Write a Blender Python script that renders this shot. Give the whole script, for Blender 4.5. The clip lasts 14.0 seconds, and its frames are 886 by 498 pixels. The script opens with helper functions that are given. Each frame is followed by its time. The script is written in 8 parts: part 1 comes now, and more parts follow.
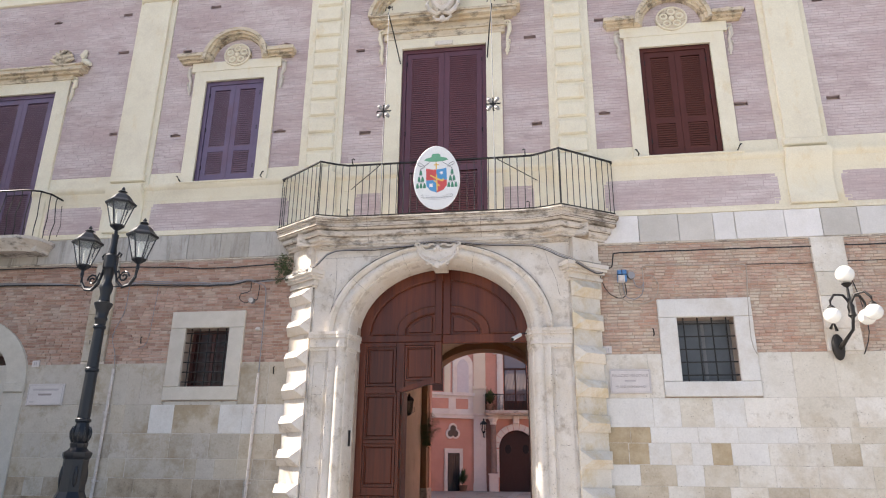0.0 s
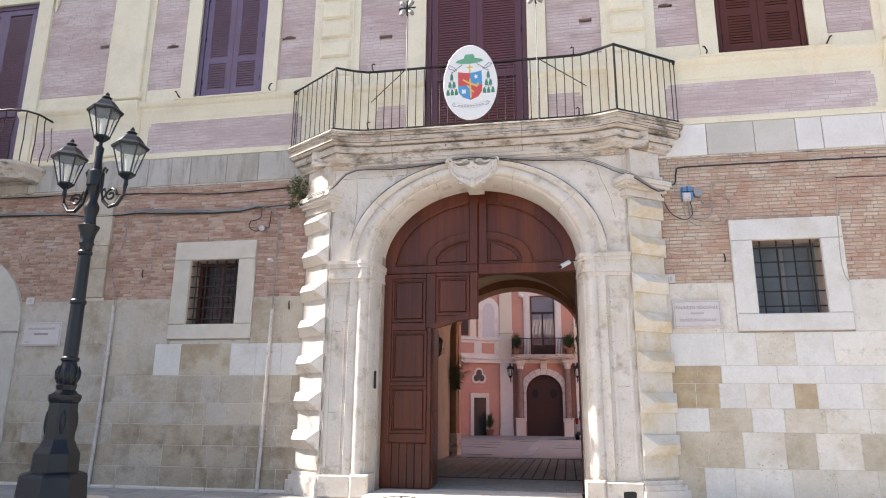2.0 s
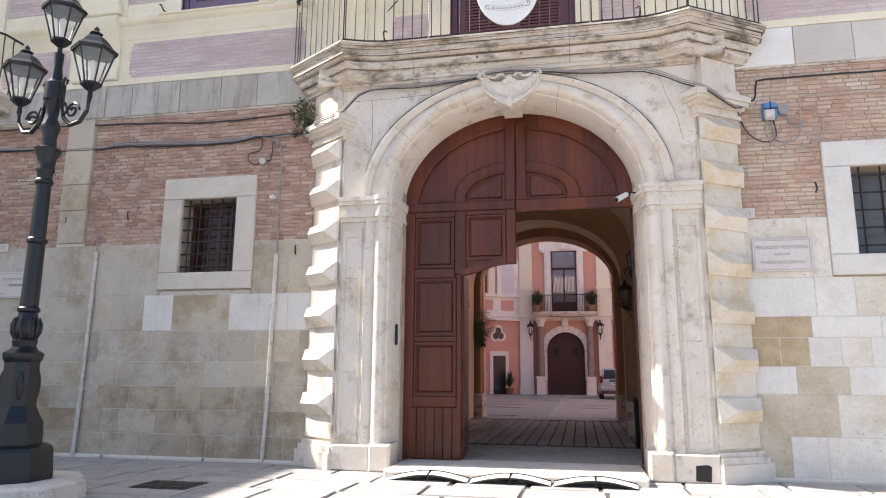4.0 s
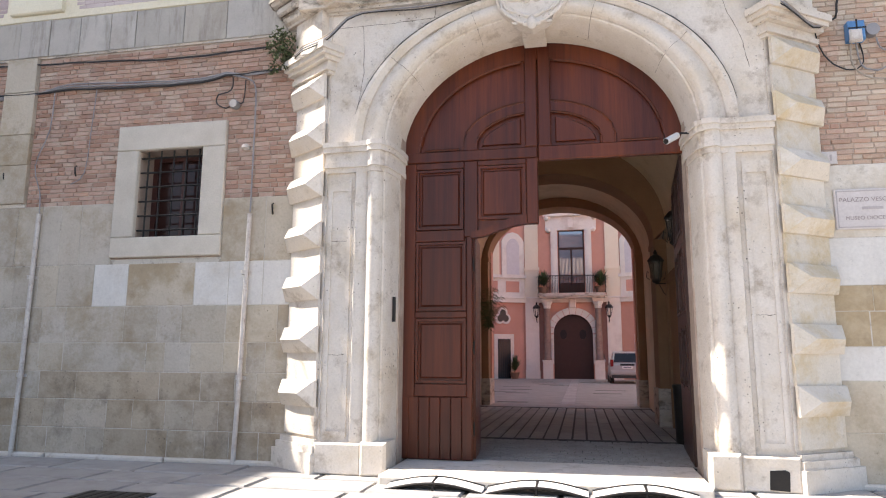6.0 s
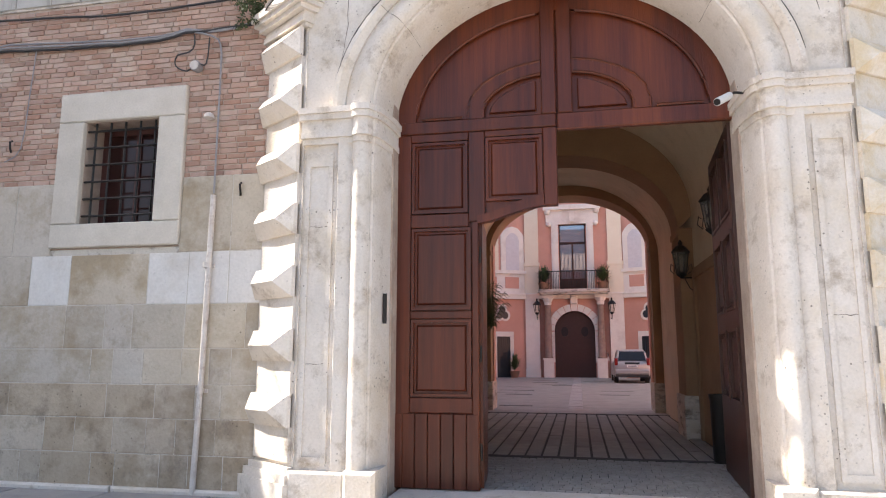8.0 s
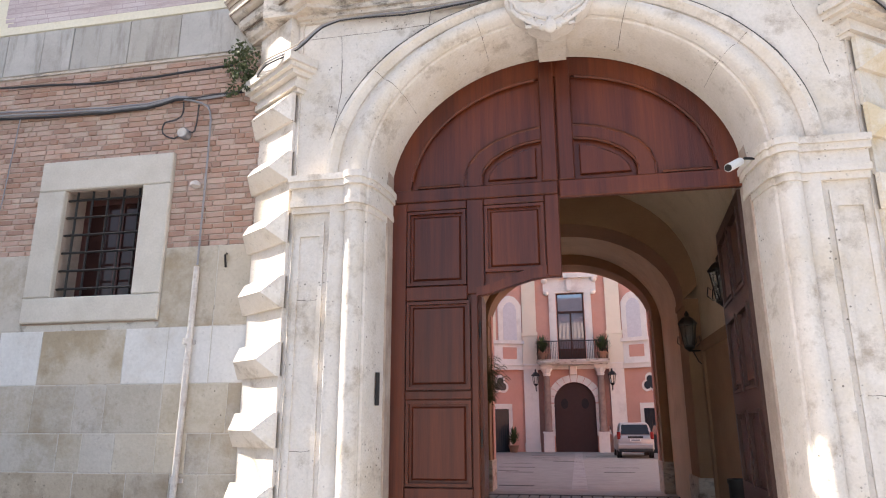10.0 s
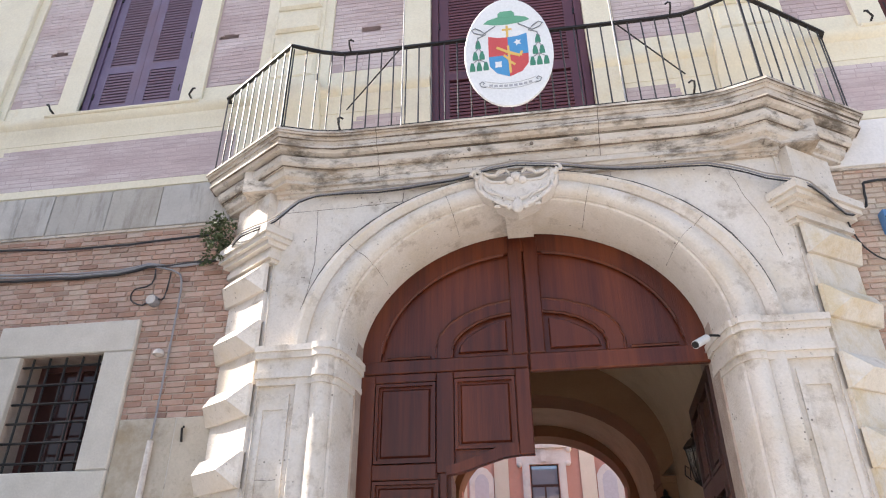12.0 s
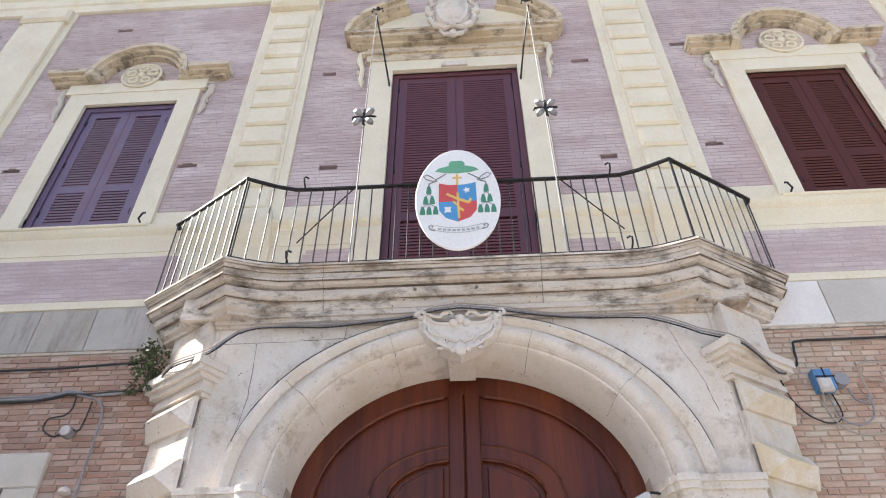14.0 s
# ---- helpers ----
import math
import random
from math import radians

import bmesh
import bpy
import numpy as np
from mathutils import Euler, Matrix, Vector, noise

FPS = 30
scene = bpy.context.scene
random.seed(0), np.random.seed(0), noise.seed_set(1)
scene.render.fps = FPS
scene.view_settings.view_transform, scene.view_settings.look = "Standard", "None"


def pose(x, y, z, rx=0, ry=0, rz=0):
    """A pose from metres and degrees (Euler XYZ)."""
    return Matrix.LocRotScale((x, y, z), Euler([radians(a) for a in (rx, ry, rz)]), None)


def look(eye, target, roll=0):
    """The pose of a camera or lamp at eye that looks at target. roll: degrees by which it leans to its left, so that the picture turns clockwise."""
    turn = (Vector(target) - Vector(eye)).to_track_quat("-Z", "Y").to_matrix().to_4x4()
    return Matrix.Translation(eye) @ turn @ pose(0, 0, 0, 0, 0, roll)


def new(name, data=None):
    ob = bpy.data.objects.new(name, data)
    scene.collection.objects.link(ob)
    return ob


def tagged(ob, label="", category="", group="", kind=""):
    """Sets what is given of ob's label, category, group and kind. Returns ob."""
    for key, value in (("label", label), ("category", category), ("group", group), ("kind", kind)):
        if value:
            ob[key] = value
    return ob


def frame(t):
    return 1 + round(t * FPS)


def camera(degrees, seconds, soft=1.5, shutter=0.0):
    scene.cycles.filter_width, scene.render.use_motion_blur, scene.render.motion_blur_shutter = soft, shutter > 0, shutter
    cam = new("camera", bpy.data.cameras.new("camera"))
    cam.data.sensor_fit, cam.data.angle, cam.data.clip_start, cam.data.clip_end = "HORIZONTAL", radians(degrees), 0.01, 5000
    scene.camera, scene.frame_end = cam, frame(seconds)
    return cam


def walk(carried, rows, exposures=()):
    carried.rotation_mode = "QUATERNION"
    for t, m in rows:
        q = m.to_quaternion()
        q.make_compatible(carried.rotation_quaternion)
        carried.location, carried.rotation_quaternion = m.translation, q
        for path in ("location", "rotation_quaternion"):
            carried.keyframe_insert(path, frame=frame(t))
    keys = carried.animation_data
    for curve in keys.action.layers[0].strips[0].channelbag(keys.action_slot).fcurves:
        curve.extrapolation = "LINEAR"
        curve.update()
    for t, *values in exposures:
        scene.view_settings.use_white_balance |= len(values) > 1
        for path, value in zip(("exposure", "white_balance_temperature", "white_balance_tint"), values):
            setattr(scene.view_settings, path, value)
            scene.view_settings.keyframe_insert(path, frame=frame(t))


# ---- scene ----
cam = camera(67.1, 14.0, soft=1.1)
METRES, EYE, TILT, LEAN, TURN = 7.2, 1.27, 0.0, 0.0, 8.6
ROWS = [
    (0.0, 0.0, 0.0, 0.0, -0.19, 18.39, -0.57),
    (0.5, -0.0023, 0.0617, -0.0034, 0.23, 17.31, -0.46),
    (1.0, -0.0116, 0.1205, 0.0007, 0.65, 16.33, -0.41),
    (1.5, -0.0256, 0.1813, -0.003, 1.24, 15.42, -0.47),
    (2.0, -0.0352, 0.2378, -0.0003, 1.67, 13.99, -0.49),
    (2.5, -0.0404, 0.2967, -0.004, 1.81, 13.0, -0.39),
    (3.0, -0.0537, 0.3576, 0.0008, 2.2, 11.94, -0.37),
    (5.5, -0.0998, 0.6594, 0.0041, 3.2, 9.6, -0.33),
    (6.0, -0.1013, 0.7187, 0.0014, 3.01, 9.22, -0.27),
    (6.5, -0.1026, 0.7737, 0.0079, 2.87, 8.86, -0.18),
    (7.0, -0.1084, 0.8248, 0.0115, 2.89, 8.69, -0.2),
    (9.5, -0.1199, 0.9569, 0.0309, 2.33, 12.11, 0.05),
    (10.0, -0.1206, 0.9581, 0.0342, 2.45, 14.8, 0.16),
    (10.5, -0.1208, 0.9585, 0.037, 2.32, 17.86, 0.24),
    (11.0, -0.1193, 0.9579, 0.0404, 1.97, 21.35, 0.27),
    (11.5, -0.1182, 0.9568, 0.0433, 1.02, 25.12, 0.3),
    (12.0, -0.1183, 0.9567, 0.0462, -0.05, 28.72, 0.32),
    (12.5, -0.1162, 0.9558, 0.0486, -1.17, 32.33, 0.26),
    (13.0, -0.1131, 0.9544, 0.0508, -2.46, 35.12, 0.29),
    (13.5, -0.1109, 0.9536, 0.0524, -3.89, 37.92, 0.28),
    (14.0, -0.1087, 0.9523, 0.0545, -5.14, 40.1, 0.25),
]
walk(cam, [(t, pose(0, 0, EYE, TILT, LEAN, TURN) @ pose(METRES * x, METRES * y, METRES * z, 90 + pitch, roll, yaw)) for t, x, y, z, yaw, pitch, roll in ROWS],
     exposures=[(t, stops, kelvin, 13) for t, stops, kelvin in ((0.0, 1.34, 6750), (3.0, 1.47, 6650), (5.5, 1.49, 6700), (6.5, 1.54, 6700), (9.5, 1.74, 6650), (11.5, 1.59, 6550), (14.0, 1.38, 6450))])

# ---- light ----
SUN_EL, SUN_AZ = 44.0, 2.2   # the sun stands off the wall's left end, a few degrees before its face
world = bpy.data.worlds.new("sky")
scene.world = world
world.use_nodes = True
wn = world.node_tree
sky = wn.nodes.new("ShaderNodeTexSky")
sky.sky_type = 'NISHITA'
sky.sun_disc = False
sky.sun_elevation = radians(SUN_EL)
sky.sun_rotation = radians(270 - SUN_AZ)
sky.air_density, sky.dust_density, sky.ozone_density = 1.0, 2.0, 1.0
wn.links.new(sky.outputs[0], wn.nodes["Background"].inputs[0])
wn.nodes["Background"].inputs[1].default_value = 0.11
sun_data = bpy.data.lights.new("sun", 'SUN')
sun_data.energy, sun_data.angle, sun_data.color = 5.0, radians(0.6), (1.0, 0.95, 0.86)
sun = new("sun", sun_data)
sun.matrix_world = look((-20 * math.cos(radians(SUN_AZ)), -20 * math.sin(radians(SUN_AZ)), 20 * math.tan(radians(SUN_EL))), (0, 0, 0))


# ---- materials ----
def rgb(c):
    return (*c, 1.0)


def surface(name, a, b, rough=0.8, scale=6.0, grain=60.0, bump=0.3, vary=0.0, island=False, tint=None, stain=None, stain_scale=0.8, metal=0.0, stretch=(1, 1, 1), bump_dist=0.01, spec=0.5, cover=(0.52, 0.72), pits=0.0, second=None, dots=None):
    """Two tones mixed by patches and grain; pieces vary by object or by island; optional stains with their own tone."""
    m = bpy.data.materials.new(name)
    m.use_nodes = True
    nt = m.node_tree
    N, L = nt.nodes.new, nt.links.new
    p = nt.nodes["Principled BSDF"]
    p.inputs["Roughness"].default_value, p.inputs["Metallic"].default_value = rough, metal
    p.inputs["Specular IOR Level"].default_value = spec
    geo = N("ShaderNodeNewGeometry")
    mp = N("ShaderNodeMapping")
    mp.inputs["Scale"].default_value = stretch
    L(geo.outputs["Position"], mp.inputs[0])
    big = N("ShaderNodeTexNoise")
    big.inputs["Scale"].default_value, big.inputs["Detail"].default_value, big.inputs["Roughness"].default_value = scale, 5, 0.65
    fine = N("ShaderNodeTexNoise")
    fine.inputs["Scale"].default_value, fine.inputs["Detail"].default_value = grain, 3
    for n in (big, fine):
        L(mp.outputs[0], n.inputs["Vector"])
    ramp = N("ShaderNodeMapRange")
    ramp.inputs[1].default_value, ramp.inputs[2].default_value = 0.3, 0.7
    L(big.outputs[0], ramp.inputs[0])
    mix = N("ShaderNodeMix")
    mix.data_type = 'RGBA'
    mix.inputs[6].default_value, mix.inputs[7].default_value = rgb(a), rgb(b)
    L(ramp.outputs[0], mix.inputs[0])
    col = mix.outputs[2]
    if stain:
        st = N("ShaderNodeTexNoise")
        st.inputs["Scale"].default_value, st.inputs["Detail"].default_value, st.inputs["Roughness"].default_value = stain_scale, 6, 0.7
        L(mp.outputs[0], st.inputs["Vector"])
        sr = N("ShaderNodeMapRange")
        sr.inputs[1].default_value, sr.inputs[2].default_value, sr.inputs[4].default_value = cover[0], cover[1], stain[1]
        L(st.outputs[0], sr.inputs[0])
        mx = N("ShaderNodeMix")
        mx.data_type = 'RGBA'
        L(sr.outputs[0], mx.inputs[0])
        L(col, mx.inputs[6])
        mx.inputs[7].default_value = rgb(stain[0])
        col = mx.outputs[2]
    if pits:
        pn = N("ShaderNodeTexNoise")
        pn.inputs["Scale"].default_value, pn.inputs["Detail"].default_value, pn.inputs["Roughness"].default_value = 16.0, 6, 0.75
        L(geo.outputs["Position"], pn.inputs["Vector"])
        pr = N("ShaderNodeMapRange")
        pr.inputs[1].default_value, pr.inputs[2].default_value, pr.inputs[4].default_value = 0.60, 0.70, pits
        L(pn.outputs[0], pr.inputs[0])
        pm = N("ShaderNodeMix")
        pm.data_type = 'RGBA'
        L(pr.outputs[0], pm.inputs[0])
        L(col, pm.inputs[6])
        pm.inputs[7].default_value = rgb(tuple(v * 0.35 for v in b))
        col = pm.outputs[2]
    if second:
        tone, amount, size, pull, (lo, hi) = second
        m2 = N("ShaderNodeMapping")
        m2.inputs["Scale"].default_value, m2.inputs["Location"].default_value = pull, (3.7, 1.9, 5.3)
        L(geo.outputs["Position"], m2.inputs[0])
        n2 = N("ShaderNodeTexNoise")
        n2.inputs["Scale"].default_value, n2.inputs["Detail"].default_value, n2.inputs["Roughness"].default_value = size, 7, 0.72
        L(m2.outputs[0], n2.inputs["Vector"])
        r2_ = N("ShaderNodeMapRange")
        r2_.inputs[1].default_value, r2_.inputs[2].default_value, r2_.inputs[4].default_value = lo, hi, amount
        L(n2.outputs[0], r2_.inputs[0])
        x2 = N("ShaderNodeMix")
        x2.data_type = 'RGBA'
        L(r2_.outputs[0], x2.inputs[0])
        L(col, x2.inputs[6])
        x2.inputs[7].default_value = rgb(tone)
        col = x2.outputs[2]
    if dots:
        # small black weathering holes, gathered in patches
        amount, size = dots
        vo = N("ShaderNodeTexVoronoi")
        vo.inputs["Scale"].default_value = size
        L(geo.outputs["Position"], vo.inputs["Vector"])
        vr_ = N("ShaderNodeMapRange")
        vr_.inputs[1].default_value, vr_.inputs[2].default_value, vr_.inputs[3].default_value, vr_.inputs[4].default_value = 0.10, 0.17, 1.0, 0.0
        L(vo.outputs["Distance"], vr_.inputs[0])
        dn = N("ShaderNodeTexNoise")
        dn.inputs["Scale"].default_value, dn.inputs["Detail"].default_value = 3.1, 4
        L(geo.outputs["Position"], dn.inputs["Vector"])
        dr_ = N("ShaderNodeMapRange")
        dr_.inputs[1].default_value, dr_.inputs[2].default_value, dr_.inputs[4].default_value = 0.50, 0.64, amount
        L(dn.outputs[0], dr_.inputs[0])
        dm = N("ShaderNodeMath")
        dm.operation = 'MULTIPLY'
        L(vr_.outputs[0], dm.inputs[0])
        L(dr_.outputs[0], dm.inputs[1])
        dx = N("ShaderNodeMix")
        dx.data_type = 'RGBA'
        L(dm.outputs[0], dx.inputs[0])
        L(col, dx.inputs[6])
        dx.inputs[7].default_value = (0.07, 0.055, 0.04, 1.0)
        col = dx.outputs[2]
    if vary or tint:
        if island:
            rnd = geo.outputs["Random Per Island"]
        else:
            rnd = N("ShaderNodeObjectInfo").outputs["Random"]
        if tint:
            cr = N("ShaderNodeValToRGB")
            cr.color_ramp.interpolation = 'CONSTANT' if len(tint) > 3 else 'LINEAR'
            el = cr.color_ramp.elements
            for i, c in enumerate(tint):
                e = el[i] if i < 2 else el.new(i / len(tint))
                e.position = i / len(tint)
                e.color = rgb(c)
            L(rnd, cr.inputs[0])
            mt = N("ShaderNodeMix")
            mt.data_type, mt.blend_type = 'RGBA', 'MULTIPLY'
            mt.inputs[0].default_value = 1.0
            L(col, mt.inputs[6])
            L(cr.outputs[0], mt.inputs[7])
            col = mt.outputs[2]
        if vary:
            vr = N("ShaderNodeMapRange")
            vr.inputs[3].default_value, vr.inputs[4].default_value = 1 - vary, 1 + vary
            wob = N("ShaderNodeMath")
            wob.operation = 'FRACT'
            ml = N("ShaderNodeMath")
            ml.operation, ml.inputs[1].default_value = 'MULTIPLY', 7.31
            L(rnd, ml.inputs[0])
            L(ml.outputs[0], wob.inputs[0])
            L(wob.outputs[0], vr.inputs[0])
            hs = N("ShaderNodeHueSaturation")
            L(vr.outputs[0], hs.inputs["Value"])
            L(col, hs.inputs["Color"])
            col = hs.outputs[0]
    gr = N("ShaderNodeMapRange")
    gr.inputs[3].default_value, gr.inputs[4].default_value = 0.86, 1.1
    L(fine.outputs[0], gr.inputs[0])
    hv = N("ShaderNodeHueSaturation")
    L(gr.outputs[0], hv.inputs["Value"])
    L(col, hv.inputs["Color"])
    L(hv.outputs[0], p.inputs["Base Color"])
    if bump:
        add = N("ShaderNodeMath")
        add.operation, add.inputs[1].default_value = 'MULTIPLY_ADD', 0.5
        L(big.outputs[0], add.inputs[0])
        L(fine.outputs[0], add.inputs[2])
        bp = N("ShaderNodeBump")
        bp.inputs["Strength"].default_value, bp.inputs["Distance"].default_value = bump, bump_dist
        L(add.outputs[0], bp.inputs["Height"])
        L(bp.outputs[0], p.inputs["Normal"])
    return m


def plain(name, c, rough=0.5, metal=0.0, **extra):
    return surface(name, c, tuple(v * 0.85 for v in c), rough, 4.0, 80.0, 0.05, metal=metal, **extra)


def glass(name, c=(0.85, 0.9, 0.9), rough=0.02, alpha=0.25):
    m = bpy.data.materials.new(name)
    m.use_nodes = True
    p = m.node_tree.nodes["Principled BSDF"]
    p.inputs["Base Color"].default_value = rgb(c)
    p.inputs["Roughness"].default_value = rough
    p.inputs["Alpha"].default_value = alpha
    p.inputs["Specular IOR Level"].default_value = 0.22
    return m


STONE = surface("portal limestone", (0.725, 0.665, 0.60), (0.645, 0.58, 0.51), 0.85, 2.2, 45, 0.5, stain=((0.60, 0.50, 0.37), 0.55), stain_scale=1.3, cover=(0.48, 0.66), pits=0.4,
                second=((0.30, 0.225, 0.155), 0.7, 3.2, (1, 1, 1), (0.54, 0.70)), dots=(0.85, 17.0))
STONE_DIRTY = surface("weathered limestone", (0.67, 0.61, 0.54), (0.53, 0.465, 0.395), 0.9, 3.4, 40, 0.5, stain=((0.095, 0.078, 0.06), 0.85), stain_scale=3.2, stretch=(0.8, 0.8, 1.9), cover=(0.50, 0.64), pits=0.85,
                      second=((0.46, 0.33, 0.21), 0.5, 2.2, (0.7, 0.7, 1.8), (0.50, 0.66)), dots=(0.95, 18.0))
RUSTIC = surface("rusticated limestone", (0.73, 0.665, 0.585), (0.63, 0.565, 0.475), 0.88, 3.0, 50, 0.4, vary=0.05, stain=((0.59, 0.465, 0.28), 0.75), stain_scale=2.4, cover=(0.46, 0.62), pits=0.35,
                 second=((0.35, 0.28, 0.2), 0.5, 5.0, (1, 1, 1), (0.58, 0.72)))
ASHLAR = surface("dull ashlar limestone", (0.55, 0.495, 0.425), (0.48, 0.425, 0.355), 0.88, 2.5, 35, 0.5, vary=0.05,
                 tint=((1, 1, 1), (0.98, 0.965, 0.93), (1.03, 1.035, 1.05), (0.97, 0.96, 0.945), (1.0, 0.97, 0.91)),
                 stain=((0.36, 0.28, 0.185), 0.8), stain_scale=0.75, cover=(0.47, 0.60), pits=0.35, second=((0.26, 0.205, 0.15), 0.65, 2.4, (1, 1, 1), (0.55, 0.72)))
# darker, browner stone for the lowest courses on the left
ASHLAR_LOW = surface("darker brown ashlar", (0.50, 0.425, 0.34), (0.42, 0.345, 0.265), 0.9, 3.0, 35, 0.6, vary=0.06,
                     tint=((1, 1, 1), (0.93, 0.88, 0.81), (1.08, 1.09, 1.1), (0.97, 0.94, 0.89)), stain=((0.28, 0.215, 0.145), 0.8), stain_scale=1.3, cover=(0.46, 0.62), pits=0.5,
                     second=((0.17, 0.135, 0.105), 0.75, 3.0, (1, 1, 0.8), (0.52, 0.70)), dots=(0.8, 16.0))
ASHLAR_PALE = surface("pale ashlar limestone", (0.73, 0.685, 0.62), (0.65, 0.60, 0.525), 0.88, 2.0, 35, 0.4, vary=0.04,
                      tint=((1, 1, 1), (0.97, 0.95, 0.91), (1.05, 1.05, 1.06), (0.94, 0.92, 0.88)), stain=((0.50, 0.41, 0.29), 0.6), stain_scale=1.2, cover=(0.47, 0.66), pits=0.3,
                      second=((0.30, 0.24, 0.17), 0.5, 4.0, (1, 1, 1), (0.58, 0.72)), dots=(0.7, 17.0))
ASHLAR_WHITE = surface("fresh white stone", (0.73, 0.70, 0.66), (0.66, 0.625, 0.585), 0.85, 2.0, 35, 0.25, vary=0.04, stain=((0.52, 0.45, 0.36), 0.45), stain_scale=1.6, cover=(0.5, 0.7), pits=0.25)
ASHLAR_MID = surface("stained cream stone", (0.60, 0.525, 0.42), (0.50, 0.425, 0.325), 0.88, 3.0, 35, 0.4, vary=0.05, stain=((0.36, 0.28, 0.18), 0.65), stain_scale=2.2, cover=(0.45, 0.66), pits=0.5, dots=(0.8, 17.0))
ASHLAR_TAN = surface("tan stone", (0.40, 0.30, 0.18), (0.50, 0.40, 0.27), 0.9, 5.0, 35, 0.5, stain=((0.26, 0.18, 0.1), 0.6), stain_scale=3)
BAND = surface("grey and white band stone", (0.50, 0.47, 0.43), (0.42, 0.39, 0.355), 0.85, 2.5, 40, 0.3, vary=0.08,
               tint=((0.95, 0.94, 0.92), (1.0, 1.0, 1.0), (0.98, 0.96, 0.92), (1.05, 1.05, 1.05)), stain=((0.3, 0.26, 0.22), 0.5), stain_scale=1.6, second=((0.20, 0.17, 0.14), 0.65, 1.6, (3, 3, 0.45), (0.50, 0.66)))
BAND_PALE = surface("white band stone", (0.68, 0.65, 0.62), (0.60, 0.57, 0.53), 0.85, 2.5, 40, 0.3, vary=0.06,
                    tint=((1.0, 1.0, 1.0), (1.1, 1.1, 1.12), (0.85, 0.83, 0.8), (1.12, 1.12, 1.14)))
BRICK = surface("old brick", (0.43, 0.255, 0.19), (0.48, 0.325, 0.255), 0.92, 9.0, 70, 0.6, vary=0.09, island=True,
                tint=((1, 1, 1), (1.04, 1.08, 1.12), (0.84, 0.76, 0.72), (1.08, 1.16, 1.2), (0.95, 0.90, 0.87), (0.78, 0.74, 0.74), (1.04, 1.1, 1.12)), stain=((0.50, 0.385, 0.31), 0.8), stain_scale=1.5, cover=(0.50, 0.66),
                second=((0.24, 0.16, 0.13), 0.5, 2.6, (0.7, 0.7, 1.6), (0.56, 0.72)))
BRICK_PALE = surface("pale weathered brick", (0.47, 0.29, 0.22), (0.53, 0.385, 0.305), 0.92, 7.0, 70, 0.6, vary=0.09, island=True,
                     tint=((1, 1, 1), (1.02, 1.05, 1.07), (0.94, 0.87, 0.82), (1.04, 1.09, 1.1), (0.96, 0.90, 0.87)), stain=((0.57, 0.47, 0.375), 0.9), stain_scale=1.5, cover=(0.43, 0.60),
                     second=((0.42, 0.22, 0.14), 0.5, 3.2, (0.6, 0.6, 2.0), (0.56, 0.70)))
MORTAR = surface("lime mortar", (0.47, 0.37, 0.30), (0.36, 0.27, 0.215), 0.95, 3.0, 60, 0.6, second=((0.58, 0.49, 0.41), 0.7, 1.5, (1, 1, 1), (0.46, 0.62)))
ASH_JOINT = surface("pale stone joint", (0.62, 0.57, 0.50), (0.52, 0.47, 0.40), 0.95, 4.0, 60, 0.6, second=((0.16, 0.13, 0.10), 0.8, 5.0, (1, 1, 1), (0.54, 0.66)))
PINK = surface("lime-washed pink brick", (0.53, 0.425, 0.415), (0.475, 0.37, 0.365), 0.93, 4.0, 60, 0.6, vary=0.05, island=True, stain=((0.625, 0.54, 0.53), 0.9), stain_scale=1.1, stretch=(0.6, 0.6, 1.8), cover=(0.42, 0.60), pits=0.2,
               second=((0.33, 0.25, 0.235), 0.6, 2.4, (0.5, 0.5, 3.4), (0.53, 0.70)))
PINK_JOINT = surface("pink wash joint", (0.50, 0.40, 0.39), (0.43, 0.335, 0.33), 0.95, 5.0, 60, 0.4)
CREAM = surface("cream stucco", (0.785, 0.725, 0.575), (0.73, 0.66, 0.505), 0.85, 1.6, 40, 0.12, stain=((0.60, 0.53, 0.42), 0.55), stain_scale=1.0, second=((0.66, 0.50, 0.26), 0.5, 2.2, (1, 1, 0.5), (0.56, 0.72)))
HOOD = surface("weathered cream stucco", (0.70, 0.61, 0.46), (0.56, 0.46, 0.33), 0.9, 4.0, 45, 0.5, stain=((0.50, 0.34, 0.17), 0.6), stain_scale=2.2, stretch=(0.8, 0.8, 2.0), second=((0.14, 0.11, 0.08), 0.85, 3.6, (0.8, 0.8, 1.8), (0.50, 0.64)), pits=0.7)
SHUTTER = surface("plum-brown shutter paint", (0.118, 0.042, 0.056), (0.10, 0.036, 0.047), 0.36, 3.0, 70, 0.06)
# violet puts the sky's reflection into the colour of the left shutters
SKY_TINT = surface("shutter paint tinted violet for sky reflection", (0.140, 0.096, 0.165), (0.115, 0.076, 0.135), 0.45, 3.0, 70, 0.06, second=((0.13, 0.05, 0.065), 0.5, 2.0, (1, 1, 0.4), (0.52, 0.7)))
RUSSET = surface("red-brown shutter paint", (0.098, 0.030, 0.024), (0.082, 0.025, 0.020), 0.6, 3.0, 70, 0.06, spec=0.25)
SLAT = surface("plum-brown slat paint", (0.145, 0.048, 0.056), (0.12, 0.042, 0.050), 0.38, 3.0, 70, 0.06)
SLAT_SKY_TINT = surface("slat paint tinted violet for sky reflection", (0.150, 0.085, 0.125), (0.125, 0.062, 0.088), 0.4, 3.0, 70, 0.06)
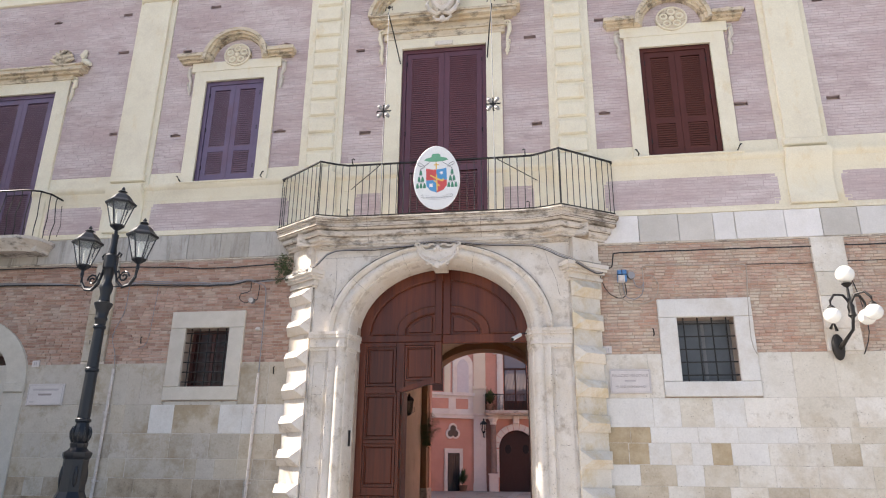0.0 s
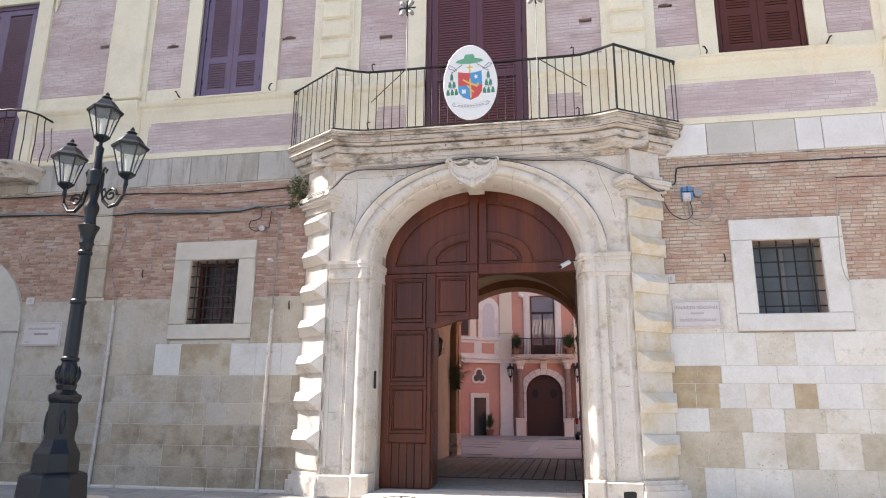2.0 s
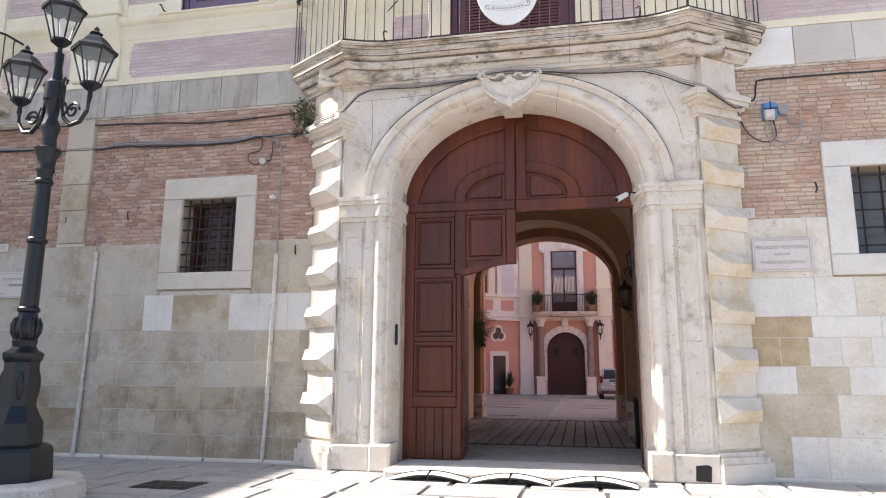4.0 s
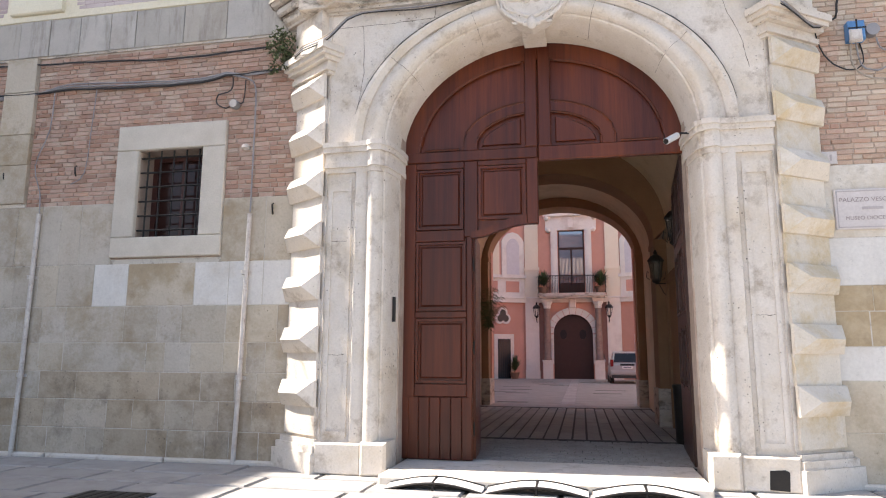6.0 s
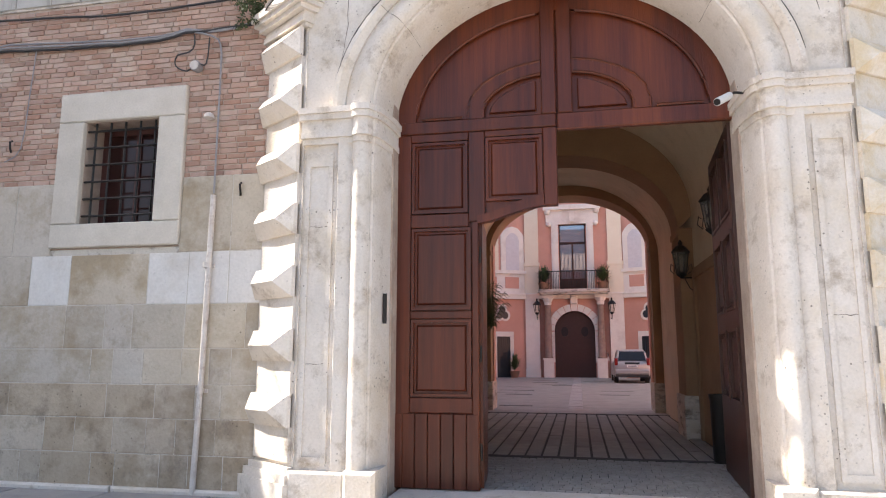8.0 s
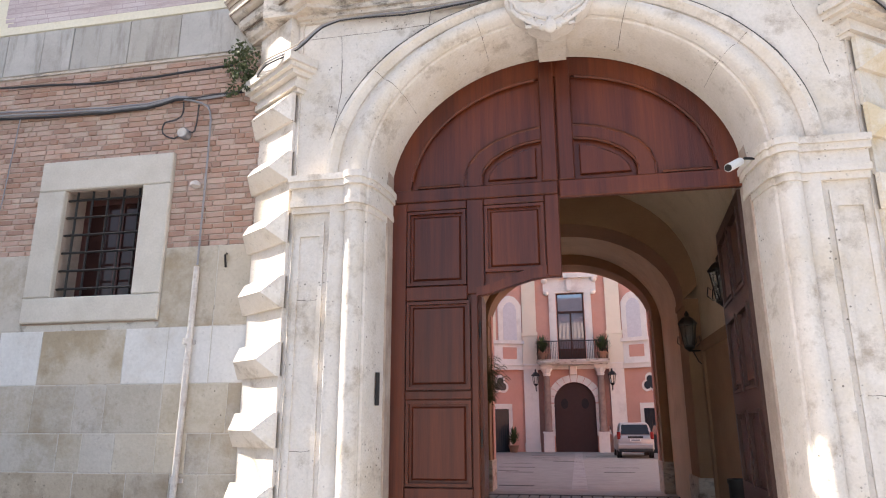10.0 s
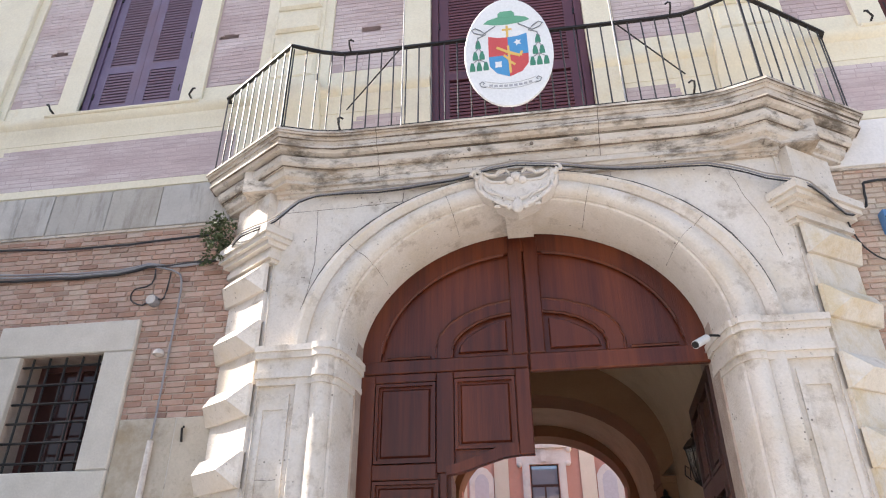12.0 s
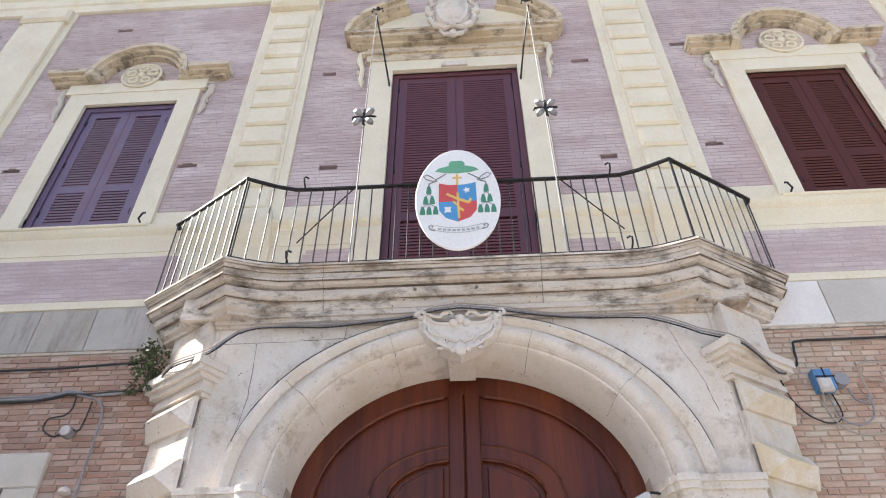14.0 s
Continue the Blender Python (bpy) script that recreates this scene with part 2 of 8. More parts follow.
SLAT_RUSSET = surface("red-brown slat paint", (0.112, 0.036, 0.026), (0.094, 0.030, 0.022), 0.6, 3.0, 70, 0.06, spec=0.25)
WOOD = surface("varnished mahogany door", (0.112, 0.026, 0.012), (0.056, 0.013, 0.008), 0.30, 1.0, 12, 0.25, stretch=(14, 14, 0.5), vary=0.14, spec=0.34, stain=((0.215, 0.052, 0.015), 0.65), stain_scale=0.12, cover=(0.44, 0.66),
               second=((0.024, 0.007, 0.005), 0.35, 2.0, (22, 22, 0.8), (0.54, 0.70)))
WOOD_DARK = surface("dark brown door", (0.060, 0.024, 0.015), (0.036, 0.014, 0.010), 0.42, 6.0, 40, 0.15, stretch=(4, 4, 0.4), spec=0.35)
IRON = surface("black iron", (0.016, 0.015, 0.015), (0.03, 0.025, 0.022), 0.5, 8, 90, 0.2, metal=0.4)
# pale grey paints the sun's brightness onto the flag poles and their petals
SUNLIT_POLE = surface("pole iron lightened for sunlight", (0.36, 0.35, 0.34), (0.27, 0.26, 0.255), 0.45, 8, 90, 0.1, metal=0.3)
BAR = surface("worn iron bar", (0.085, 0.08, 0.078), (0.04, 0.037, 0.036), 0.33, 8, 90, 0.1, metal=0.65)
LAMP_IRON = surface("dark grey cast iron", (0.013, 0.015, 0.021), (0.009, 0.011, 0.015), 0.38, 6, 80, 0.15, metal=0.2)
PAVING = surface("pale paving stone", (0.40, 0.38, 0.36), (0.32, 0.30, 0.285), 0.75, 3, 50, 0.3, vary=0.07, stain=((0.22, 0.21, 0.2), 0.6), stain_scale=1.5)
PLASTER = surface("ochre passage plaster", (0.74, 0.62, 0.47), (0.66, 0.54, 0.39), 0.9, 1.5, 40, 0.15, stain=((0.40, 0.3, 0.18), 0.5), stain_scale=1.0)
BAND_STONE = surface("pale window stone", (0.62, 0.565, 0.49), (0.52, 0.47, 0.40), 0.85, 3.0, 45, 0.3, vary=0.05)
GLASS = glass("window glass", (0.04, 0.045, 0.05), 0.06, 1.0)


# ---- mesh building ----
class Geo:
    """Collects vertices and faces for one mesh."""

    def __init__(self):
        self.v, self.f = [], []

    def add(self, vs, fs):
        n = len(self.v)
        self.v.extend(tuple(p) for p in vs)
        self.f.extend(tuple(n + i for i in f) for f in fs)
        return self

    def box(self, x0, x1, y0, y1, z0, z1):
        vs = [(x, y, z) for x in (x0, x1) for y in (y0, y1) for z in (z0, z1)]
        return self.add(vs, [(0, 1, 3, 2), (4, 6, 7, 5), (0, 4, 5, 1), (2, 3, 7, 6), (0, 2, 6, 4), (1, 5, 7, 3)])

    def block(self, x0, x1, y0, y1, z0, z1, c=0.01):
        """A box whose front (-y) edges are chamfered."""
        vs = [(x0, y1, z0), (x1, y1, z0), (x1, y1, z1), (x0, y1, z1),
              (x0, y0 + c, z0), (x1, y0 + c, z0), (x1, y0 + c, z1), (x0, y0 + c, z1),
              (x0 + c, y0, z0 + c), (x1 - c, y0, z0 + c), (x1 - c, y0, z1 - c), (x0 + c, y0, z1 - c)]
        fs = [(8, 9, 10, 11), (3, 2, 1, 0)]
        for a, b in ((0, 4), (4, 8)):
            fs += [(a + i, a + (i + 1) % 4, b + (i + 1) % 4, b + i) for i in range(4)]
        return self.add(vs, fs)

    def prism(self, poly, y0, y1, c=0.0):
        """An outline in x, z pushed from y0 (front) to y1; c chamfers nothing but keeps the front inset."""
        n = len(poly)
        cx, cz = sum(p[0] for p in poly) / n, sum(p[1] for p in poly) / n
        vs = [(x, y1, z) for x, z in poly] + [(x, y0 + c, z) for x, z in poly]
        fs = [tuple(range(n - 1, -1, -1))] + [(i, (i + 1) % n, n + (i + 1) % n, n + i) for i in range(n)]
        if c:
            vs += [(cx + (x - cx) * (1 - c / max(0.02, math.hypot(x - cx, z - cz))), y0, cz + (z - cz) * (1 - c / max(0.02, math.hypot(x - cx, z - cz)))) for x, z in poly]
            fs += [(n + i, n + (i + 1) % n, 2 * n + (i + 1) % n, 2 * n + i) for i in range(n)]
            fs += [tuple(range(2 * n, 3 * n))]
        else:
            fs += [tuple(range(n, 2 * n))]
        return self.add(vs, fs)

    def strip(self, a, b, y0, y1):
        """A band between two open outlines in x, z, from y0 to y1."""
        n = len(a)
        for i in range(n - 1):
            q = (a[i], a[i + 1], b[i + 1], b[i])
            vs = [(x, y, z) for y in (y0, y1) for x, z in q]
            fs = [(0, 1, 2, 3), (7, 6, 5, 4), (0, 4, 5, 1), (2, 6, 7, 3)]
            if i == 0:
                fs.append((3, 7, 4, 0))
            if i == n - 2:
                fs.append((1, 5, 6, 2))
            self.add(vs, fs)
        return self

    def sweep(self, path, frames, profile, closed=False, caps=True):
        """Profile points (u, w) carried along path; frames give the two axes at each point."""
        n, k = len(path), len(profile)
        vs = [Vector(p) + Vector(fu) * u + Vector(fw) * w for p, (fu, fw) in zip(path, frames) for u, w in profile]
        fs = []
        for i in range(n if closed else n - 1):
            j = (i + 1) % n
            fs += [(i * k + a, i * k + (a + 1) % k, j * k + (a + 1) % k, j * k + a) for a in range(k)]
        if caps and not closed:
            fs += [tuple(range(k - 1, -1, -1)), tuple((n - 1) * k + a for a in range(k))]
        return self.add(vs, fs)

    def tube(self, path, r, seg=8):
        """A round bar along path; r is one radius or one for each point."""
        path = [Vector(p) for p in path]
        rs = r if isinstance(r, (list, tuple)) else [r] * len(path)
        ref = Vector((0, 0, 1))
        vs, fs = [], []
        for i, p in enumerate(path):
            d = (path[min(i + 1, len(path) - 1)] - path[max(i - 1, 0)]).normalized()
            up = ref if abs(d.dot(ref)) < 0.95 else Vector((0, 1, 0))
            u = d.cross(up).normalized()
            w = u.cross(d)
            vs += [p + (u * math.cos(a) + w * math.sin(a)) * rs[i] for a in (2 * math.pi * s / seg for s in range(seg))]
        for i in range(len(path) - 1):
            fs += [(i * seg + s, i * seg + (s + 1) % seg, (i + 1) * seg + (s + 1) % seg, (i + 1) * seg + s) for s in range(seg)]
        fs += [tuple(range(seg - 1, -1, -1)), tuple((len(path) - 1) * seg + s for s in range(seg))]
        return self.add(vs, fs)

    def lathe(self, c, profile, seg=20, turn=0.0):
        """A turned form about the upright axis through c; profile holds (radius, height)."""
        k = len(profile)
        vs = [(c[0] + r * math.cos(a), c[1] + r * math.sin(a), c[2] + h) for a in (turn + 2 * math.pi * s / seg for s in range(seg)) for r, h in profile]
        fs = [(s * k + i, ((s + 1) % seg) * k + i, ((s + 1) % seg) * k + i + 1, s * k + i + 1) for s in range(seg) for i in range(k - 1)]
        fs += [tuple(s * k for s in range(seg - 1, -1, -1)), tuple(s * k + k - 1 for s in range(seg))]
        return self.add(vs, fs)

    def ball(self, c, r, seg=12, squash=(1, 1, 1)):
        prof = [(max(1e-4, math.sin(math.pi * i / 8)), -math.cos(math.pi * i / 8)) for i in range(9)]
        g = Geo().lathe((0, 0, 0), prof, seg)
        return self.add([(c[0] + x * r * squash[0], c[1] + y * r * squash[1], c[2] + z * r * squash[2]) for x, y, z in g.v], g.f)

    def moved(self, m):
        self.v = [tuple(m @ Vector(p)) for p in self.v]
        return self

    def mesh(self, name, material, smooth=None):
        me = bpy.data.meshes.new(name)
        me.from_pydata(self.v, [], self.f)
        bm = bmesh.new()
        bm.from_mesh(me)
        if len(self.v) < 3000:
            bmesh.ops.remove_doubles(bm, verts=bm.verts, dist=0.00002)
        bmesh.ops.recalc_face_normals(bm, faces=bm.faces)
        bm.to_mesh(me)
        bm.free()
        if smooth:
            me.shade_smooth()
            me.set_sharp_from_angle(angle=radians(smooth))
        me.materials.append(material)
        return me


def thing(name, at, label, category, group="", kind=""):
    ob = new(name)
    ob.empty_display_size = 0.1
    ob.location = at
    return tagged(ob, label, category, group, kind)


def part(name, g, material, parent, label="", smooth=35, kind=""):
    """One mesh in world places under a thing (an Empty) or under another part."""
    me = g if isinstance(g, bpy.types.Mesh) else g.mesh(name, material, smooth)
    ob = new(name, me)
    ob.parent = parent
    if parent.type == 'EMPTY':
        ob.matrix_parent_inverse = Matrix.Translation(-Vector(parent.location))
    return tagged(ob, label, kind=kind)


def solo(name, g, material, label, category, group="", kind="", smooth=35):
    return tagged(new(name, g.mesh(name, material, smooth)), label, category, group, kind)


def cut(spans, holes):
    """Takes the holes (a, b) out of the spans (a, b)."""
    for h0, h1 in holes:
        out = []
        for a, b in spans:
            if h1 <= a or h0 >= b:
                out.append((a, b))
            else:
                if h0 > a:
                    out.append((a, h0))
                if h1 < b:
                    out.append((h1, b))
        spans = out
    return spans


def arc(cx, cz, a, b, t0, t1, n):
    return [(cx + a * math.cos(radians(t0 + (t1 - t0) * i / n)), cz + b * math.sin(radians(t0 + (t1 - t0) * i / n))) for i in range(n + 1)]


def lay_bricks(g, z0, z1, spans, y, course=0.062, length=0.25, joint=0.012, proud=0.007, rng=random):
    """Courses of bricks with broken bond in the spans that each height gives; fronts stand unevenly before y."""
    row, z = 0, z0
    while z < z1 - 0.02:
        h = min(course, z1 - z)
        for a, b in spans(z + h / 2):
            x = a - (length * 0.5 if row % 2 else 0) - rng.random() * 0.06
            while x < b:
                l = length * rng.choice((1, 1, 1, 0.5, 0.9, 1.08))
                u, w = max(x, a), min(x + l - joint, b)
                if w - u > 0.03:
                    d = y - proud * (0.2 + rng.random())
                    e = 0.003
                    j0, j1 = rng.uniform(-e, e), rng.uniform(-e, e)
                    zz0, zz1 = z + j0, z + h - joint + j1
                    c = 0.004
                    g.add([(u, y + 0.01, zz0), (w, y + 0.01, zz0), (w, y + 0.01, zz1), (u, y + 0.01, zz1),
                           (u + c, d, zz0 + c), (w - c, d, zz0 + c), (w - c, d, zz1 - c), (u + c, d, zz1 - c)],
                          [(4, 5, 6, 7), (0, 1, 5, 4), (1, 2, 6, 5), (2, 3, 7, 6), (3, 0, 4, 7)])
                x += l
        z += course
        row += 1
    return g

# ---- ground ----
random.seed(7)
WY = 12.74            # the wall's face
CX = -1.95            # the portal's axis
CRACK = surface("grimy hairline joint", (0.24, 0.20, 0.165), (0.15, 0.125, 0.10), 0.9, 6, 60, 0.3)
JOINT = surface("dark paving joint", (0.10, 0.09, 0.08), (0.07, 0.065, 0.06), 0.9, 5, 60, 0.3)
ground = solo("ground", Geo().box(-300, 300, -300, 600, -0.5, -0.03), PAVING, "pale worn stone paving of the square", "ground", kind="structure")

# ---- the palace wall ----
L_WIN, R_WIN = (-7.28, -6.33, 2.83, 4.02), (2.49, 3.50, 2.85, 4.03)
UP_L, UP_R, UP_C, UP_F = (-7.60, -6.16, 7.31, 9.92), (2.28, 3.73, 7.33, 9.93), (-2.90, -1.00, 6.03, 10.36), (-13.30, -11.50, 6.0, 9.95)
SIDE_DOOR = (-13.60, -11.15, 0.0, 3.55)
GATE = (-3.62, -0.28, 0.0, 5.25)


def wall_with_holes(g, x0, x1, y0, y1, z0, z1, holes):
    xs = sorted({x0, x1, *[h[0] for h in holes], *[h[1] for h in holes]})
    xs = [x for x in xs if x0 <= x <= x1]
    for a, b in zip(xs, xs[1:]):
        for c, d in cut([(z0, z1)], [(h[2], h[3]) for h in holes if h[0] < b - 1e-6 and h[1] > a + 1e-6]):
            g.box(a, b, y0, y1, c, d)
    return g


# putlog holes left open in the upper brick
PUTLOG = [(-11.91, 12.02), (-9.97, 12.06), (-9.90, 10.95), (-9.79, 8.70), (-8.20, 8.56), (-7.61, 12.05), (-8.23, 10.82), (-5.72, 10.80), (-5.66, 8.50),
          (-3.90, 10.45), (-3.69, 8.32), (0.0, 10.45), (0.05, 8.28), (1.48, 8.43), (4.20, 8.44), (4.46, 10.70), (5.95, 8.45), (1.55, 10.75), (6.0, 10.8)]
PUT = [(x - 0.10 - 0.03 * (i % 3), x + 0.12 - 0.02 * (i % 2), z - 0.04, z + 0.045) for i, (x, z) in enumerate(PUTLOG)]
holes = [L_WIN, R_WIN, UP_L, UP_R, UP_C, UP_F, SIDE_DOOR, GATE, *PUT]
wall_low = solo("wall_front_lower", wall_with_holes(Geo(), -24, 16, WY + 0.012, WY + 0.62, -0.05, 6.08, holes), MORTAR, "lower palace wall, mortar behind brick and stone", "wall", kind="structure")
wall_up = solo("wall_front_upper", wall_with_holes(Geo(), -24, 16, WY + 0.012, WY + 0.62, 6.08, 15.5, holes), PINK_JOINT, "upper palace wall washed pink over brick", "wall", kind="structure")
rng = random.Random(4)

# lower brick
STRIPS = [(-9.55, -9.02), (5.02, 5.62)]


def low_spans(z):
    holes = [*STRIPS, (-4.95, 1.05)]
    for w in (L_WIN, R_WIN):
        if w[2] - 0.27 < z < w[3] + 0.36:
            holes.append((w[0] - 0.33, w[1] + 0.33))
    if z < 4.3:
        h = 1.62 * math.sqrt(max(0, 1 - ((z - 2.6) / 1.7) ** 2)) if z > 2.6 else 1.62
        holes.append((-12.38 - h, -12.38 + h))
    return cut([(-24, 16)], holes)


part("brick_courses", lay_bricks(Geo(), 3.31, 5.5, lambda z: [(a, b) for a, b in low_spans(z) if b < 0], WY + 0.005, length=0.215, joint=0.009, proud=0.007, rng=rng), BRICK, wall_low, kind="stuff", smooth=None)
part("brick_courses", lay_bricks(Geo(), 3.36, 5.5, lambda z: [(a, b) for a, b in low_spans(z) if a > 0], WY + 0.005, course=0.060, length=0.20, joint=0.010, proud=0.007, rng=rng), BRICK_PALE, wall_low, kind="stuff", smooth=None)

# upper brick
PIL = [(-9.64, -8.66), (4.76, 5.70), (-5.15, -4.20), (0.32, 1.26), (11.6, 12.6), (-16.6, -15.6)]


def notch(a, b, z, z0, r=0.16):
    """Spans of a field between a and b whose lower corners are cut by small quarter rounds."""
    return [(a + r, b - r)] if z < z0 + r else [(a, b)]


def up_spans(z):
    spans = []
    edges = [-24, -16.6, -15.6, -9.64, -8.66, -5.15, -4.20, 0.32, 1.26, 4.76, 5.70, 11.6, 12.6, 16]
    for a, b in zip(edges[::2], edges[1::2]):
        spans += notch(a, b, z, 7.62)
    holes = []
    for x0, x1, z0, z1 in (UP_L, UP_R, UP_F, (8.3, 9.9, 7.3, 9.9)):
        if z < z1 + 0.3:
            holes.append((x0 - 0.33, x1 + 0.33))
    if z < 10.75:
        holes.append((UP_C[0] - 0.36, UP_C[1] + 0.36))
    for a, b, c, d in PUT:
        if c - 0.03 < z < d:
            holes.append((a, b))
        elif d <= z < d + 0.06:
            holes.append((a + 0.07, b - 0.07))
    return cut(spans, holes)


part("brick_courses", lay_bricks(Geo(), 7.62, 12.64, up_spans, WY + 0.007, course=0.064, length=0.30, joint=0.004, proud=0.0026, rng=rng), PINK, wall_up, kind="stuff", smooth=None)
for a, b, c, d in PUT:
    solo("putlog_hole", Geo().box(a - 0.05, b + 0.05, WY + 0.12, WY + 0.14, c - 0.05, d + 0.05), MORTAR, "rough masonry inside a putlog hole", "wall hole", kind="structure")


def panel_spans(z):
    spans = []
    for a, b in ((-24, -16.8), (-15.4, -13.6), (-11.1, -9.70), (-8.52, -5.3), (-3.85, -3.1), (-0.8, -0.05), (1.35, 4.66), (5.80, 11.4)):
        d = 0.0
        r = 0.13
        if z < 6.22 + r:
            d = r - math.sqrt(max(0, r * r - (6.22 + r - z) ** 2))
        elif z > 6.86 - r:
            d = r - math.sqrt(max(0, r * r - (z - 6.86 + r) ** 2))
        spans.append((a + d, b - d))
    return spans


pb = Geo()
for a, b in ((-24, -16.8), (-15.4, -13.6), (-11.1, -9.70), (-8.52, -5.3), (-3.85, -3.1), (-0.8, -0.05), (1.35, 4.66), (5.80, 11.4)):
    pb.box(a + 0.13, b - 0.13, WY - 0.0048, WY + 0.005, 6.222, 6.858).box(a + 0.01, a + 0.13, WY - 0.0048, WY + 0.005, 6.35, 6.73).box(b - 0.13, b - 0.01, WY - 0.0048, WY + 0.005, 6.35, 6.73)
part("panel_bed", pb, PINK_JOINT, wall_up)
part("brick_panels", lay_bricks(Geo(), 6.22, 6.86, panel_spans, WY - 0.0045, course=0.064, length=0.30, joint=0.004, proud=0.0026, rng=rng), PINK, wall_up, kind="stuff", smooth=None)


# cream stucco: bands, pilasters, sill course, entablature
def cream(name, g, label, material=CREAM):
    return solo(name, g, material, label, "stucco trim", kind="structure")


def moulding(x0, x1, profile, g=None):
    """A straight moulding along x; profile holds (projection, z) from bottom to top."""
    g = g or Geo()
    k = len(profile)
    vs = [(x, WY - p, z) for x in (x0, x1) for p, z in profile] + [(x, WY + 0.012, z) for x in (x0, x1) for z in (profile[-1][1], profile[0][1])]
    a = list(range(k)) + [2 * k, 2 * k + 1]
    b = list(range(k, 2 * k)) + [2 * k + 2, 2 * k + 3]
    fs = [(a[i], a[(i + 1) % (k + 2)], b[(i + 1) % (k + 2)], b[i]) for i in range(k + 2)] + [tuple(a[::-1]), tuple(b)]
    return g.add(vs, fs)


for a, b in ((-24, UP_F[0]), (UP_F[1], UP_C[0]), (UP_C[1], 16)):
    bands = Geo()
    moulding(a, b, [(0.012, 6.09), (0.03, 6.10), (0.03, 6.17), (0.012, 6.18)], bands)
    moulding(a, b, [(0.012, 6.93), (0.02, 7.05), (0.05, 7.10), (0.06, 7.16), (0.11, 7.20), (0.13, 7.24), (0.13, 7.29), (0.03, 7.32)], bands)
    cream("sill_course", bands, "cream stucco sill course along the palace wall")
cream("parapet_band", wall_with_holes(Geo(), -24, 16, WY - 0.003, WY + 0.011, 6.18, 7.6, [UP_F, UP_C, UP_L, UP_R]), "cream stucco band below the upper windows")
ent = Geo()
moulding(-24, 16, [(0.02, 12.64), (0.05, 12.66), (0.05, 12.85), (0.08, 12.88), (0.08, 13.08), (0.14, 13.14), (0.14, 13.2), (0.05, 13.23), (0.05, 14.5), (0.2, 14.6), (0.5, 14.8), (0.55, 15.0), (0.6, 15.05), (0.1, 15.1)], ent)
cream("entablature", ent, "cream stucco entablature over the upper floor")
for x0, x1 in ((-9.64, -8.66), (4.76, 5.70), (11.6, 12.6), (-16.6, -15.6)):
    g = Geo().block(x0, x1, WY - 0.03, WY + 0.011, 7.32, 12.64, 0.006)
    g.block(x0 + 0.12, x1 - 0.12, WY - 0.10, WY - 0.03, 7.55, 12.3, 0.012)
    g.block(x0 + 0.07, x1 - 0.07, WY - 0.13, WY - 0.03, 7.40, 7.55, 0.02)
    g.block(x0 + 0.05, x1 - 0.05, WY - 0.16, WY - 0.03, 12.3, 12.62, 0.05)
    moulding(x0 + 0.05, x1 - 0.05, [(0.05, 6.20), (0.07, 6.22), (0.07, 6.40), (0.04, 6.46), (0.04, 6.86), (0.09, 6.96), (0.17, 7.12), (0.21, 7.24), (0.21, 7.31), (0.05, 7.33)], g)
    cream("pilaster", g, "cream stucco pilaster on a moulded pedestal")
for x0, x1 in ((-5.15, -4.20), (0.32, 1.26)):
    g = Geo().block(x0, x1, WY - 0.03, WY + 0.011, 7.32, 12.64, 0.006)
    g.block(x0 + 0.1, x1 - 0.1, WY - 0.16, WY - 0.03, 7.32, 7.48, 0.02)
    g.block(x0 + 0.05, x1 - 0.05, WY - 0.2, WY - 0.03, 12.28, 12.62, 0.06)
    g.block(x0 + 0.12, x1 - 0.12, WY - 0.05, WY - 0.03, 7.48, 12.28, 0.006)
    moulding(x0 + 0.05, x1 - 0.05, [(0.05, 6.20), (0.07, 6.22), (0.07, 6.40), (0.04, 6.46), (0.04, 6.86), (0.09, 6.96), (0.17, 7.12), (0.21, 7.24), (0.21, 7.31), (0.05, 7.33)], g)
    pil = cream("pilaster", g, "cream stucco pilaster with raised cushion blocks")
    z = 7.52
    while z < 11.9:
        part("cushion_block", Geo().block(x0 + 0.17, x1 - 0.17, WY - 0.105, WY - 0.05, z, z + 0.34, 0.035), CREAM, pil)
        z += 0.42

# stone band of single blocks below the stucco
band = solo("stone_band", Geo().box(-24, 16, WY - 0.01, WY + 0.011, 5.5, 5.53), STONE_DIRTY, "ledge under the stone band", "stone band", kind="structure")
for a, b in cut([(-24, 16)], [(-4.95, 1.05)]):
    x = a
    while x < b - 0.1:
        w = min(rng.choice((0.5, 0.65, 0.75, 0.9, 0.4)), b - x)
        d = rng.uniform(0.02, 0.035)
        part("stone_block", Geo().block(x + 0.004, x + w - 0.004, WY - d, WY + 0.011, 5.53, 6.085, 0.006), BAND if x < 0 else BAND_PALE, band, smooth=None)
        x += w


# ashlar blocks of the base
def ash_spans(z0, z1):
    holes = [(-4.98, 1.08)]
    for w in (L_WIN, R_WIN):
        if w[2] - 0.27 < z1 - 0.02 and w[3] > z0 + 0.02:
            holes.append((w[0] - 0.33, w[1] + 0.33))
    holes.append((-14.0, -10.76))
    return cut([(-24, 16)], holes)


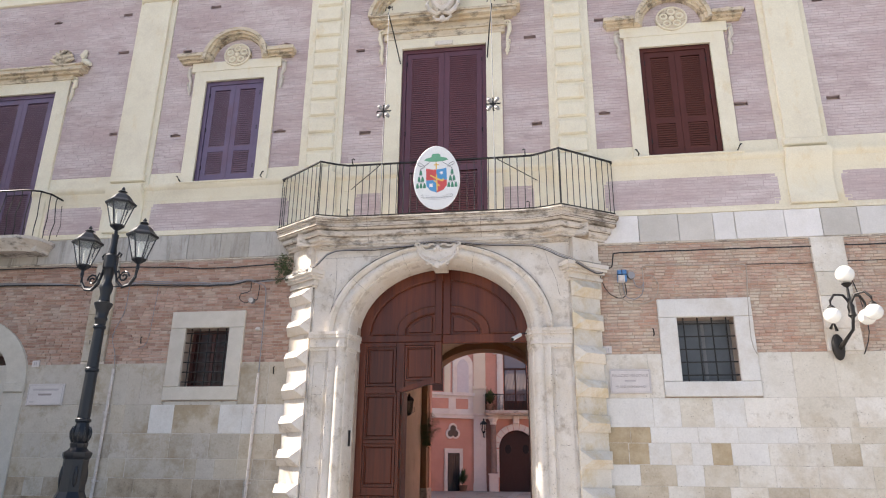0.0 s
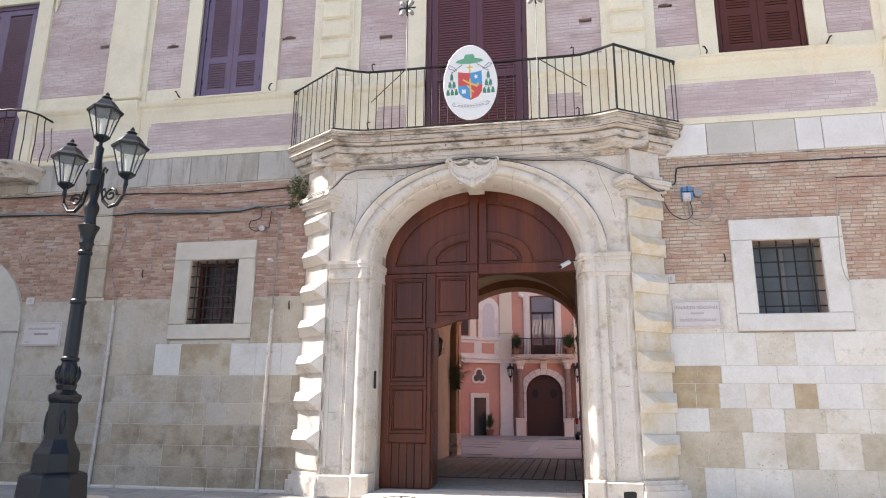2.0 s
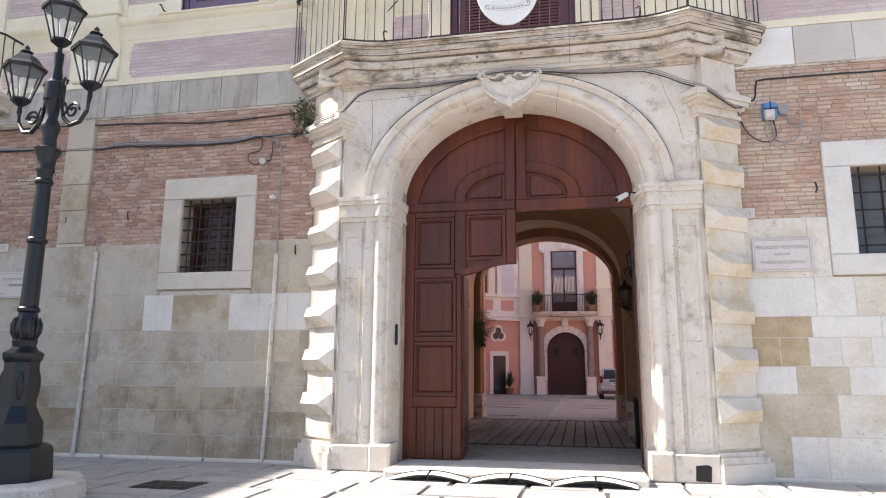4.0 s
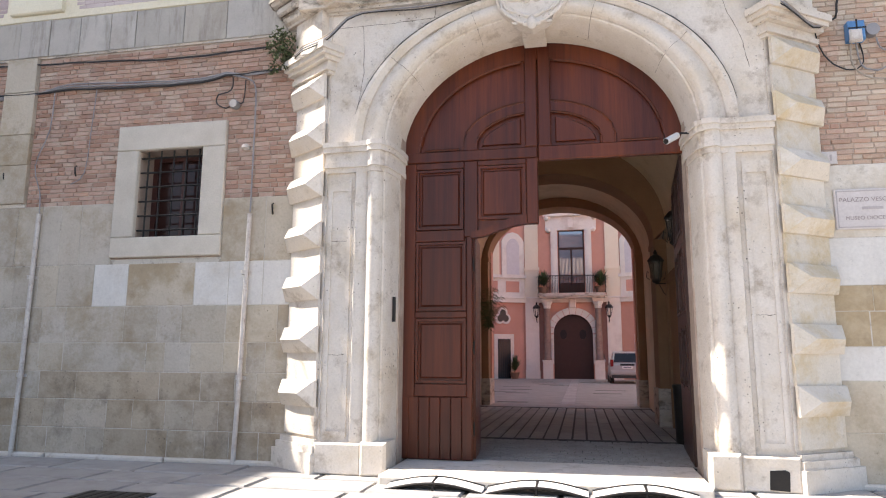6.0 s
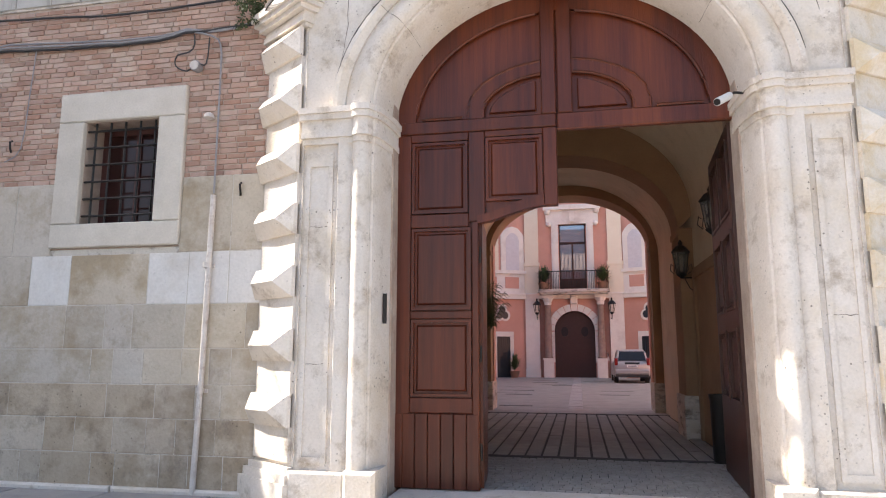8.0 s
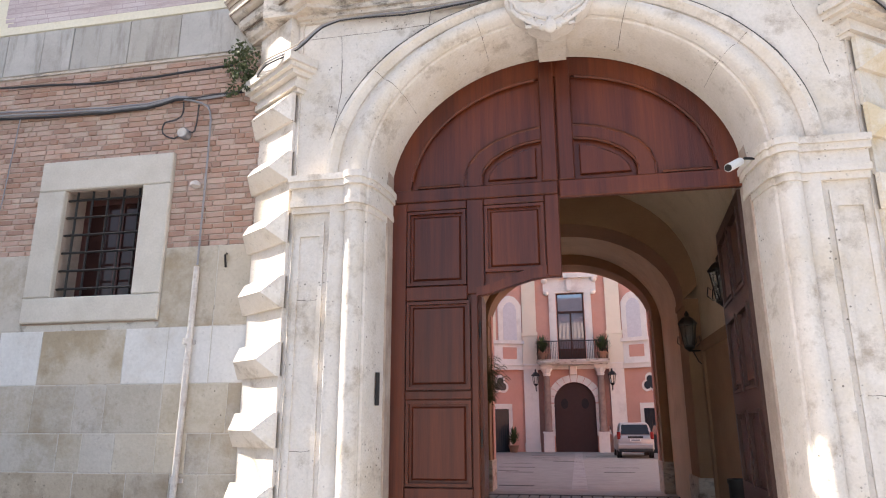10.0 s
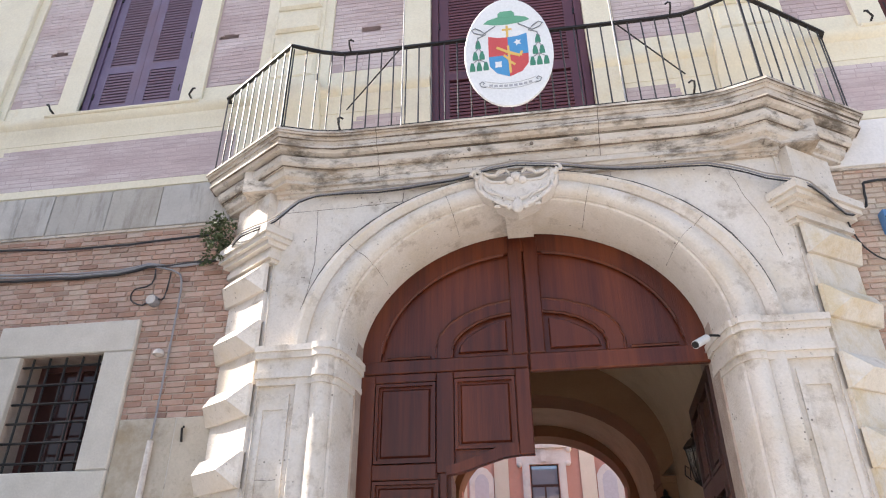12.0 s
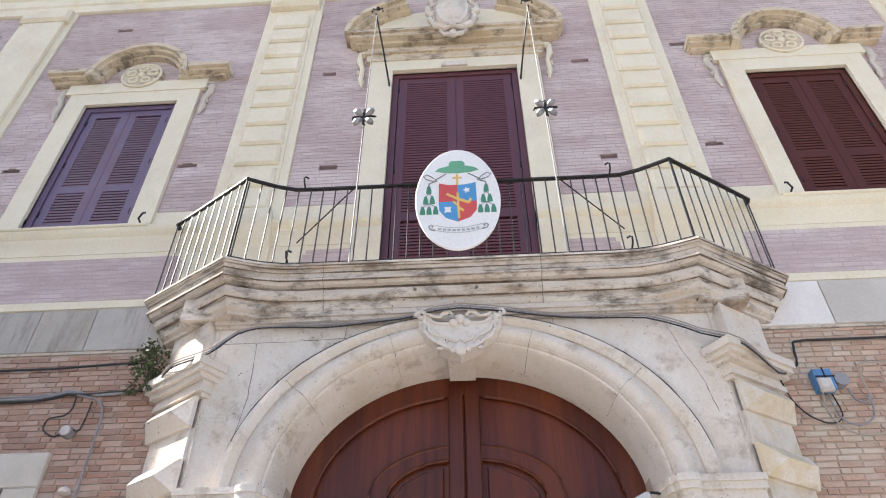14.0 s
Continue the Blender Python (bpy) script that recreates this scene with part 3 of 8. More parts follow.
ashlar = solo("stone_base", Geo().box(-24, -14.0, WY - 0.007, WY + 0.011, 0.0, 3.31).box(-10.76, -4.98, WY - 0.007, WY + 0.011, 0.0, 2.54).box(1.08, 16, WY - 0.007, WY + 0.011, 0.0, 2.54).box(-10.76, -7.62, WY - 0.007, WY + 0.011, 2.54, 3.31).box(-6.0, -4.98, WY - 0.007, WY + 0.011, 2.54, 3.31).box(1.08, 2.15, WY - 0.007, WY + 0.011, 2.54, 3.36).box(3.84, 16, WY - 0.007, WY + 0.011, 2.54, 3.36), ASH_JOINT, "pale limestone ashlar base of the palace", "stone wall", kind="structure")
# courses from the ground up: heights, and where the upright joints of the seen stretch fall
LEFT_COURSES = [-0.05, 0.37, 0.73, 1.08, 1.45, 1.92, 2.48, 3.31]
LEFT_JOINTS = [(-8.33, -7.75, -7.49, -6.88, -6.59, -6.07, -5.75, -5.36), (-8.41, -8.1, -7.48, -7.1, -6.64, -6.25, -5.91, -5.46), (-8.52, -7.96, -6.75, -6.17, -5.71, -5.42),
               (-8.57, -8.2, -6.97, -6.7, -6.34, -5.89, -5.57, -5.32), (-8.58, -8.21, -7.33, -6.84, -6.5, -5.88, -5.6, -5.18), (-8.69, -8.38, -7.83, -7.32, -6.35, -5.87, -5.4), (-8.72, -8.42, -8.1, -7.62, -6.0, -5.4)]
RIGHT_COURSES = [-0.05, 0.54, 1.06, 1.41, 1.78, 2.05, 2.56, 3.36]
RIGHT_JOINTS = [(1.49, 1.91, 2.71, 3.3), (1.56, 2.07, 2.66, 3.09, 3.7), (1.62, 2.23, 2.69, 3.26), (1.45, 1.80, 2.17, 2.52, 2.86, 3.19, 3.8), (1.50, 1.85, 2.66, 3.33), (1.93, 2.40, 2.96, 3.5), (1.9, 4.4)]
# stones that stand out, by side, course and the joint they begin at
FRESH = {("l", 5, -7.83), ("l", 5, -6.35), ("l", 5, -5.87), ("l", 5, -5.4), 
         ("r", 3, 1.80), ("r", 3, 2.52), ("r", 4, 1.85), ("r", 4, 2.66), ("r", 5, 1.08), ("r", 5, 1.93), ("r", 5, 2.96), ("r", 2, 1.08), ("r", 2, 2.23), ("r", 0, 1.49), ("r", 3, 3.19), ("r", 4, 3.33)}
TANNED = {("r", 3, 1.08), ("r", 3, 1.45), ("r", 4, 1.08), ("r", 4, 1.50), ("r", 3, 2.86)}
STAINED = {("r", 2, 1.62), ("r", 1, 1.08), ("r", 1, 1.56), ("r", 1, 2.66), ("l", 4, -5.88), ("l", 4, -5.6), ("l", 3, -5.89), ("r", 0, 1.08)}


def worn_block(x0, x1, z0, z1, d, q):
    """A stone whose corners are a little off square and whose arrises are worn round."""
    e = lambda: q.uniform(-0.006, 0.006)
    base = [(x0 + 0.003, z0 + 0.003), (x1 - 0.003, z0 + 0.003), (x1 - 0.003, z1 - 0.003), (x0 + 0.003, z1 - 0.003)]
    out = [(x + sx * (0.006 + abs(e())), z + sz * (0.006 + abs(e()))) for (x, z), (sx, sz) in zip(base, ((1, 1), (-1, 1), (-1, -1), (1, -1)))]
    vs = [(x, WY + 0.011, z) for x, z in base] + [(x, WY - d + 0.004, z) for x, z in base] + [(x, WY - d, z) for x, z in out]
    fs = [(8, 9, 10, 11)] + [(k + i, k + (i + 1) % 4, k + 4 + (i + 1) % 4, k + 4 + i) for k in (0, 4) for i in range(4)]
    return Geo().add(vs, fs)


for side, courses, joints in (("l", LEFT_COURSES, LEFT_JOINTS), ("r", RIGHT_COURSES, RIGHT_JOINTS)):
    for i, (z0, z1) in enumerate(zip(courses, courses[1:])):
        for a, b in ash_spans(z0, z1):
            if (b < 0) != (side == "l"):
                continue
            xs = [a] + [x for x in joints[i] if a + 0.1 < x < b - 0.1]
            if side == "l" and a < joints[i][0] - 1.3:
                x, lead = joints[i][0], []
                while x - a > 1.3:
                    x -= rng.choice((0.4, 0.55, 0.7, 0.9, 1.15)) * rng.uniform(0.9, 1.1)
                    lead.append(x)
                xs = [a] + lead[::-1] + xs[1:]
            x = xs[-1]
            while b - x > 1.3:
                x += rng.uniform(0.45, 1.05)
                xs.append(x)
            for x0, x1 in zip(xs, xs[1:] + [b]):
                key = (side, i, 1.08 if side == "r" and abs(x0 - 1.08) < 0.02 else x0)
                if key in FRESH:
                    mat = ASHLAR_WHITE
                elif key in TANNED:
                    mat = ASHLAR_TAN
                elif key in STAINED:
                    mat = ASHLAR_MID
                elif side == "l":
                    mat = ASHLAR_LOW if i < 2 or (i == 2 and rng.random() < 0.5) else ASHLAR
                else:
                    mat = ASHLAR_MID if x0 > 3.6 and rng.random() < 0.2 else ASHLAR_PALE
                part("stone_block", worn_block(x0, x1, z0, z1, rng.uniform(0.009, 0.015), rng), mat, ashlar, smooth=None)
# stone strips that carry the pilasters down through the brick
for x0, x1 in STRIPS:
    s = solo("stone_strip", Geo().box(x0, x1, WY - 0.02, WY + 0.011, 3.31, 3.36), STONE, "stone pilaster strip between brick fields", "stone strip", kind="structure")
    z = 3.36
    while z < 5.5:
        h = min(rng.uniform(0.4, 0.65), 5.5 - z)
        if 5.5 - z - h < 0.2:
            h = 5.5 - z
        part("stone_block", Geo().block(x0 + rng.uniform(0, .02), x1 - rng.uniform(0, .02), WY - 0.05 - rng.uniform(0, .01), WY + 0.011, z + 0.003, z + h - 0.003, 0.006), ASHLAR if x0 < 0 else ASHLAR_PALE, s, smooth=None)
        z += h

# ---- the portal ----
FP = 12.32            # its face
SPR = 3.77            # the springing
IN_A, IN_B = 1.69, 1.40   # the opening's half width and rise
# the moulding that frames the opening: (outwards from it, depth behind the face)
RING = [(0.10, 0.62), (0.0, 0.62), (0.0, 0.40), (0.012, 0.34), (0.03, 0.22), (0.055, 0.10), (0.065, 0.075), (0.075, 0.055), (0.095, 0.05), (0.105, 0.015), (0.13, -0.025), (0.17, -0.05), (0.22, -0.05), (0.26, -0.025), (0.285, 0.015), (0.30, 0.015), (0.30, -0.01), (0.33, -0.035), (0.355, -0.065), (0.39, -0.065), (0.40, -0.03), (0.40, 0.03), (0.10, 0.03)]
portal = thing("portal", (CX, FP, 0), "carved limestone gateway with an arch and rusticated canted pilasters", "portal")
# body: two side piers and the spandrels, outline round the arch
n = 40
inner = arc(CX, SPR, IN_A + 0.10, IN_B + 0.10, 180, 0, n)
g = Geo()
top = [(x, 5.58) for x, z in inner]
g.strip(inner, top, FP + 0.02, WY + 0.62)
for s in (-1, 1):
    xa, xb = sorted((CX + s * (IN_A + 0.10), CX + s * 2.47))
    g.box(xa, xb, FP + 0.02, WY + 0.62, 0.0, 5.58)
part("body", g, STONE, portal)


def plan_pt(s, u, o):
    """A place on a canted side: u along it from the front corner, o outwards."""
    p0, d = Vector((CX + s * 2.47, FP)), Vector((s * 0.60, 0.42)).normalized()
    nrm = Vector((s * d.y * s * s, -abs(d.x))) if s > 0 else Vector((-d.y, -abs(d.x)))
    q = p0 + d * u + nrm * o
    return q.x, q.y


CANT = math.hypot(0.60, 0.42)


def canted(g, s, u0, u1, o0, o1, z0, z1):
    ps = [plan_pt(s, u, o) for u, o in ((u0, o0), (u1, o0), (u1, o1), (u0, o1))]
    vs = [(x, y, z) for z in (z0, z1) for x, y in ps]
    return g.add(vs, [(0, 1, 2, 3), (7, 6, 5, 4), (0, 4, 5, 1), (1, 5, 6, 2), (2, 6, 7, 3), (3, 7, 4, 0)])


for s in (-1, 1):
    g = Geo()
    tri = [(CX + s * 2.47, FP), (CX + s * (2.47 + 0.60), FP + 0.42), (CX + s * (2.47 + 0.60), WY + 0.011), (CX + s * 2.47, WY + 0.011)]
    vs = [(x, y, z) for z in (0.0, 5.58) for x, y in tri]
    g.add(vs, [(3, 2, 1, 0), (4, 5, 6, 7), (0, 1, 5, 4), (1, 2, 6, 5), (2, 3, 7, 6), (3, 0, 4, 7)])
    part("pilaster_core", g, STONE, portal)
    # base
    g = Geo()
    canted(g, s, -0.02, CANT + 0.1, -0.1, 0.12, 0.0, 0.22)
    canted(g, s, 0.0, CANT + 0.06, -0.1, 0.09, 0.22, 0.30)
    canted(g, s, 0.02, CANT + 0.03, -0.1, 0.05, 0.30, 0.36)
    part("pilaster_base", g, STONE, portal)
    # cushion blocks with a ridge, between flat ones
    z = 0.40
    for k in range(7):
        h1, h2 = 0.30, 0.315
        g = canted(Geo(), s, 0.05, CANT - 0.03, -0.05, 0.035, z, z + h2)
        part("flat_block", g, RUSTIC if s > 0 else STONE, portal, smooth=None)
        z += h2
        b = [plan_pt(s, u, 0.03) for u in (0.03, CANT)]
        c = [plan_pt(s, u, 0.07) for u in (0.03, CANT)]
        r = [plan_pt(s, u, 0.19) for u in (0.20, CANT - 0.12)]
        vs = [(*b[0], z), (*b[1], z), (*b[1], z + h1), (*b[0], z + h1), (*c[0], z), (*c[1], z), (*c[1], z + h1), (*c[0], z + h1), (*r[0], z + h1 * 0.5), (*r[1], z + h1 * 0.5)]
        fs = [(0, 1, 5, 4), (1, 2, 6, 5), (2, 3, 7, 6), (3, 0, 4, 7), (4, 5, 9, 8), (6, 7, 8, 9), (5, 6, 9), (7, 4, 8), (3, 2, 1, 0)]
        part("diamond_block", Geo().add(vs, fs), RUSTIC if s > 0 else STONE, portal, smooth=None)
        z += h1
    # capital
    for o, u, z0, z1 in ((0.05, 0.02, 4.70, 4.74), (0.09, 0.04, 4.74, 4.80), (0.07, 0.03, 4.80, 4.86), (0.14, 0.07, 4.86, 4.91), (0.19, 0.11, 4.91, 4.96), (0.22, 0.14, 4.96, 5.04), (0.10, 0.05, 5.04, 5.09)):
        part("capital_course", canted(Geo(), s, -u, CANT + u * 0.6, -0.1, o, z0, z1), STONE, portal)
    g = Geo()
    canted(g, s, 0.08, CANT - 0.05, -0.05, 0.10, 5.09, 5.58)
    canted(g, s, 0.05, CANT - 0.02, -0.05, 0.13, 5.09, 5.14)
    part("plinth_block", g, STONE, portal)
    # inner pier: torus moulding at the opening, flat panel, impost, pedestal
    X = lambda a: CX + s * a
    prof = [(IN_A + u, d) for u, d in RING[:15]] + [(IN_A + 0.36, -0.03), (IN_A + 0.41, -0.03), (IN_A + 0.43, 0.015), (IN_A + 0.43, 0.04), (IN_A + 0.10, 0.04)]
    vs = [(X(a), FP + o, z) for z in (0.0, SPR) for a, o in prof]
    k = len(prof)
    g = Geo().add(vs, [(i, (i + 1) % k, k + (i + 1) % k, k + i) for i in range(k)] + [tuple(range(k)), tuple(range(2 * k - 1, k - 1, -1))])
    part("jamb", g, STONE, portal)
    g = Geo()
    xa, xb = sorted((X(IN_A + 0.47), X(2.44)))
    wall_with_holes(g, xa, xb, FP + 0.004, FP + 0.02, 0.4, 3.36, [(xa + 0.045, xb - 0.045, 0.46, 3.22)])
    part("panel_frame", g, STONE, portal)
    g = Geo()
    for o, z0, z1 in ((0.02, 3.44, 3.50), (0.05, 3.50, 3.56), (0.035, 3.56, 3.68), (0.07, 3.68, 3.74), (0.09, 3.74, 3.80)):
        xa, xb = sorted((X(IN_A + 0.26), X(2.47 + o * 0.4)))
        g.box(xa, xb, FP - o, FP + 0.1, z0, z1)
        pr = [(a - (o * 0.6 if 1 <= i < 11 else 0), d - (o if d < 0.25 else 0)) for i, (a, d) in enumerate(prof[:14])]
        vs = [(X(a), FP + d, z) for z in (z0, z1) for a, d in pr]
        kk = len(pr)
        g.add(vs, [(i, (i + 1) % kk, kk + (i + 1) % kk, kk + i) for i in range(kk)] + [tuple(range(kk)), tuple(range(2 * kk - 1, kk - 1, -1))])
    part("impost", g, STONE, portal)
    g = Geo()
    xa, xb = sorted((X(IN_A - 0.03), X(IN_A + 0.27)))
    g.block(xa, xb, FP - 0.10, FP + 0.3, 0.0, 0.36, 0.03)
    xa, xb = sorted((X(IN_A + 0.27), X(2.50)))
    g.block(xa, xb, FP - 0.07, FP + 0.05, 0.0, 0.34, 0.02)
    part("pedestal", g, STONE, portal)
# archivolt: the jamb's profile carried round the arch
path = arc(CX, SPR, 1.0, 1.0, 180, 0, 48)
prof = RING
k = len(prof)
vs = []
for i in range(49):
    th = math.pi * (1 - i / 48)
    c, s_ = math.cos(th), math.sin(th)
    e = Vector((c / IN_A, s_ / IN_B)).normalized()
    for u, d in prof:
        u = u * (1.20 - 0.34 * s_ * s_) if u > 0.27 else u
        vs.append((CX + IN_A * c + e.x * u, FP + d, SPR + IN_B * s_ + e.y * u))
fs = [(i * k + a, i * k + (a + 1) % k, (i + 1) * k + (a + 1) % k, (i + 1) * k + a) for i in range(48) for a in range(k)]
part("archivolt", Geo().add(vs, fs + [tuple(range(k)), tuple(48 * k + a for a in range(k))]), STONE, portal)
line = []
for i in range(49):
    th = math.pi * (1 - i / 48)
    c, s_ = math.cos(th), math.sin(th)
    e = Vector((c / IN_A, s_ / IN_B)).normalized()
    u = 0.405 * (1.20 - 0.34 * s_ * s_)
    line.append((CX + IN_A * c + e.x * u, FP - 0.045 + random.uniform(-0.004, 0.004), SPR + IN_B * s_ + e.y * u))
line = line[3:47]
# dark tube draws both the dirt and the shadow line of this edge
part("grime_line", Geo().tube(line, [(0.004 + 0.008 * random.random()) * min(1, 0.2 + i / 8, 0.2 + (43 - i) / 8) for i in range(44)], 5), JOINT, portal, "black grime and painted shadow line on the edge of the hood moulding")
for pts in (((-4.36, 5.30), (-3.6, 5.31), (-2.75, 5.33)), ((-4.02, 5.30), (-4.0, 4.7), (-4.08, 4.2)), ((-3.1, 5.55), (-3.12, 5.33)), ((-1.0, 5.55), (-1.02, 5.42)), ((0.05, 5.5), (0.16, 5.1), (0.30, 4.75), (0.36, 4.4)), ((-4.38, 2.62), (-4.1, 2.62)), ((0.2, 1.72), (0.48, 1.72)), ((-4.38, 1.3), (-4.1, 1.31))):
    q = random.Random(int(abs(pts[0][0]) * 100))
    way = [(u0 + (u1 - u0) * k / 6 + q.uniform(-0.006, 0.006), v0 + (v1 - v0) * k / 6 + q.uniform(-0.006, 0.006)) for (u0, v0), (u1, v1) in zip(pts, pts[1:]) for k in range(7)]
    part("stone_joint", Geo().tube([(x, FP + 0.0195, z) for x, z in way], [q.uniform(0.0012, 0.0045) for _ in way], 4), CRACK, portal)
# bed moulding under the balcony
g = Geo()
for o, z0, z1 in ((0.02, 5.47, 5.50), (0.05, 5.50, 5.545), (0.08, 5.545, 5.60)):
    g.box(CX - 2.50 - o * 0.5, CX + 2.50 + o * 0.5, FP - o, FP + 0.12, z0, z1)
part("bed_moulding", g, STONE_DIRTY, portal)
# threshold step
solo("threshold_step", Geo().block(CX - 1.62, CX + 1.62, FP - 0.5, 13.1, -0.03, 0.09, 0.02), STONE, "worn white marble threshold step", "step", kind="structure")

# ---- the balcony ----
balcony = thing("balcony", (CX, 12.2, 5.6), "weathered moulded stone balcony with a black iron railing", "balcony")
half = [(3.52, 12.74), (3.50, 12.52), (2.40, 11.82), (2.22, 11.89), (2.05, 11.95), (1.85, 11.99), (1.6, 12.0)]
plan = [(CX - a, y) for a, y in half] + [(CX + a, y) for a, y in half[::-1]]


def plan_frames(pts):
    out = []
    for i, p in enumerate(pts):
        ns = []
        for a, b in ((i - 1, i), (i, i + 1)):
            if a >= 0 and b < len(pts):
                d = Vector(pts[b]) - Vector(pts[a])
                ns.append(Vector((d.y, -d.x)).normalized())
        m = sum(ns, Vector((0, 0))).normalized()
        m = m / max(0.5, m.dot(ns[0]))
        out.append((m.x, m.y))
    return out


pf = plan_frames(plan)
SLAB = 6.05
drops = ((-0.01, 0), (0.015, 0.015), (0.015, 0.04), (0, 0.045), (0, 0.062), (-0.03, 0.066), (-0.035, 0.1), (-0.05, 0.106), (-0.06, 0.16), (-0.042, 0.165), (-0.042, 0.188), (-0.07, 0.194), (-0.09, 0.222), (-0.185, 0.226), (-0.185, 0.25), (-0.14, 0.256), (-0.148, 0.325), (-0.17, 0.35), (-0.215, 0.356), (-0.215, 0.395), (-0.235, 0.44), (-0.29, 0.47), (-0.29, 0.5))
prof = [(-0.5, SLAB)] + [(u, SLAB - d) for u, d in drops] + [(-0.5, SLAB - 0.5)]
g = Geo().sweep([(x, y, 0) for x, y in plan], [((mx, my, 0), (0, 0, 1)) for mx, my in pf], prof)
g.box(CX - 2.9, CX + 2.9, 12.25, WY + 0.011, SLAB - 0.49, SLAB - 0.002)
under = [(x - mx * 0.28, y - my * 0.28) for (x, y), (mx, my) in zip(plan, pf)]
k = len(under)
g.add([(x, y, z) for z in (SLAB - 0.499, SLAB - 0.40) for x, y in under], [tuple(range(k)), tuple(range(2 * k - 1, k - 1, -1))] + [(i, (i + 1) % k, k + (i + 1) % k, k + i) for i in range(k)])
part("slab", g, STONE_DIRTY, balcony, "streaked moulded limestone slab", smooth=None)
rg = random.Random(31)
# the groove lines paint shade under each ledge together with its crust
GROOVE_DARK = surface("dark tone of crust and shade in the mouldings", (0.10, 0.08, 0.06), (0.20, 0.15, 0.11), 0.95, 9, 60, 0.4)
for off, drop in ((0.008, 0.0425), (-0.012, 0.064), (-0.040, 0.103), (-0.048, 0.1625), (-0.055, 0.191), (-0.15, 0.224), (-0.160, 0.253), (-0.19, 0.354), (-0.285, 0.455)):
    way = []
    for (xa, ya), (xb, yb), (ma, na), (mb, nb) in zip(plan, plan[1:], pf, pf[1:]):
        k = max(1, int(math.hypot(xb - xa, yb - ya) / 0.07))
        way += [(xa + ma * off + (xb + mb * off - xa - ma * off) * i / k, ya + na * off + (yb + nb * off - ya - na * off) * i / k, SLAB - drop) for i in range(k)]
    thick = 0.3
    radii = []
    for _ in way:
        thick = min(1.0, max(0.0, thick + rg.uniform(-0.3, 0.3)))
        radii.append(0.001 + 0.010 * thick * thick)
    part("grime_line", Geo().tube(way, radii, 5), GROOVE_DARK, balcony, "dark line of crust and painted shade along a groove of the slab")
for x in (-3.35, -1.1, 0.05):
    part("slab_joint", Geo().tube([(x, 12.0 - u - 0.001, z) for u, z in prof[1:-1]], 0.0035, 4), CRACK, balcony)

for x in (CX - 0.45, CX + 0.18, CX + 0.62):
    part("drip_hole", Geo().tube([(x, 12.17, SLAB - 0.29), (x, 12.128, SLAB - 0.295)], [0.022, 0.017], 8), CRACK, balcony, "small stained drain outlet")

# ---- railing, flag poles and the oval arms of the balcony ----
TOP = 7.20


def along(pts, step):
    """Places every step metres along a plan line, with the way it runs."""
    out, left = [], 0.0
    for a, b in zip(pts, pts[1:]):
        a, b = Vector(a), Vector(b)
        l, d = (b - a).length, (b - a).normalized()
        s = left
        while s < l:
            out.append((a + d * s, d))
            s += step
        left = s - l
    return out


rail_plan = [(x - mx * 0.06, y - my * 0.06) for (x, y), (mx, my) in zip(plan, pf)]
rail_plan = [(rail_plan[0][0], 12.70)] + rail_plan[1:-1] + [(rail_plan[-1][0], 12.70)]


def lift(x):
    """The top rail rises a little to the two corner points."""
    d = min(abs(x - (CX - 2.38)), abs(x - (CX + 2.38)))
    return 0.05 * max(0, 1 - d / 0.5)


flat = Geo().sweep([(x, y, 0) for x, y in rail_plan], [((mx, my, 0), (0, 0, 1)) for mx, my in plan_frames(rail_plan)], [(-0.022, TOP - 0.012), (0.022, TOP - 0.012), (0.022, TOP + 0.012), (-0.022, TOP + 0.012)])
flat.v = [(x, y, z + lift(x)) for x, y, z in flat.v]
part("top_rail", flat, IRON, balcony)
part("bottom_rail", Geo().sweep([(x, y, 0) for x, y in rail_plan], [((mx, my, 0), (0, 0, 1)) for mx, my in plan_frames(rail_plan)], [(-0.018, SLAB + 0.03), (0.018, SLAB + 0.03), (0.018, SLAB + 0.045), (-0.018, SLAB + 0.045)]), IRON, balcony)
bar_mesh = Geo().tube([(0, 0, SLAB - 0.01), (0, 0, TOP)], 0.0085, 8).mesh("bar", BAR, 40)
for p, d in along(rail_plan, 0.142):
    ob = part("bar", bar_mesh, BAR, balcony)
    ob.matrix_basis = pose(p.x, p.y, 0)
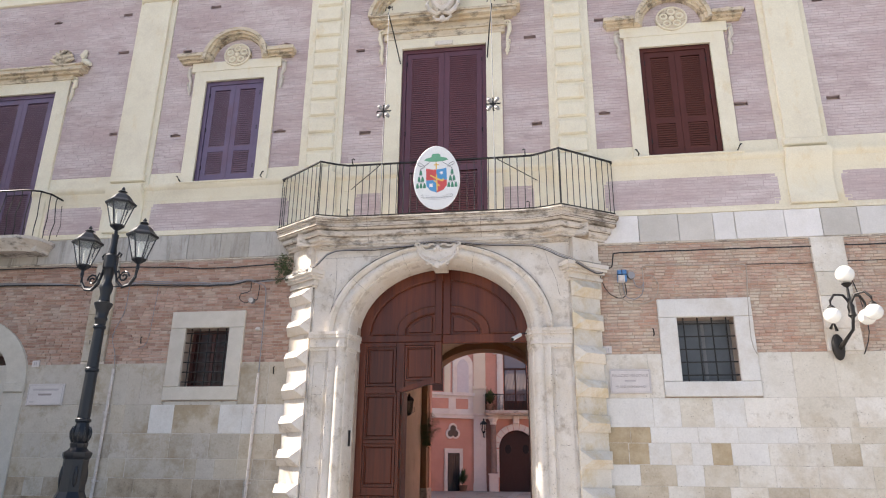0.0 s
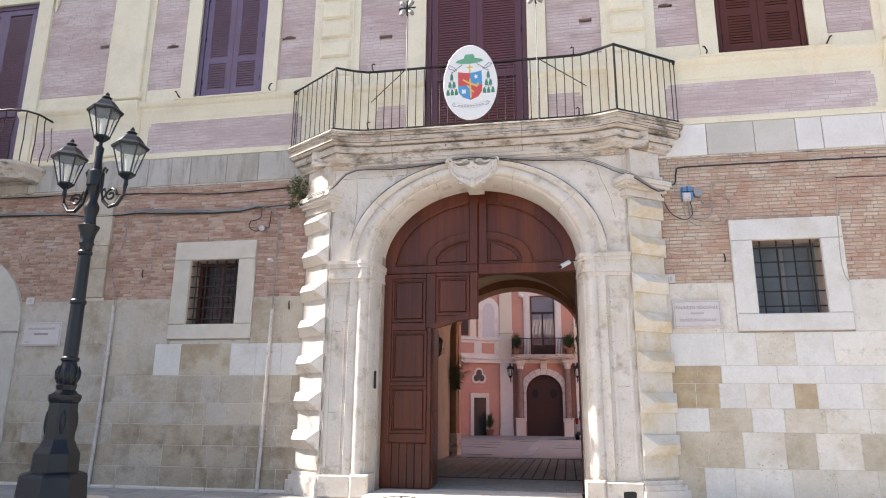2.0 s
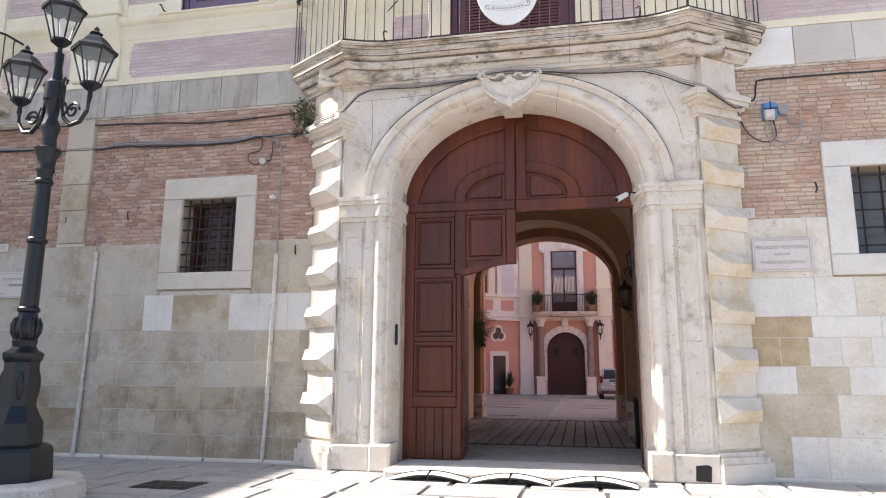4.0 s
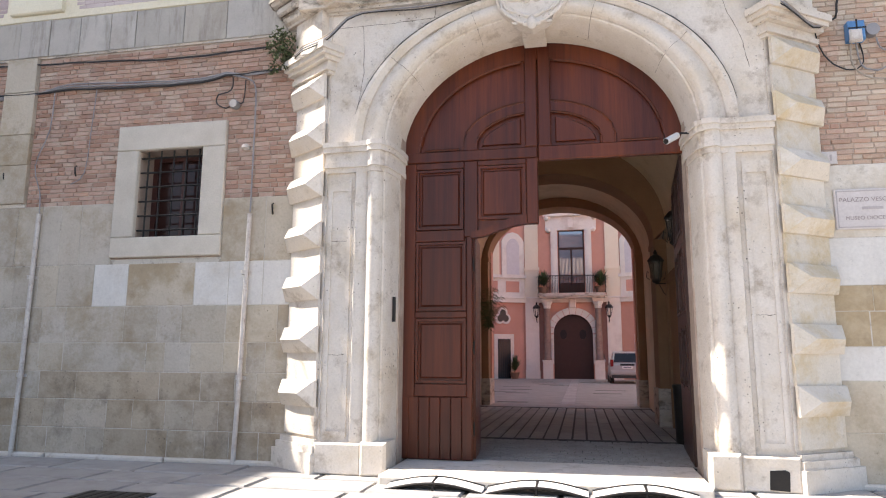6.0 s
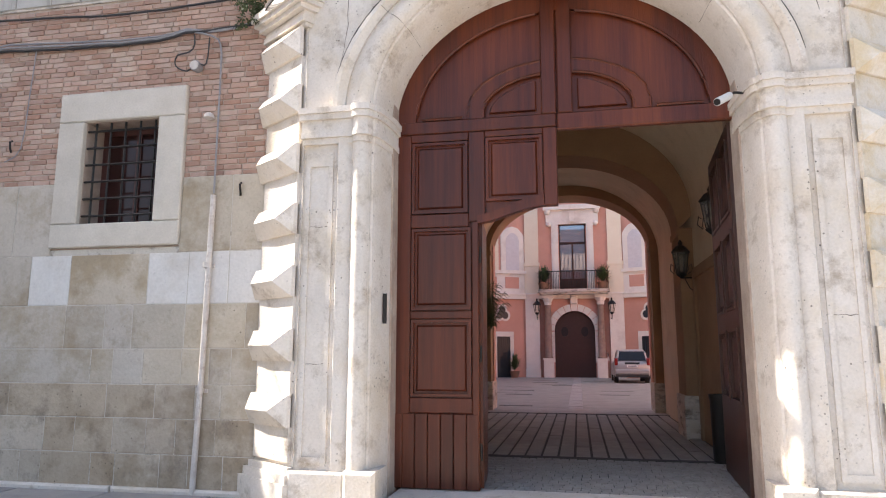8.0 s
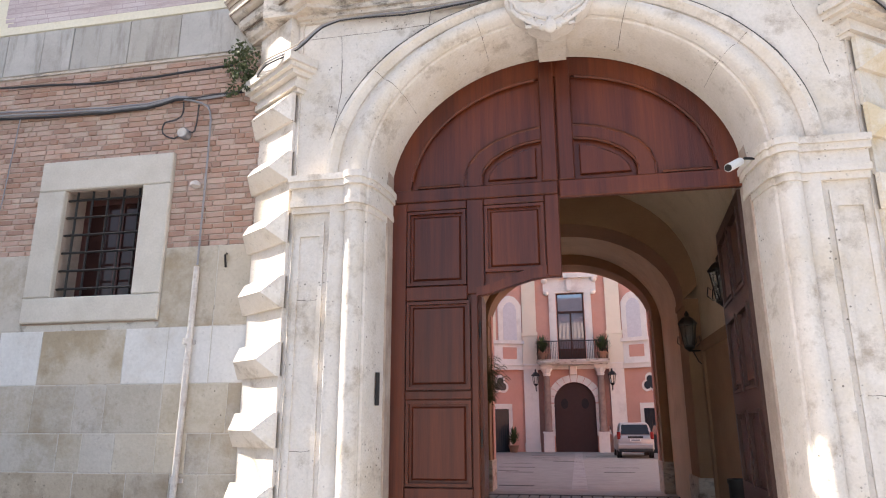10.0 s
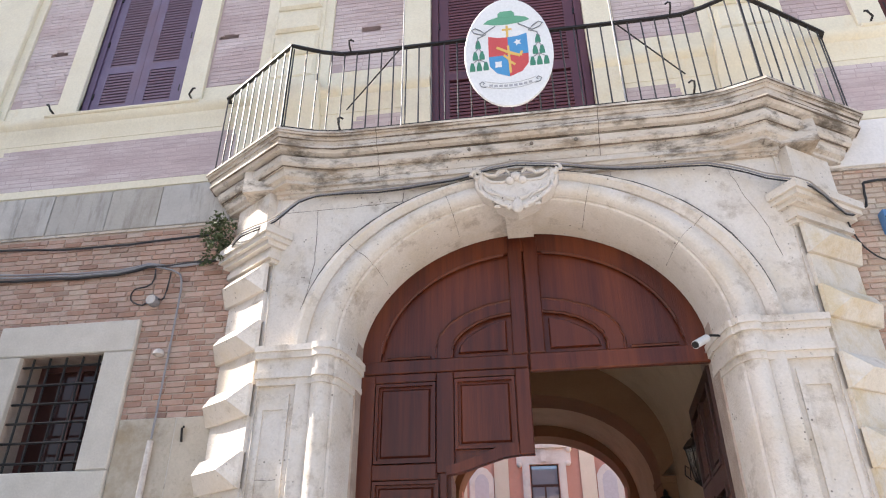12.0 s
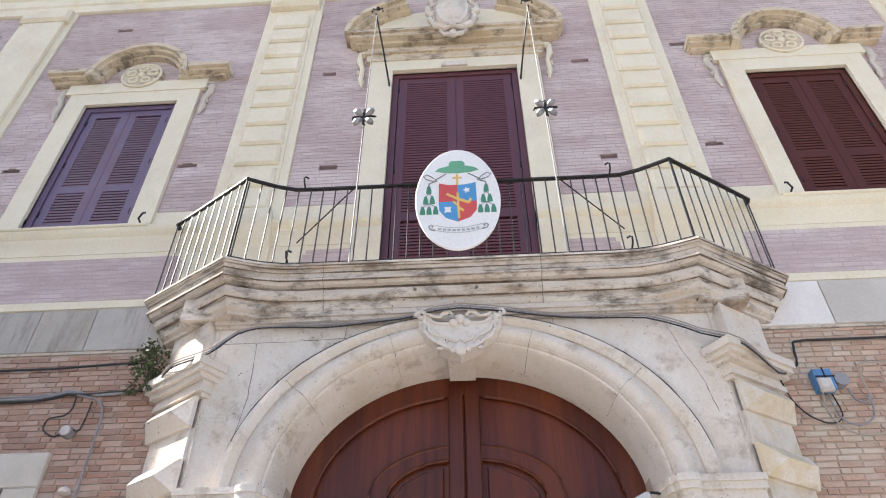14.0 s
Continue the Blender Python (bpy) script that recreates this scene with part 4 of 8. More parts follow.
for s in (-1, 1):
    # corner standards, scroll hooks and stays
    x, y = rail_plan[2] if s < 0 else rail_plan[-3]
    part("corner_post", Geo().tube([(x, y, SLAB), (x, y, TOP + 0.05)], 0.014, 8), IRON, balcony)
    for xx, zz in ((CX + s * 1.75, TOP), (CX + s * 1.8, SLAB + 0.04)):
        part("hook", Geo().tube([(xx, 12.06, zz), (xx, 11.97, zz + 0.03), (xx, 11.94, zz + 0.08), (xx - s * 0.02, 11.95, zz + 0.10), (xx - s * 0.05, 11.97, zz + 0.09)], 0.011, 6), IRON, balcony)
    part("stay", Geo().tube([(CX + s * 1.17, 12.04, TOP - 0.02), (CX + s * 1.97, 12.70, SLAB + 0.90)], 0.009, 6), IRON, balcony)
    # flag pole with a forged flower and a hook on the wall
    px = CX + s * 1.14
    pole = thing("flag_pole", (px, 11.98, SLAB), "slim iron flag pole with a forged flower knot", "flag pole", "flag poles on the balcony")
    top = (px + s * -0.02, 12.0, 10.95)
    part("shaft", Geo().tube([(px, 12.02, SLAB), (px, 12.0, 8.3), top], [0.0085, 0.0085, 0.008], 8), SUNLIT_POLE, pole)
    # forged bow: four round loops of strip with curled ends between them
    zf = 8.36
    for k in range(4):
        a = radians(45 + k * 90)
        ux, uz = math.cos(a), math.sin(a)
        part("petal", Geo().tube([(px + ux * r, 11.98 - dy, zf + uz * r * 1.2) for r, dy in ((0.02, 0.0), (0.06, 0.02), (0.11, 0.03), (0.15, 0.02), (0.165, 0.0))], [0.010, 0.030, 0.044, 0.034, 0.008], 8), SUNLIT_POLE, pole)
        a = radians(k * 90)
        ux, uz = math.cos(a), math.sin(a)
        part("curl", Geo().tube([(px, 11.97, zf), (px + ux * 0.08, 11.95, zf + uz * 0.08), (px + ux * 0.135, 11.96, zf + uz * 0.135), (px + ux * 0.15 - uz * 0.025, 11.98, zf + uz * 0.15 + ux * 0.025)], [0.02, 0.013, 0.016, 0.008], 6), IRON, pole)
    part("knot", Geo().ball((px, 11.98, zf), 0.032), IRON, pole)
    part("finial", Geo().ball((top[0], top[1], 10.98), 0.035).tube([(top[0] - 0.08, 12, 10.9), (top[0] - 0.07, 12, 10.99), (top[0], 12, 10.94), (top[0] + 0.07, 12, 10.99), (top[0] + 0.08, 12, 10.9)], 0.012, 6), IRON, pole)
    part("wall_arm", Geo().tube([(px, 12.0, 10.85), (px - s * 0.08, 12.3, 10.45), (px - s * 0.16, 12.66, 9.98), (px - s * 0.16, 12.73, 9.95)], 0.014, 6), IRON, pole)

WHITE = surface("white enamel board", (0.80, 0.80, 0.80), (0.76, 0.77, 0.78), 0.5, 3, 40, 0.02)
RED, BLUE, GREEN, YEL, DKG, GREY = [plain(n, c, 0.5) for n, c in (("red paint", (0.64, 0.09, 0.09)), ("blue paint", (0.08, 0.31, 0.60)), ("green paint", (0.14, 0.40, 0.25)), ("gold paint", (0.80, 0.52, 0.14)), ("dark green paint", (0.06, 0.25, 0.16)), ("grey paint", (0.22, 0.24, 0.27)))]
BANNER = plain("pale grey outline paint", (0.52, 0.53, 0.55), 0.6)
OX, OY, OZ = CX + 0.02, 11.81, 6.72


def oval(a, b, n=40):
    # a slightly egg-shaped oval, wider below
    return [(OX + a * math.cos(t) * (1 - 0.05 * math.sin(t)), OZ + b * math.sin(t)) for t in (2 * math.pi * i / n for i in range(n))]


arms = thing("coat_of_arms", (OX, OY, OZ), "white oval board painted with a bishop's arms, fixed to the railing", "coat of arms")
arms.rotation_euler = (radians(12), 0, 0)
part("board", Geo().prism(oval(0.46, 0.635), OY, OY + 0.03, 0.008), WHITE, arms, "white oval board")
yf = OY - 0.003
sh = lambda pts: [(OX + x, OZ + z) for x, z in pts]
part("shield_red", Geo().prism(sh([(-0.20, 0.19), (-0.1, 0.165), (0, 0.16), (0, -0.05), (-0.205, -0.05)]), yf, OY).prism(sh([(0, -0.05), (0.205, -0.05), (0.20, -0.16), (0.13, -0.25), (0, -0.30)]), yf, OY), RED, arms, "red quarters")
part("shield_blue", Geo().prism(sh([(0, 0.16), (0.1, 0.165), (0.20, 0.19), (0.205, -0.05), (0, -0.05)]), yf, OY).prism(sh([(-0.205, -0.05), (0, -0.05), (0, -0.30), (-0.13, -0.25), (-0.20, -0.16)]), yf, OY), BLUE, arms, "blue quarters")
part("cross_staff", Geo().prism(sh([(-0.012, 0.30), (0.012, 0.30), (0.012, 0.16), (-0.012, 0.16)]), yf - 0.003, OY).prism(sh([(-0.05, 0.265), (0.05, 0.265), (0.05, 0.245), (-0.05, 0.245)]), yf - 0.002, OY), YEL, arms, "gold staff above the shield")
g = Geo()
for x0_, z0_, x1_, z1_, w_ in ((0.0, 0.06, 0.01, -0.26, 0.012), (-0.12, 0.05, 0.0, -0.02, 0.014), (0.0, -0.02, 0.12, -0.07, 0.016), (0.12, -0.07, 0.14, -0.02, 0.013), (0.0, -0.12, 0.06, -0.17, 0.012), (-0.05, -0.05, 0.0, -0.10, 0.012)):
    dx_, dz_ = z1_ - z0_, x0_ - x1_
    l_ = math.hypot(dx_, dz_)
    dx_, dz_ = dx_ / l_ * w_, dz_ / l_ * w_
    g.prism(sh([(x0_ + dx_, z0_ + dz_), (x1_ + dx_, z1_ + dz_), (x1_ - dx_, z1_ - dz_), (x0_ - dx_, z0_ - dz_)]), yf - 0.003 - 0.0003 * len(g.v) / 8, OY)
part("branch", g, YEL, arms, "golden branching charge over the quarters")
part("star", Geo().prism(sh([(0.10 + 0.042 * (1 if i % 2 else 0.5) * math.cos(i * math.pi / 5), 0.09 + 0.042 * (1 if i % 2 else 0.5) * math.sin(i * math.pi / 5)) for i in range(10)]), yf - 0.003, OY), WHITE, arms)
part("flower", Geo().prism(sh([(-0.11 + 0.05 * (1 if i % 2 else 0.6) * math.cos(i * math.pi / 4), -0.15 + 0.05 * (1 if i % 2 else 0.6) * math.sin(i * math.pi / 4)) for i in range(8)]), yf - 0.003, OY), WHITE, arms)
part("hat_crown", Geo().prism(sh([(-0.09, 0.40), (-0.085, 0.45), (-0.06, 0.475), (0.06, 0.475), (0.085, 0.45), (0.09, 0.40)]), yf - 0.004, OY), GREEN, arms, "green hat crown")
part("hat", Geo().prism(sh([(-0.24, 0.35), (-0.20, 0.385), (-0.10, 0.41), (0.10, 0.41), (0.20, 0.385), (0.24, 0.35), (0.14, 0.325), (0.0, 0.315), (-0.14, 0.325)]), yf - 0.002, OY), GREEN, arms, "green hat")
for s in (-1, 1):
    cord = [(OX + s * x, yf - 0.002, OZ + z) for x, z in ((0.12, 0.31), (0.2, 0.26), (0.26, 0.22), (0.34, 0.25), (0.37, 0.29), (0.33, 0.31), (0.27, 0.27), (0.22, 0.22), (0.30, 0.19), (0.33, 0.13))]
    part("cord", Geo().tube(cord, 0.006, 5), GREY, arms)
    for row, cnt in ((0.06, 1), (-0.07, 2), (-0.20, 3)):
        for i in range(cnt):
            x = s * (0.31 + (i - (cnt - 1) / 2) * 0.07)
            part("tassel_cord", Geo().tube([(OX + s * 0.31, yf - 0.002, OZ + row + 0.135), (OX + x, yf - 0.002, OZ + row + 0.09)], 0.004, 4), GREY, arms)
            part("tassel", Geo().prism(sh([(x - 0.012, row + 0.10), (x + 0.012, row + 0.10), (x + 0.028, row + 0.04), (x + 0.028, row), (x - 0.028, row), (x - 0.028, row + 0.04)]), yf, OY), DKG, arms)
    part("scroll", Geo().tube([(OX + s * x, yf - 0.001, OZ + z) for x, z in ((0.25, -0.40), (0.30, -0.385), (0.315, -0.35), (0.285, -0.33), (0.265, -0.35), (0.28, -0.365))], 0.005, 5), GREY, arms)
    part("banner_edge", Geo().tube([(OX + s * x, yf - 0.001, OZ + z) for x, z in ((0.0, -0.435), (0.1, -0.43), (0.2, -0.41), (0.27, -0.38))], 0.003, 4).tube([(OX + s * x, yf - 0.001, OZ + z) for x, z in ((0.0, -0.375), (0.1, -0.37), (0.2, -0.35), (0.26, -0.33))], 0.003, 4), BANNER, arms)
MOTTO = plain("faded motto grey", (0.42, 0.43, 0.46), 0.6)
for k in range(9):
    x = -0.20 + k * 0.05
    part("motto", Geo().prism(sh([(x - 0.018, -0.415 + 0.5 * x * x), (x + 0.018, -0.415 + 0.5 * x * x), (x + 0.018, -0.392 + 0.5 * x * x), (x - 0.018, -0.392 + 0.5 * x * x)]), yf, OY), MOTTO, arms, "illegible motto as a grey bar")

# ---- keystone cartouche ----
KX = CX
hw = [(0.06, 5.40), (0.18, 5.37), (0.28, 5.40), (0.34, 5.47), (0.40, 5.47), (0.42, 5.39), (0.40, 5.31), (0.36, 5.25), (0.29, 5.20), (0.23, 5.17), (0.21, 5.11), (0.15, 5.07), (0.09, 5.05), (0.0, 5.01)]
cart = [(-a, z) for a, z in hw] + [(a, z) for a, z in hw[-2::-1]]
g = Geo().prism([(KX + x, z) for x, z in cart], FP - 0.13, FP + 0.05, 0.025)
for s in (-1, 1):
    g.tube([(KX + s * (0.385 + (0.062 - 0.005 * i) * math.cos(0.75 * i)), FP - 0.14, 5.45 + (0.062 - 0.005 * i) * math.sin(0.75 * i)) for i in range(11)], 0.024, 7)
    g.tube([(KX + s * x, FP - 0.14, z) for x, z in ((0.06, 5.44), (0.10, 5.49), (0.16, 5.47), (0.20, 5.43), (0.27, 5.44), (0.33, 5.48))], [0.014, 0.024, 0.026, 0.018, 0.022, 0.016], 7)
    g.tube([(KX + s * x, FP - 0.135, z) for x, z in ((0.36, 5.38), (0.31, 5.33), (0.30, 5.27), (0.24, 5.23), (0.17, 5.20), (0.12, 5.14))], [0.018, 0.022, 0.016, 0.02, 0.016, 0.01], 6)
    g.tube([(KX + s * x, FP - 0.135, z) for x, z in ((0.35, 5.44), (0.355, 5.35), (0.34, 5.26), (0.30, 5.20), (0.22, 5.14), (0.15, 5.09), (0.06, 5.06))], 0.024, 8)
    g.tube([(KX + s * x, FP - 0.14, z) for x, z in ((0.17, 5.06), (0.22, 5.07), (0.23, 5.12), (0.18, 5.13), (0.15, 5.09))], 0.018, 6)
g.ball((KX, FP - 0.15, 5.05), 0.06, squash=(1, 0.7, 1.3)).ball((KX - 0.06, FP - 0.13, 5.36), 0.045).ball((KX + 0.06, FP - 0.13, 5.36), 0.045).ball((KX, FP - 0.14, 5.40), 0.05)
for s in (-1, 1):
    g.tube([(KX + s * x, FP - 0.132, z) for x, z in ((0.03, 5.38), (0.14, 5.35), (0.24, 5.36), (0.30, 5.40))], 0.016, 6)
    g.tube([(KX + s * x, FP - 0.132, z) for x, z in ((0.02, 5.14), (0.10, 5.17), (0.18, 5.22), (0.25, 5.29))], [0.026, 0.02, 0.014, 0.006], 6)
    g.ball((KX + s * 0.07, FP - 0.14, 5.05), 0.036).ball((KX + s * 0.16, FP - 0.13, 5.12), 0.03)
part("cartouche", g, STONE, portal, "carved limestone cartouche with scrolls")
part("keystone", Geo().block(KX - 0.135, KX + 0.135, FP - 0.09, FP + 0.5, 5.065, 5.22, 0.02), STONE, portal)
part("keystone_scroll", Geo().tube([(KX + (0.085 - 0.009 * i) * math.cos(0.9 * i), FP - 0.095, 5.115 + (0.045 - 0.005 * i) * math.sin(0.9 * i)) for i in range(9)], 0.010, 6), STONE, portal)

# ---- the wooden gate ----
DY = 12.95
gate = thing("gate_door", (CX, DY, 0.1), "varnished mahogany carriage gate, one leaf swung open inside", "door")


def moulded(x0, x1, z0, z1, y, parent, name="panel"):
    """A sunk panel with a raised field and a moulding round it, seen from the front."""
    g = Geo().block(x0 + 0.05, x1 - 0.05, y + 0.012, y + 0.045, z0 + 0.05, z1 - 0.05, 0.02)
    wall_with_holes(g, x0, x1, y - 0.012, y + 0.04, z0, z1, [(x0 + 0.028, x1 - 0.028, z0 + 0.028, z1 - 0.028)])
    return part(name, g, WOOD, parent)


# transom under the arch
tr = arc(CX, SPR, IN_A + 0.05, IN_B + 0.05, 180, 0, 40)
poly = [(x, z) for x, z in tr]
g = Geo().prism([(CX - IN_A - 0.05, 3.70)] + poly + [(CX + IN_A + 0.05, 3.70)], DY + 0.05, DY + 0.10)
transom = part("transom", g, WOOD, gate)
g = Geo().strip(arc(CX, SPR, IN_A + 0.05, IN_B + 0.05, 180, 0, 40), arc(CX, SPR, IN_A - 0.20, IN_B - 0.20, 180, 0, 40), DY, DY + 0.05)
part("arched_frame", g, WOOD, transom)
part("arched_bead", Geo().tube([(x, DY + 0.01, z) for x, z in arc(CX, SPR + 0.06, IN_A - 0.21, IN_B - 0.27, 175, 98, 24)], 0.018, 6), WOOD, transom)
part("arched_bead", Geo().tube([(x, DY + 0.01, z) for x, z in arc(CX, SPR + 0.06, IN_A - 0.21, IN_B - 0.27, 5, 82, 24)], 0.018, 6), WOOD, transom)
part("rail", Geo().block(CX - IN_A - 0.05, CX - 0.01, DY - 0.005, DY + 0.06, 3.70, 3.84, 0.012), WOOD, transom)
part("rail", Geo().block(CX + 0.0, CX + IN_A + 0.05, DY - 0.005, DY + 0.06, 3.66, 3.84, 0.012), WOOD, transom)
for s in (-1, 1):
    xa, xb = sorted((CX + s * 0.006, CX + s * 0.16))
    part("stile", Geo().block(xa, xb, DY - 0.008, DY + 0.06, 3.84, SPR + IN_B - 0.02, 0.012), WOOD, transom)
    X = lambda a: CX + s * a
    outer = [(X(a), z) for a, z in ((0.16, 4.42), (0.4, 4.38), (0.62, 4.30), (0.78, 4.20), (0.88, 4.08), (0.92, 3.95), (0.92, 3.84))]
    inn = [(X(a), z) for a, z in ((0.16, 4.28), (0.36, 4.25), (0.52, 4.19), (0.65, 4.11), (0.73, 4.02), (0.76, 3.93), (0.76, 3.84))]
    part("curved_rail", Geo().strip(outer, inn, DY + 0.004, DY + 0.055), WOOD, transom)
    part("bead", Geo().tube([(x, DY + 0.01, z) for x, z in outer], 0.016, 6), WOOD, transom)
    part("bead", Geo().tube([(x, DY + 0.01, z) for x, z in inn], 0.016, 6), WOOD, transom)
    # small raised field
    fld = [(X(a), z) for a, z in ((0.21, 3.89), (0.21, 4.21), (0.36, 4.18), (0.50, 4.12), (0.61, 4.05), (0.68, 3.96), (0.70, 3.89))]
    part("panel", Geo().prism(fld, DY + 0.015, DY + 0.05, 0.015), WOOD, transom)
    part("bead", Geo().tube([(X(a), DY + 0.01, z) for a, z in ((0.98, 3.86), (1.42, 3.86))], 0.016, 6), WOOD, transom)

# standing leaf with the wicket cut out of it
leaf = part("leaf", Geo().prism([(-3.68, 0.10), (-2.78, 0.10), (-2.78, 2.72), (-2.64, 2.74), (-2.45, 2.80), (-2.25, 2.86), (-2.10, 2.88), (-1.96, 2.88), (-1.96, 3.695), (-3.68, 3.695)], DY + 0.04, DY + 0.09), WOOD, gate)
for x0, x1, z0, z1 in ((-3.68, -3.48, 0.10, 3.695), (-2.87, -2.70, 2.74, 3.695), (-2.10, -1.96, 2.88, 3.695), (-2.84, -2.77, 0.10, 2.74), (-3.48, -2.87, 3.61, 3.695), (-2.70, -2.10, 3.63, 3.695), (-3.48, -2.87, 2.69, 2.83), (-3.48, -2.84, 1.75, 1.83), (-3.48, -2.84, 0.82, 0.97)):
    part("frame_board", Geo().block(x0 + .001, x1 - .001, DY - 0.006, DY + 0.045, z0 + .001, z1 - .001, 0.008), WOOD, leaf)
g = Geo().strip([(-2.78, 2.72), (-2.64, 2.74), (-2.45, 2.80), (-2.25, 2.86), (-2.10, 2.88)], [(-2.78, 2.80), (-2.64, 2.83), (-2.45, 2.90), (-2.25, 2.97), (-2.10, 2.99)], DY - 0.010, DY + 0.042)
part("curved_rail", g, WOOD, leaf)
moulded(-3.47, -2.88, 2.84, 3.60, DY + 0.01, leaf)
moulded(-2.69, -2.11, 2.95, 3.62, DY + 0.01, leaf)
moulded(-3.47, -2.85, 1.84, 2.68, DY + 0.01, leaf)
moulded(-3.47, -2.85, 0.98, 1.74, DY + 0.01, leaf)
for i in range(7):
    x = -3.68 + i * 0.13
    part("plank", Geo().block(x + 0.002, min(x + 0.128, -2.775), DY - 0.012, DY + 0.04, 0.10, 0.815, 0.008), WOOD, leaf)
# open wicket, hinged on the leaf and swung inside
wicket = part("wicket_door", Geo().box(-0.05, 0.0, 0.0, 0.80, 0.11, 2.78).moved(Matrix.Translation((-2.745, DY + 0.095, 0)) @ Matrix.Rotation(radians(4.5), 4, 'Z')), WOOD, gate, "wicket door swung open inwards")
for z in (0.45, 1.4, 2.4):
    part("hinge", Geo().tube([(-2.765, DY + 0.07, z - 0.08), (-2.765, DY + 0.07, z + 0.08)], 0.014, 8), IRON, wicket)
# open right leaf, its inner face in a darker brown than the mahogany
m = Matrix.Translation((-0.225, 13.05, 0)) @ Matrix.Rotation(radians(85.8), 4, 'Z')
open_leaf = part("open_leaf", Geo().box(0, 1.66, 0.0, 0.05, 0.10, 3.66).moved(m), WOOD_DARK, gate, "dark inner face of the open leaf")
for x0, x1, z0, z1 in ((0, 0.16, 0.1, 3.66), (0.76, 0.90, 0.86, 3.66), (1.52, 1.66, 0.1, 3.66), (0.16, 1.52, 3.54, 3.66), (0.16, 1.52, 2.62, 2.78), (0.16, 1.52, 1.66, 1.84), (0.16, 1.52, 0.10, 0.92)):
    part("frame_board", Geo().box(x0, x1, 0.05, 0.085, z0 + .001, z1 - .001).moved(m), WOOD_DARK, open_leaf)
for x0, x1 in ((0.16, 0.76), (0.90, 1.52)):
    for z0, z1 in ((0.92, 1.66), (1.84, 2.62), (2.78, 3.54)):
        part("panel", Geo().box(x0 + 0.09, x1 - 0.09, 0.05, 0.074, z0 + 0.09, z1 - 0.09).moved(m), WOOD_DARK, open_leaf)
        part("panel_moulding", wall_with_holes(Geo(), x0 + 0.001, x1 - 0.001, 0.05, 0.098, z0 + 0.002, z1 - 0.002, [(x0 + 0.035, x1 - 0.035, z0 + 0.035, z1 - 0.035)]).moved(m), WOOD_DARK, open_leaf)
# iron lock plate on the jamb
tagged(solo("lock_plate", Geo().block(CX - IN_A - 0.015, CX - IN_A + 0.02, 12.56, 12.585, 1.69, 1.98, 0.006), IRON, "narrow black iron lock plate on the jamb", "lock plate"))
cctv = thing("security_camera", (-0.3, 12.55, 3.72), "small white tube security camera on the jamb", "security camera")
part("bracket", Geo().tube([(-0.25, 12.5, 3.74), (-0.36, 12.47, 3.74), (-0.43, 12.425, 3.69)], 0.012, 6), LAMP_IRON, cctv)
part("housing", Geo().tube([(-0.40, 12.46, 3.71), (-0.54, 12.30, 3.60)], 0.036, 12), plain("white camera plastic", (0.75, 0.75, 0.74), 0.4), cctv)
part("lens", Geo().tube([(-0.538, 12.302, 3.602), (-0.545, 12.294, 3.596)], 0.03, 12), IRON, cctv)


# ---- upper windows with shutters ----
def shutters(w, x0, x1, z0, z1, mid, paint=SHUTTER, slat_paint=SLAT):
    """Two closed louvred leaves, each with a tall and a short field of slats."""
    y = WY + 0.05
    xm = (x0 + x1) / 2
    part("frame", wall_with_holes(Geo(), x0 + .001, x1 - .001, y - 0.02, y + 0.06, z0, z1 - .001, [(x0 + 0.09, x1 - 0.09, z0 + 0.02, z1 - 0.09)]), paint, w)
    for a, b in ((x0 + 0.10, xm - 0.003), (xm + 0.003, x1 - 0.10)):
        fields = [(a + 0.12, b - 0.12, z0 + 0.22, mid - 0.06), (a + 0.12, b - 0.12, mid + 0.06, z1 - 0.22)]
        lf = part("shutter_leaf", wall_with_holes(Geo(), a, b, y, y + 0.05, z0 + 0.03, z1 - 0.10, fields), paint, w)
        sec = ((y + 0.004, -0.026), (y + 0.002, 0.004), (y + 0.034, 0.026), (y + 0.040, 0.020), (y + 0.012, -0.026))
        slat = Geo().add([(xx, dy, dz) for xx in (a + 0.121, b - 0.121) for dy, dz in sec], [(i, (i + 1) % 5, 5 + (i + 1) % 5, 5 + i) for i in range(5)] + [(0, 1, 2, 3, 4), (9, 8, 7, 6, 5)]).mesh("slat", slat_paint)
        for f0, f1, g0, g1 in fields:
            z = g0 + 0.028
            while z < g1 - 0.01:
                part("slat", slat, paint, lf).matrix_basis = pose(0, 0, z)
                z += 0.052
        for z in (z0 + 0.35, (z0 + z1) / 2, z1 - 0.4):
            xx = a if a < xm - 0.1 and b < xm else b
            part("hinge", Geo().box(xx - 0.012, xx + 0.012, y - 0.014, y, z, z + 0.10), IRON, lf)
    # added sheet in slat paint closes the view between the slats
    part("backing", Geo().box(x0, x1, WY + 0.102, WY + 0.12, z0, z1), slat_paint, w, "slat-coloured sheet added to close the gaps behind the slats")


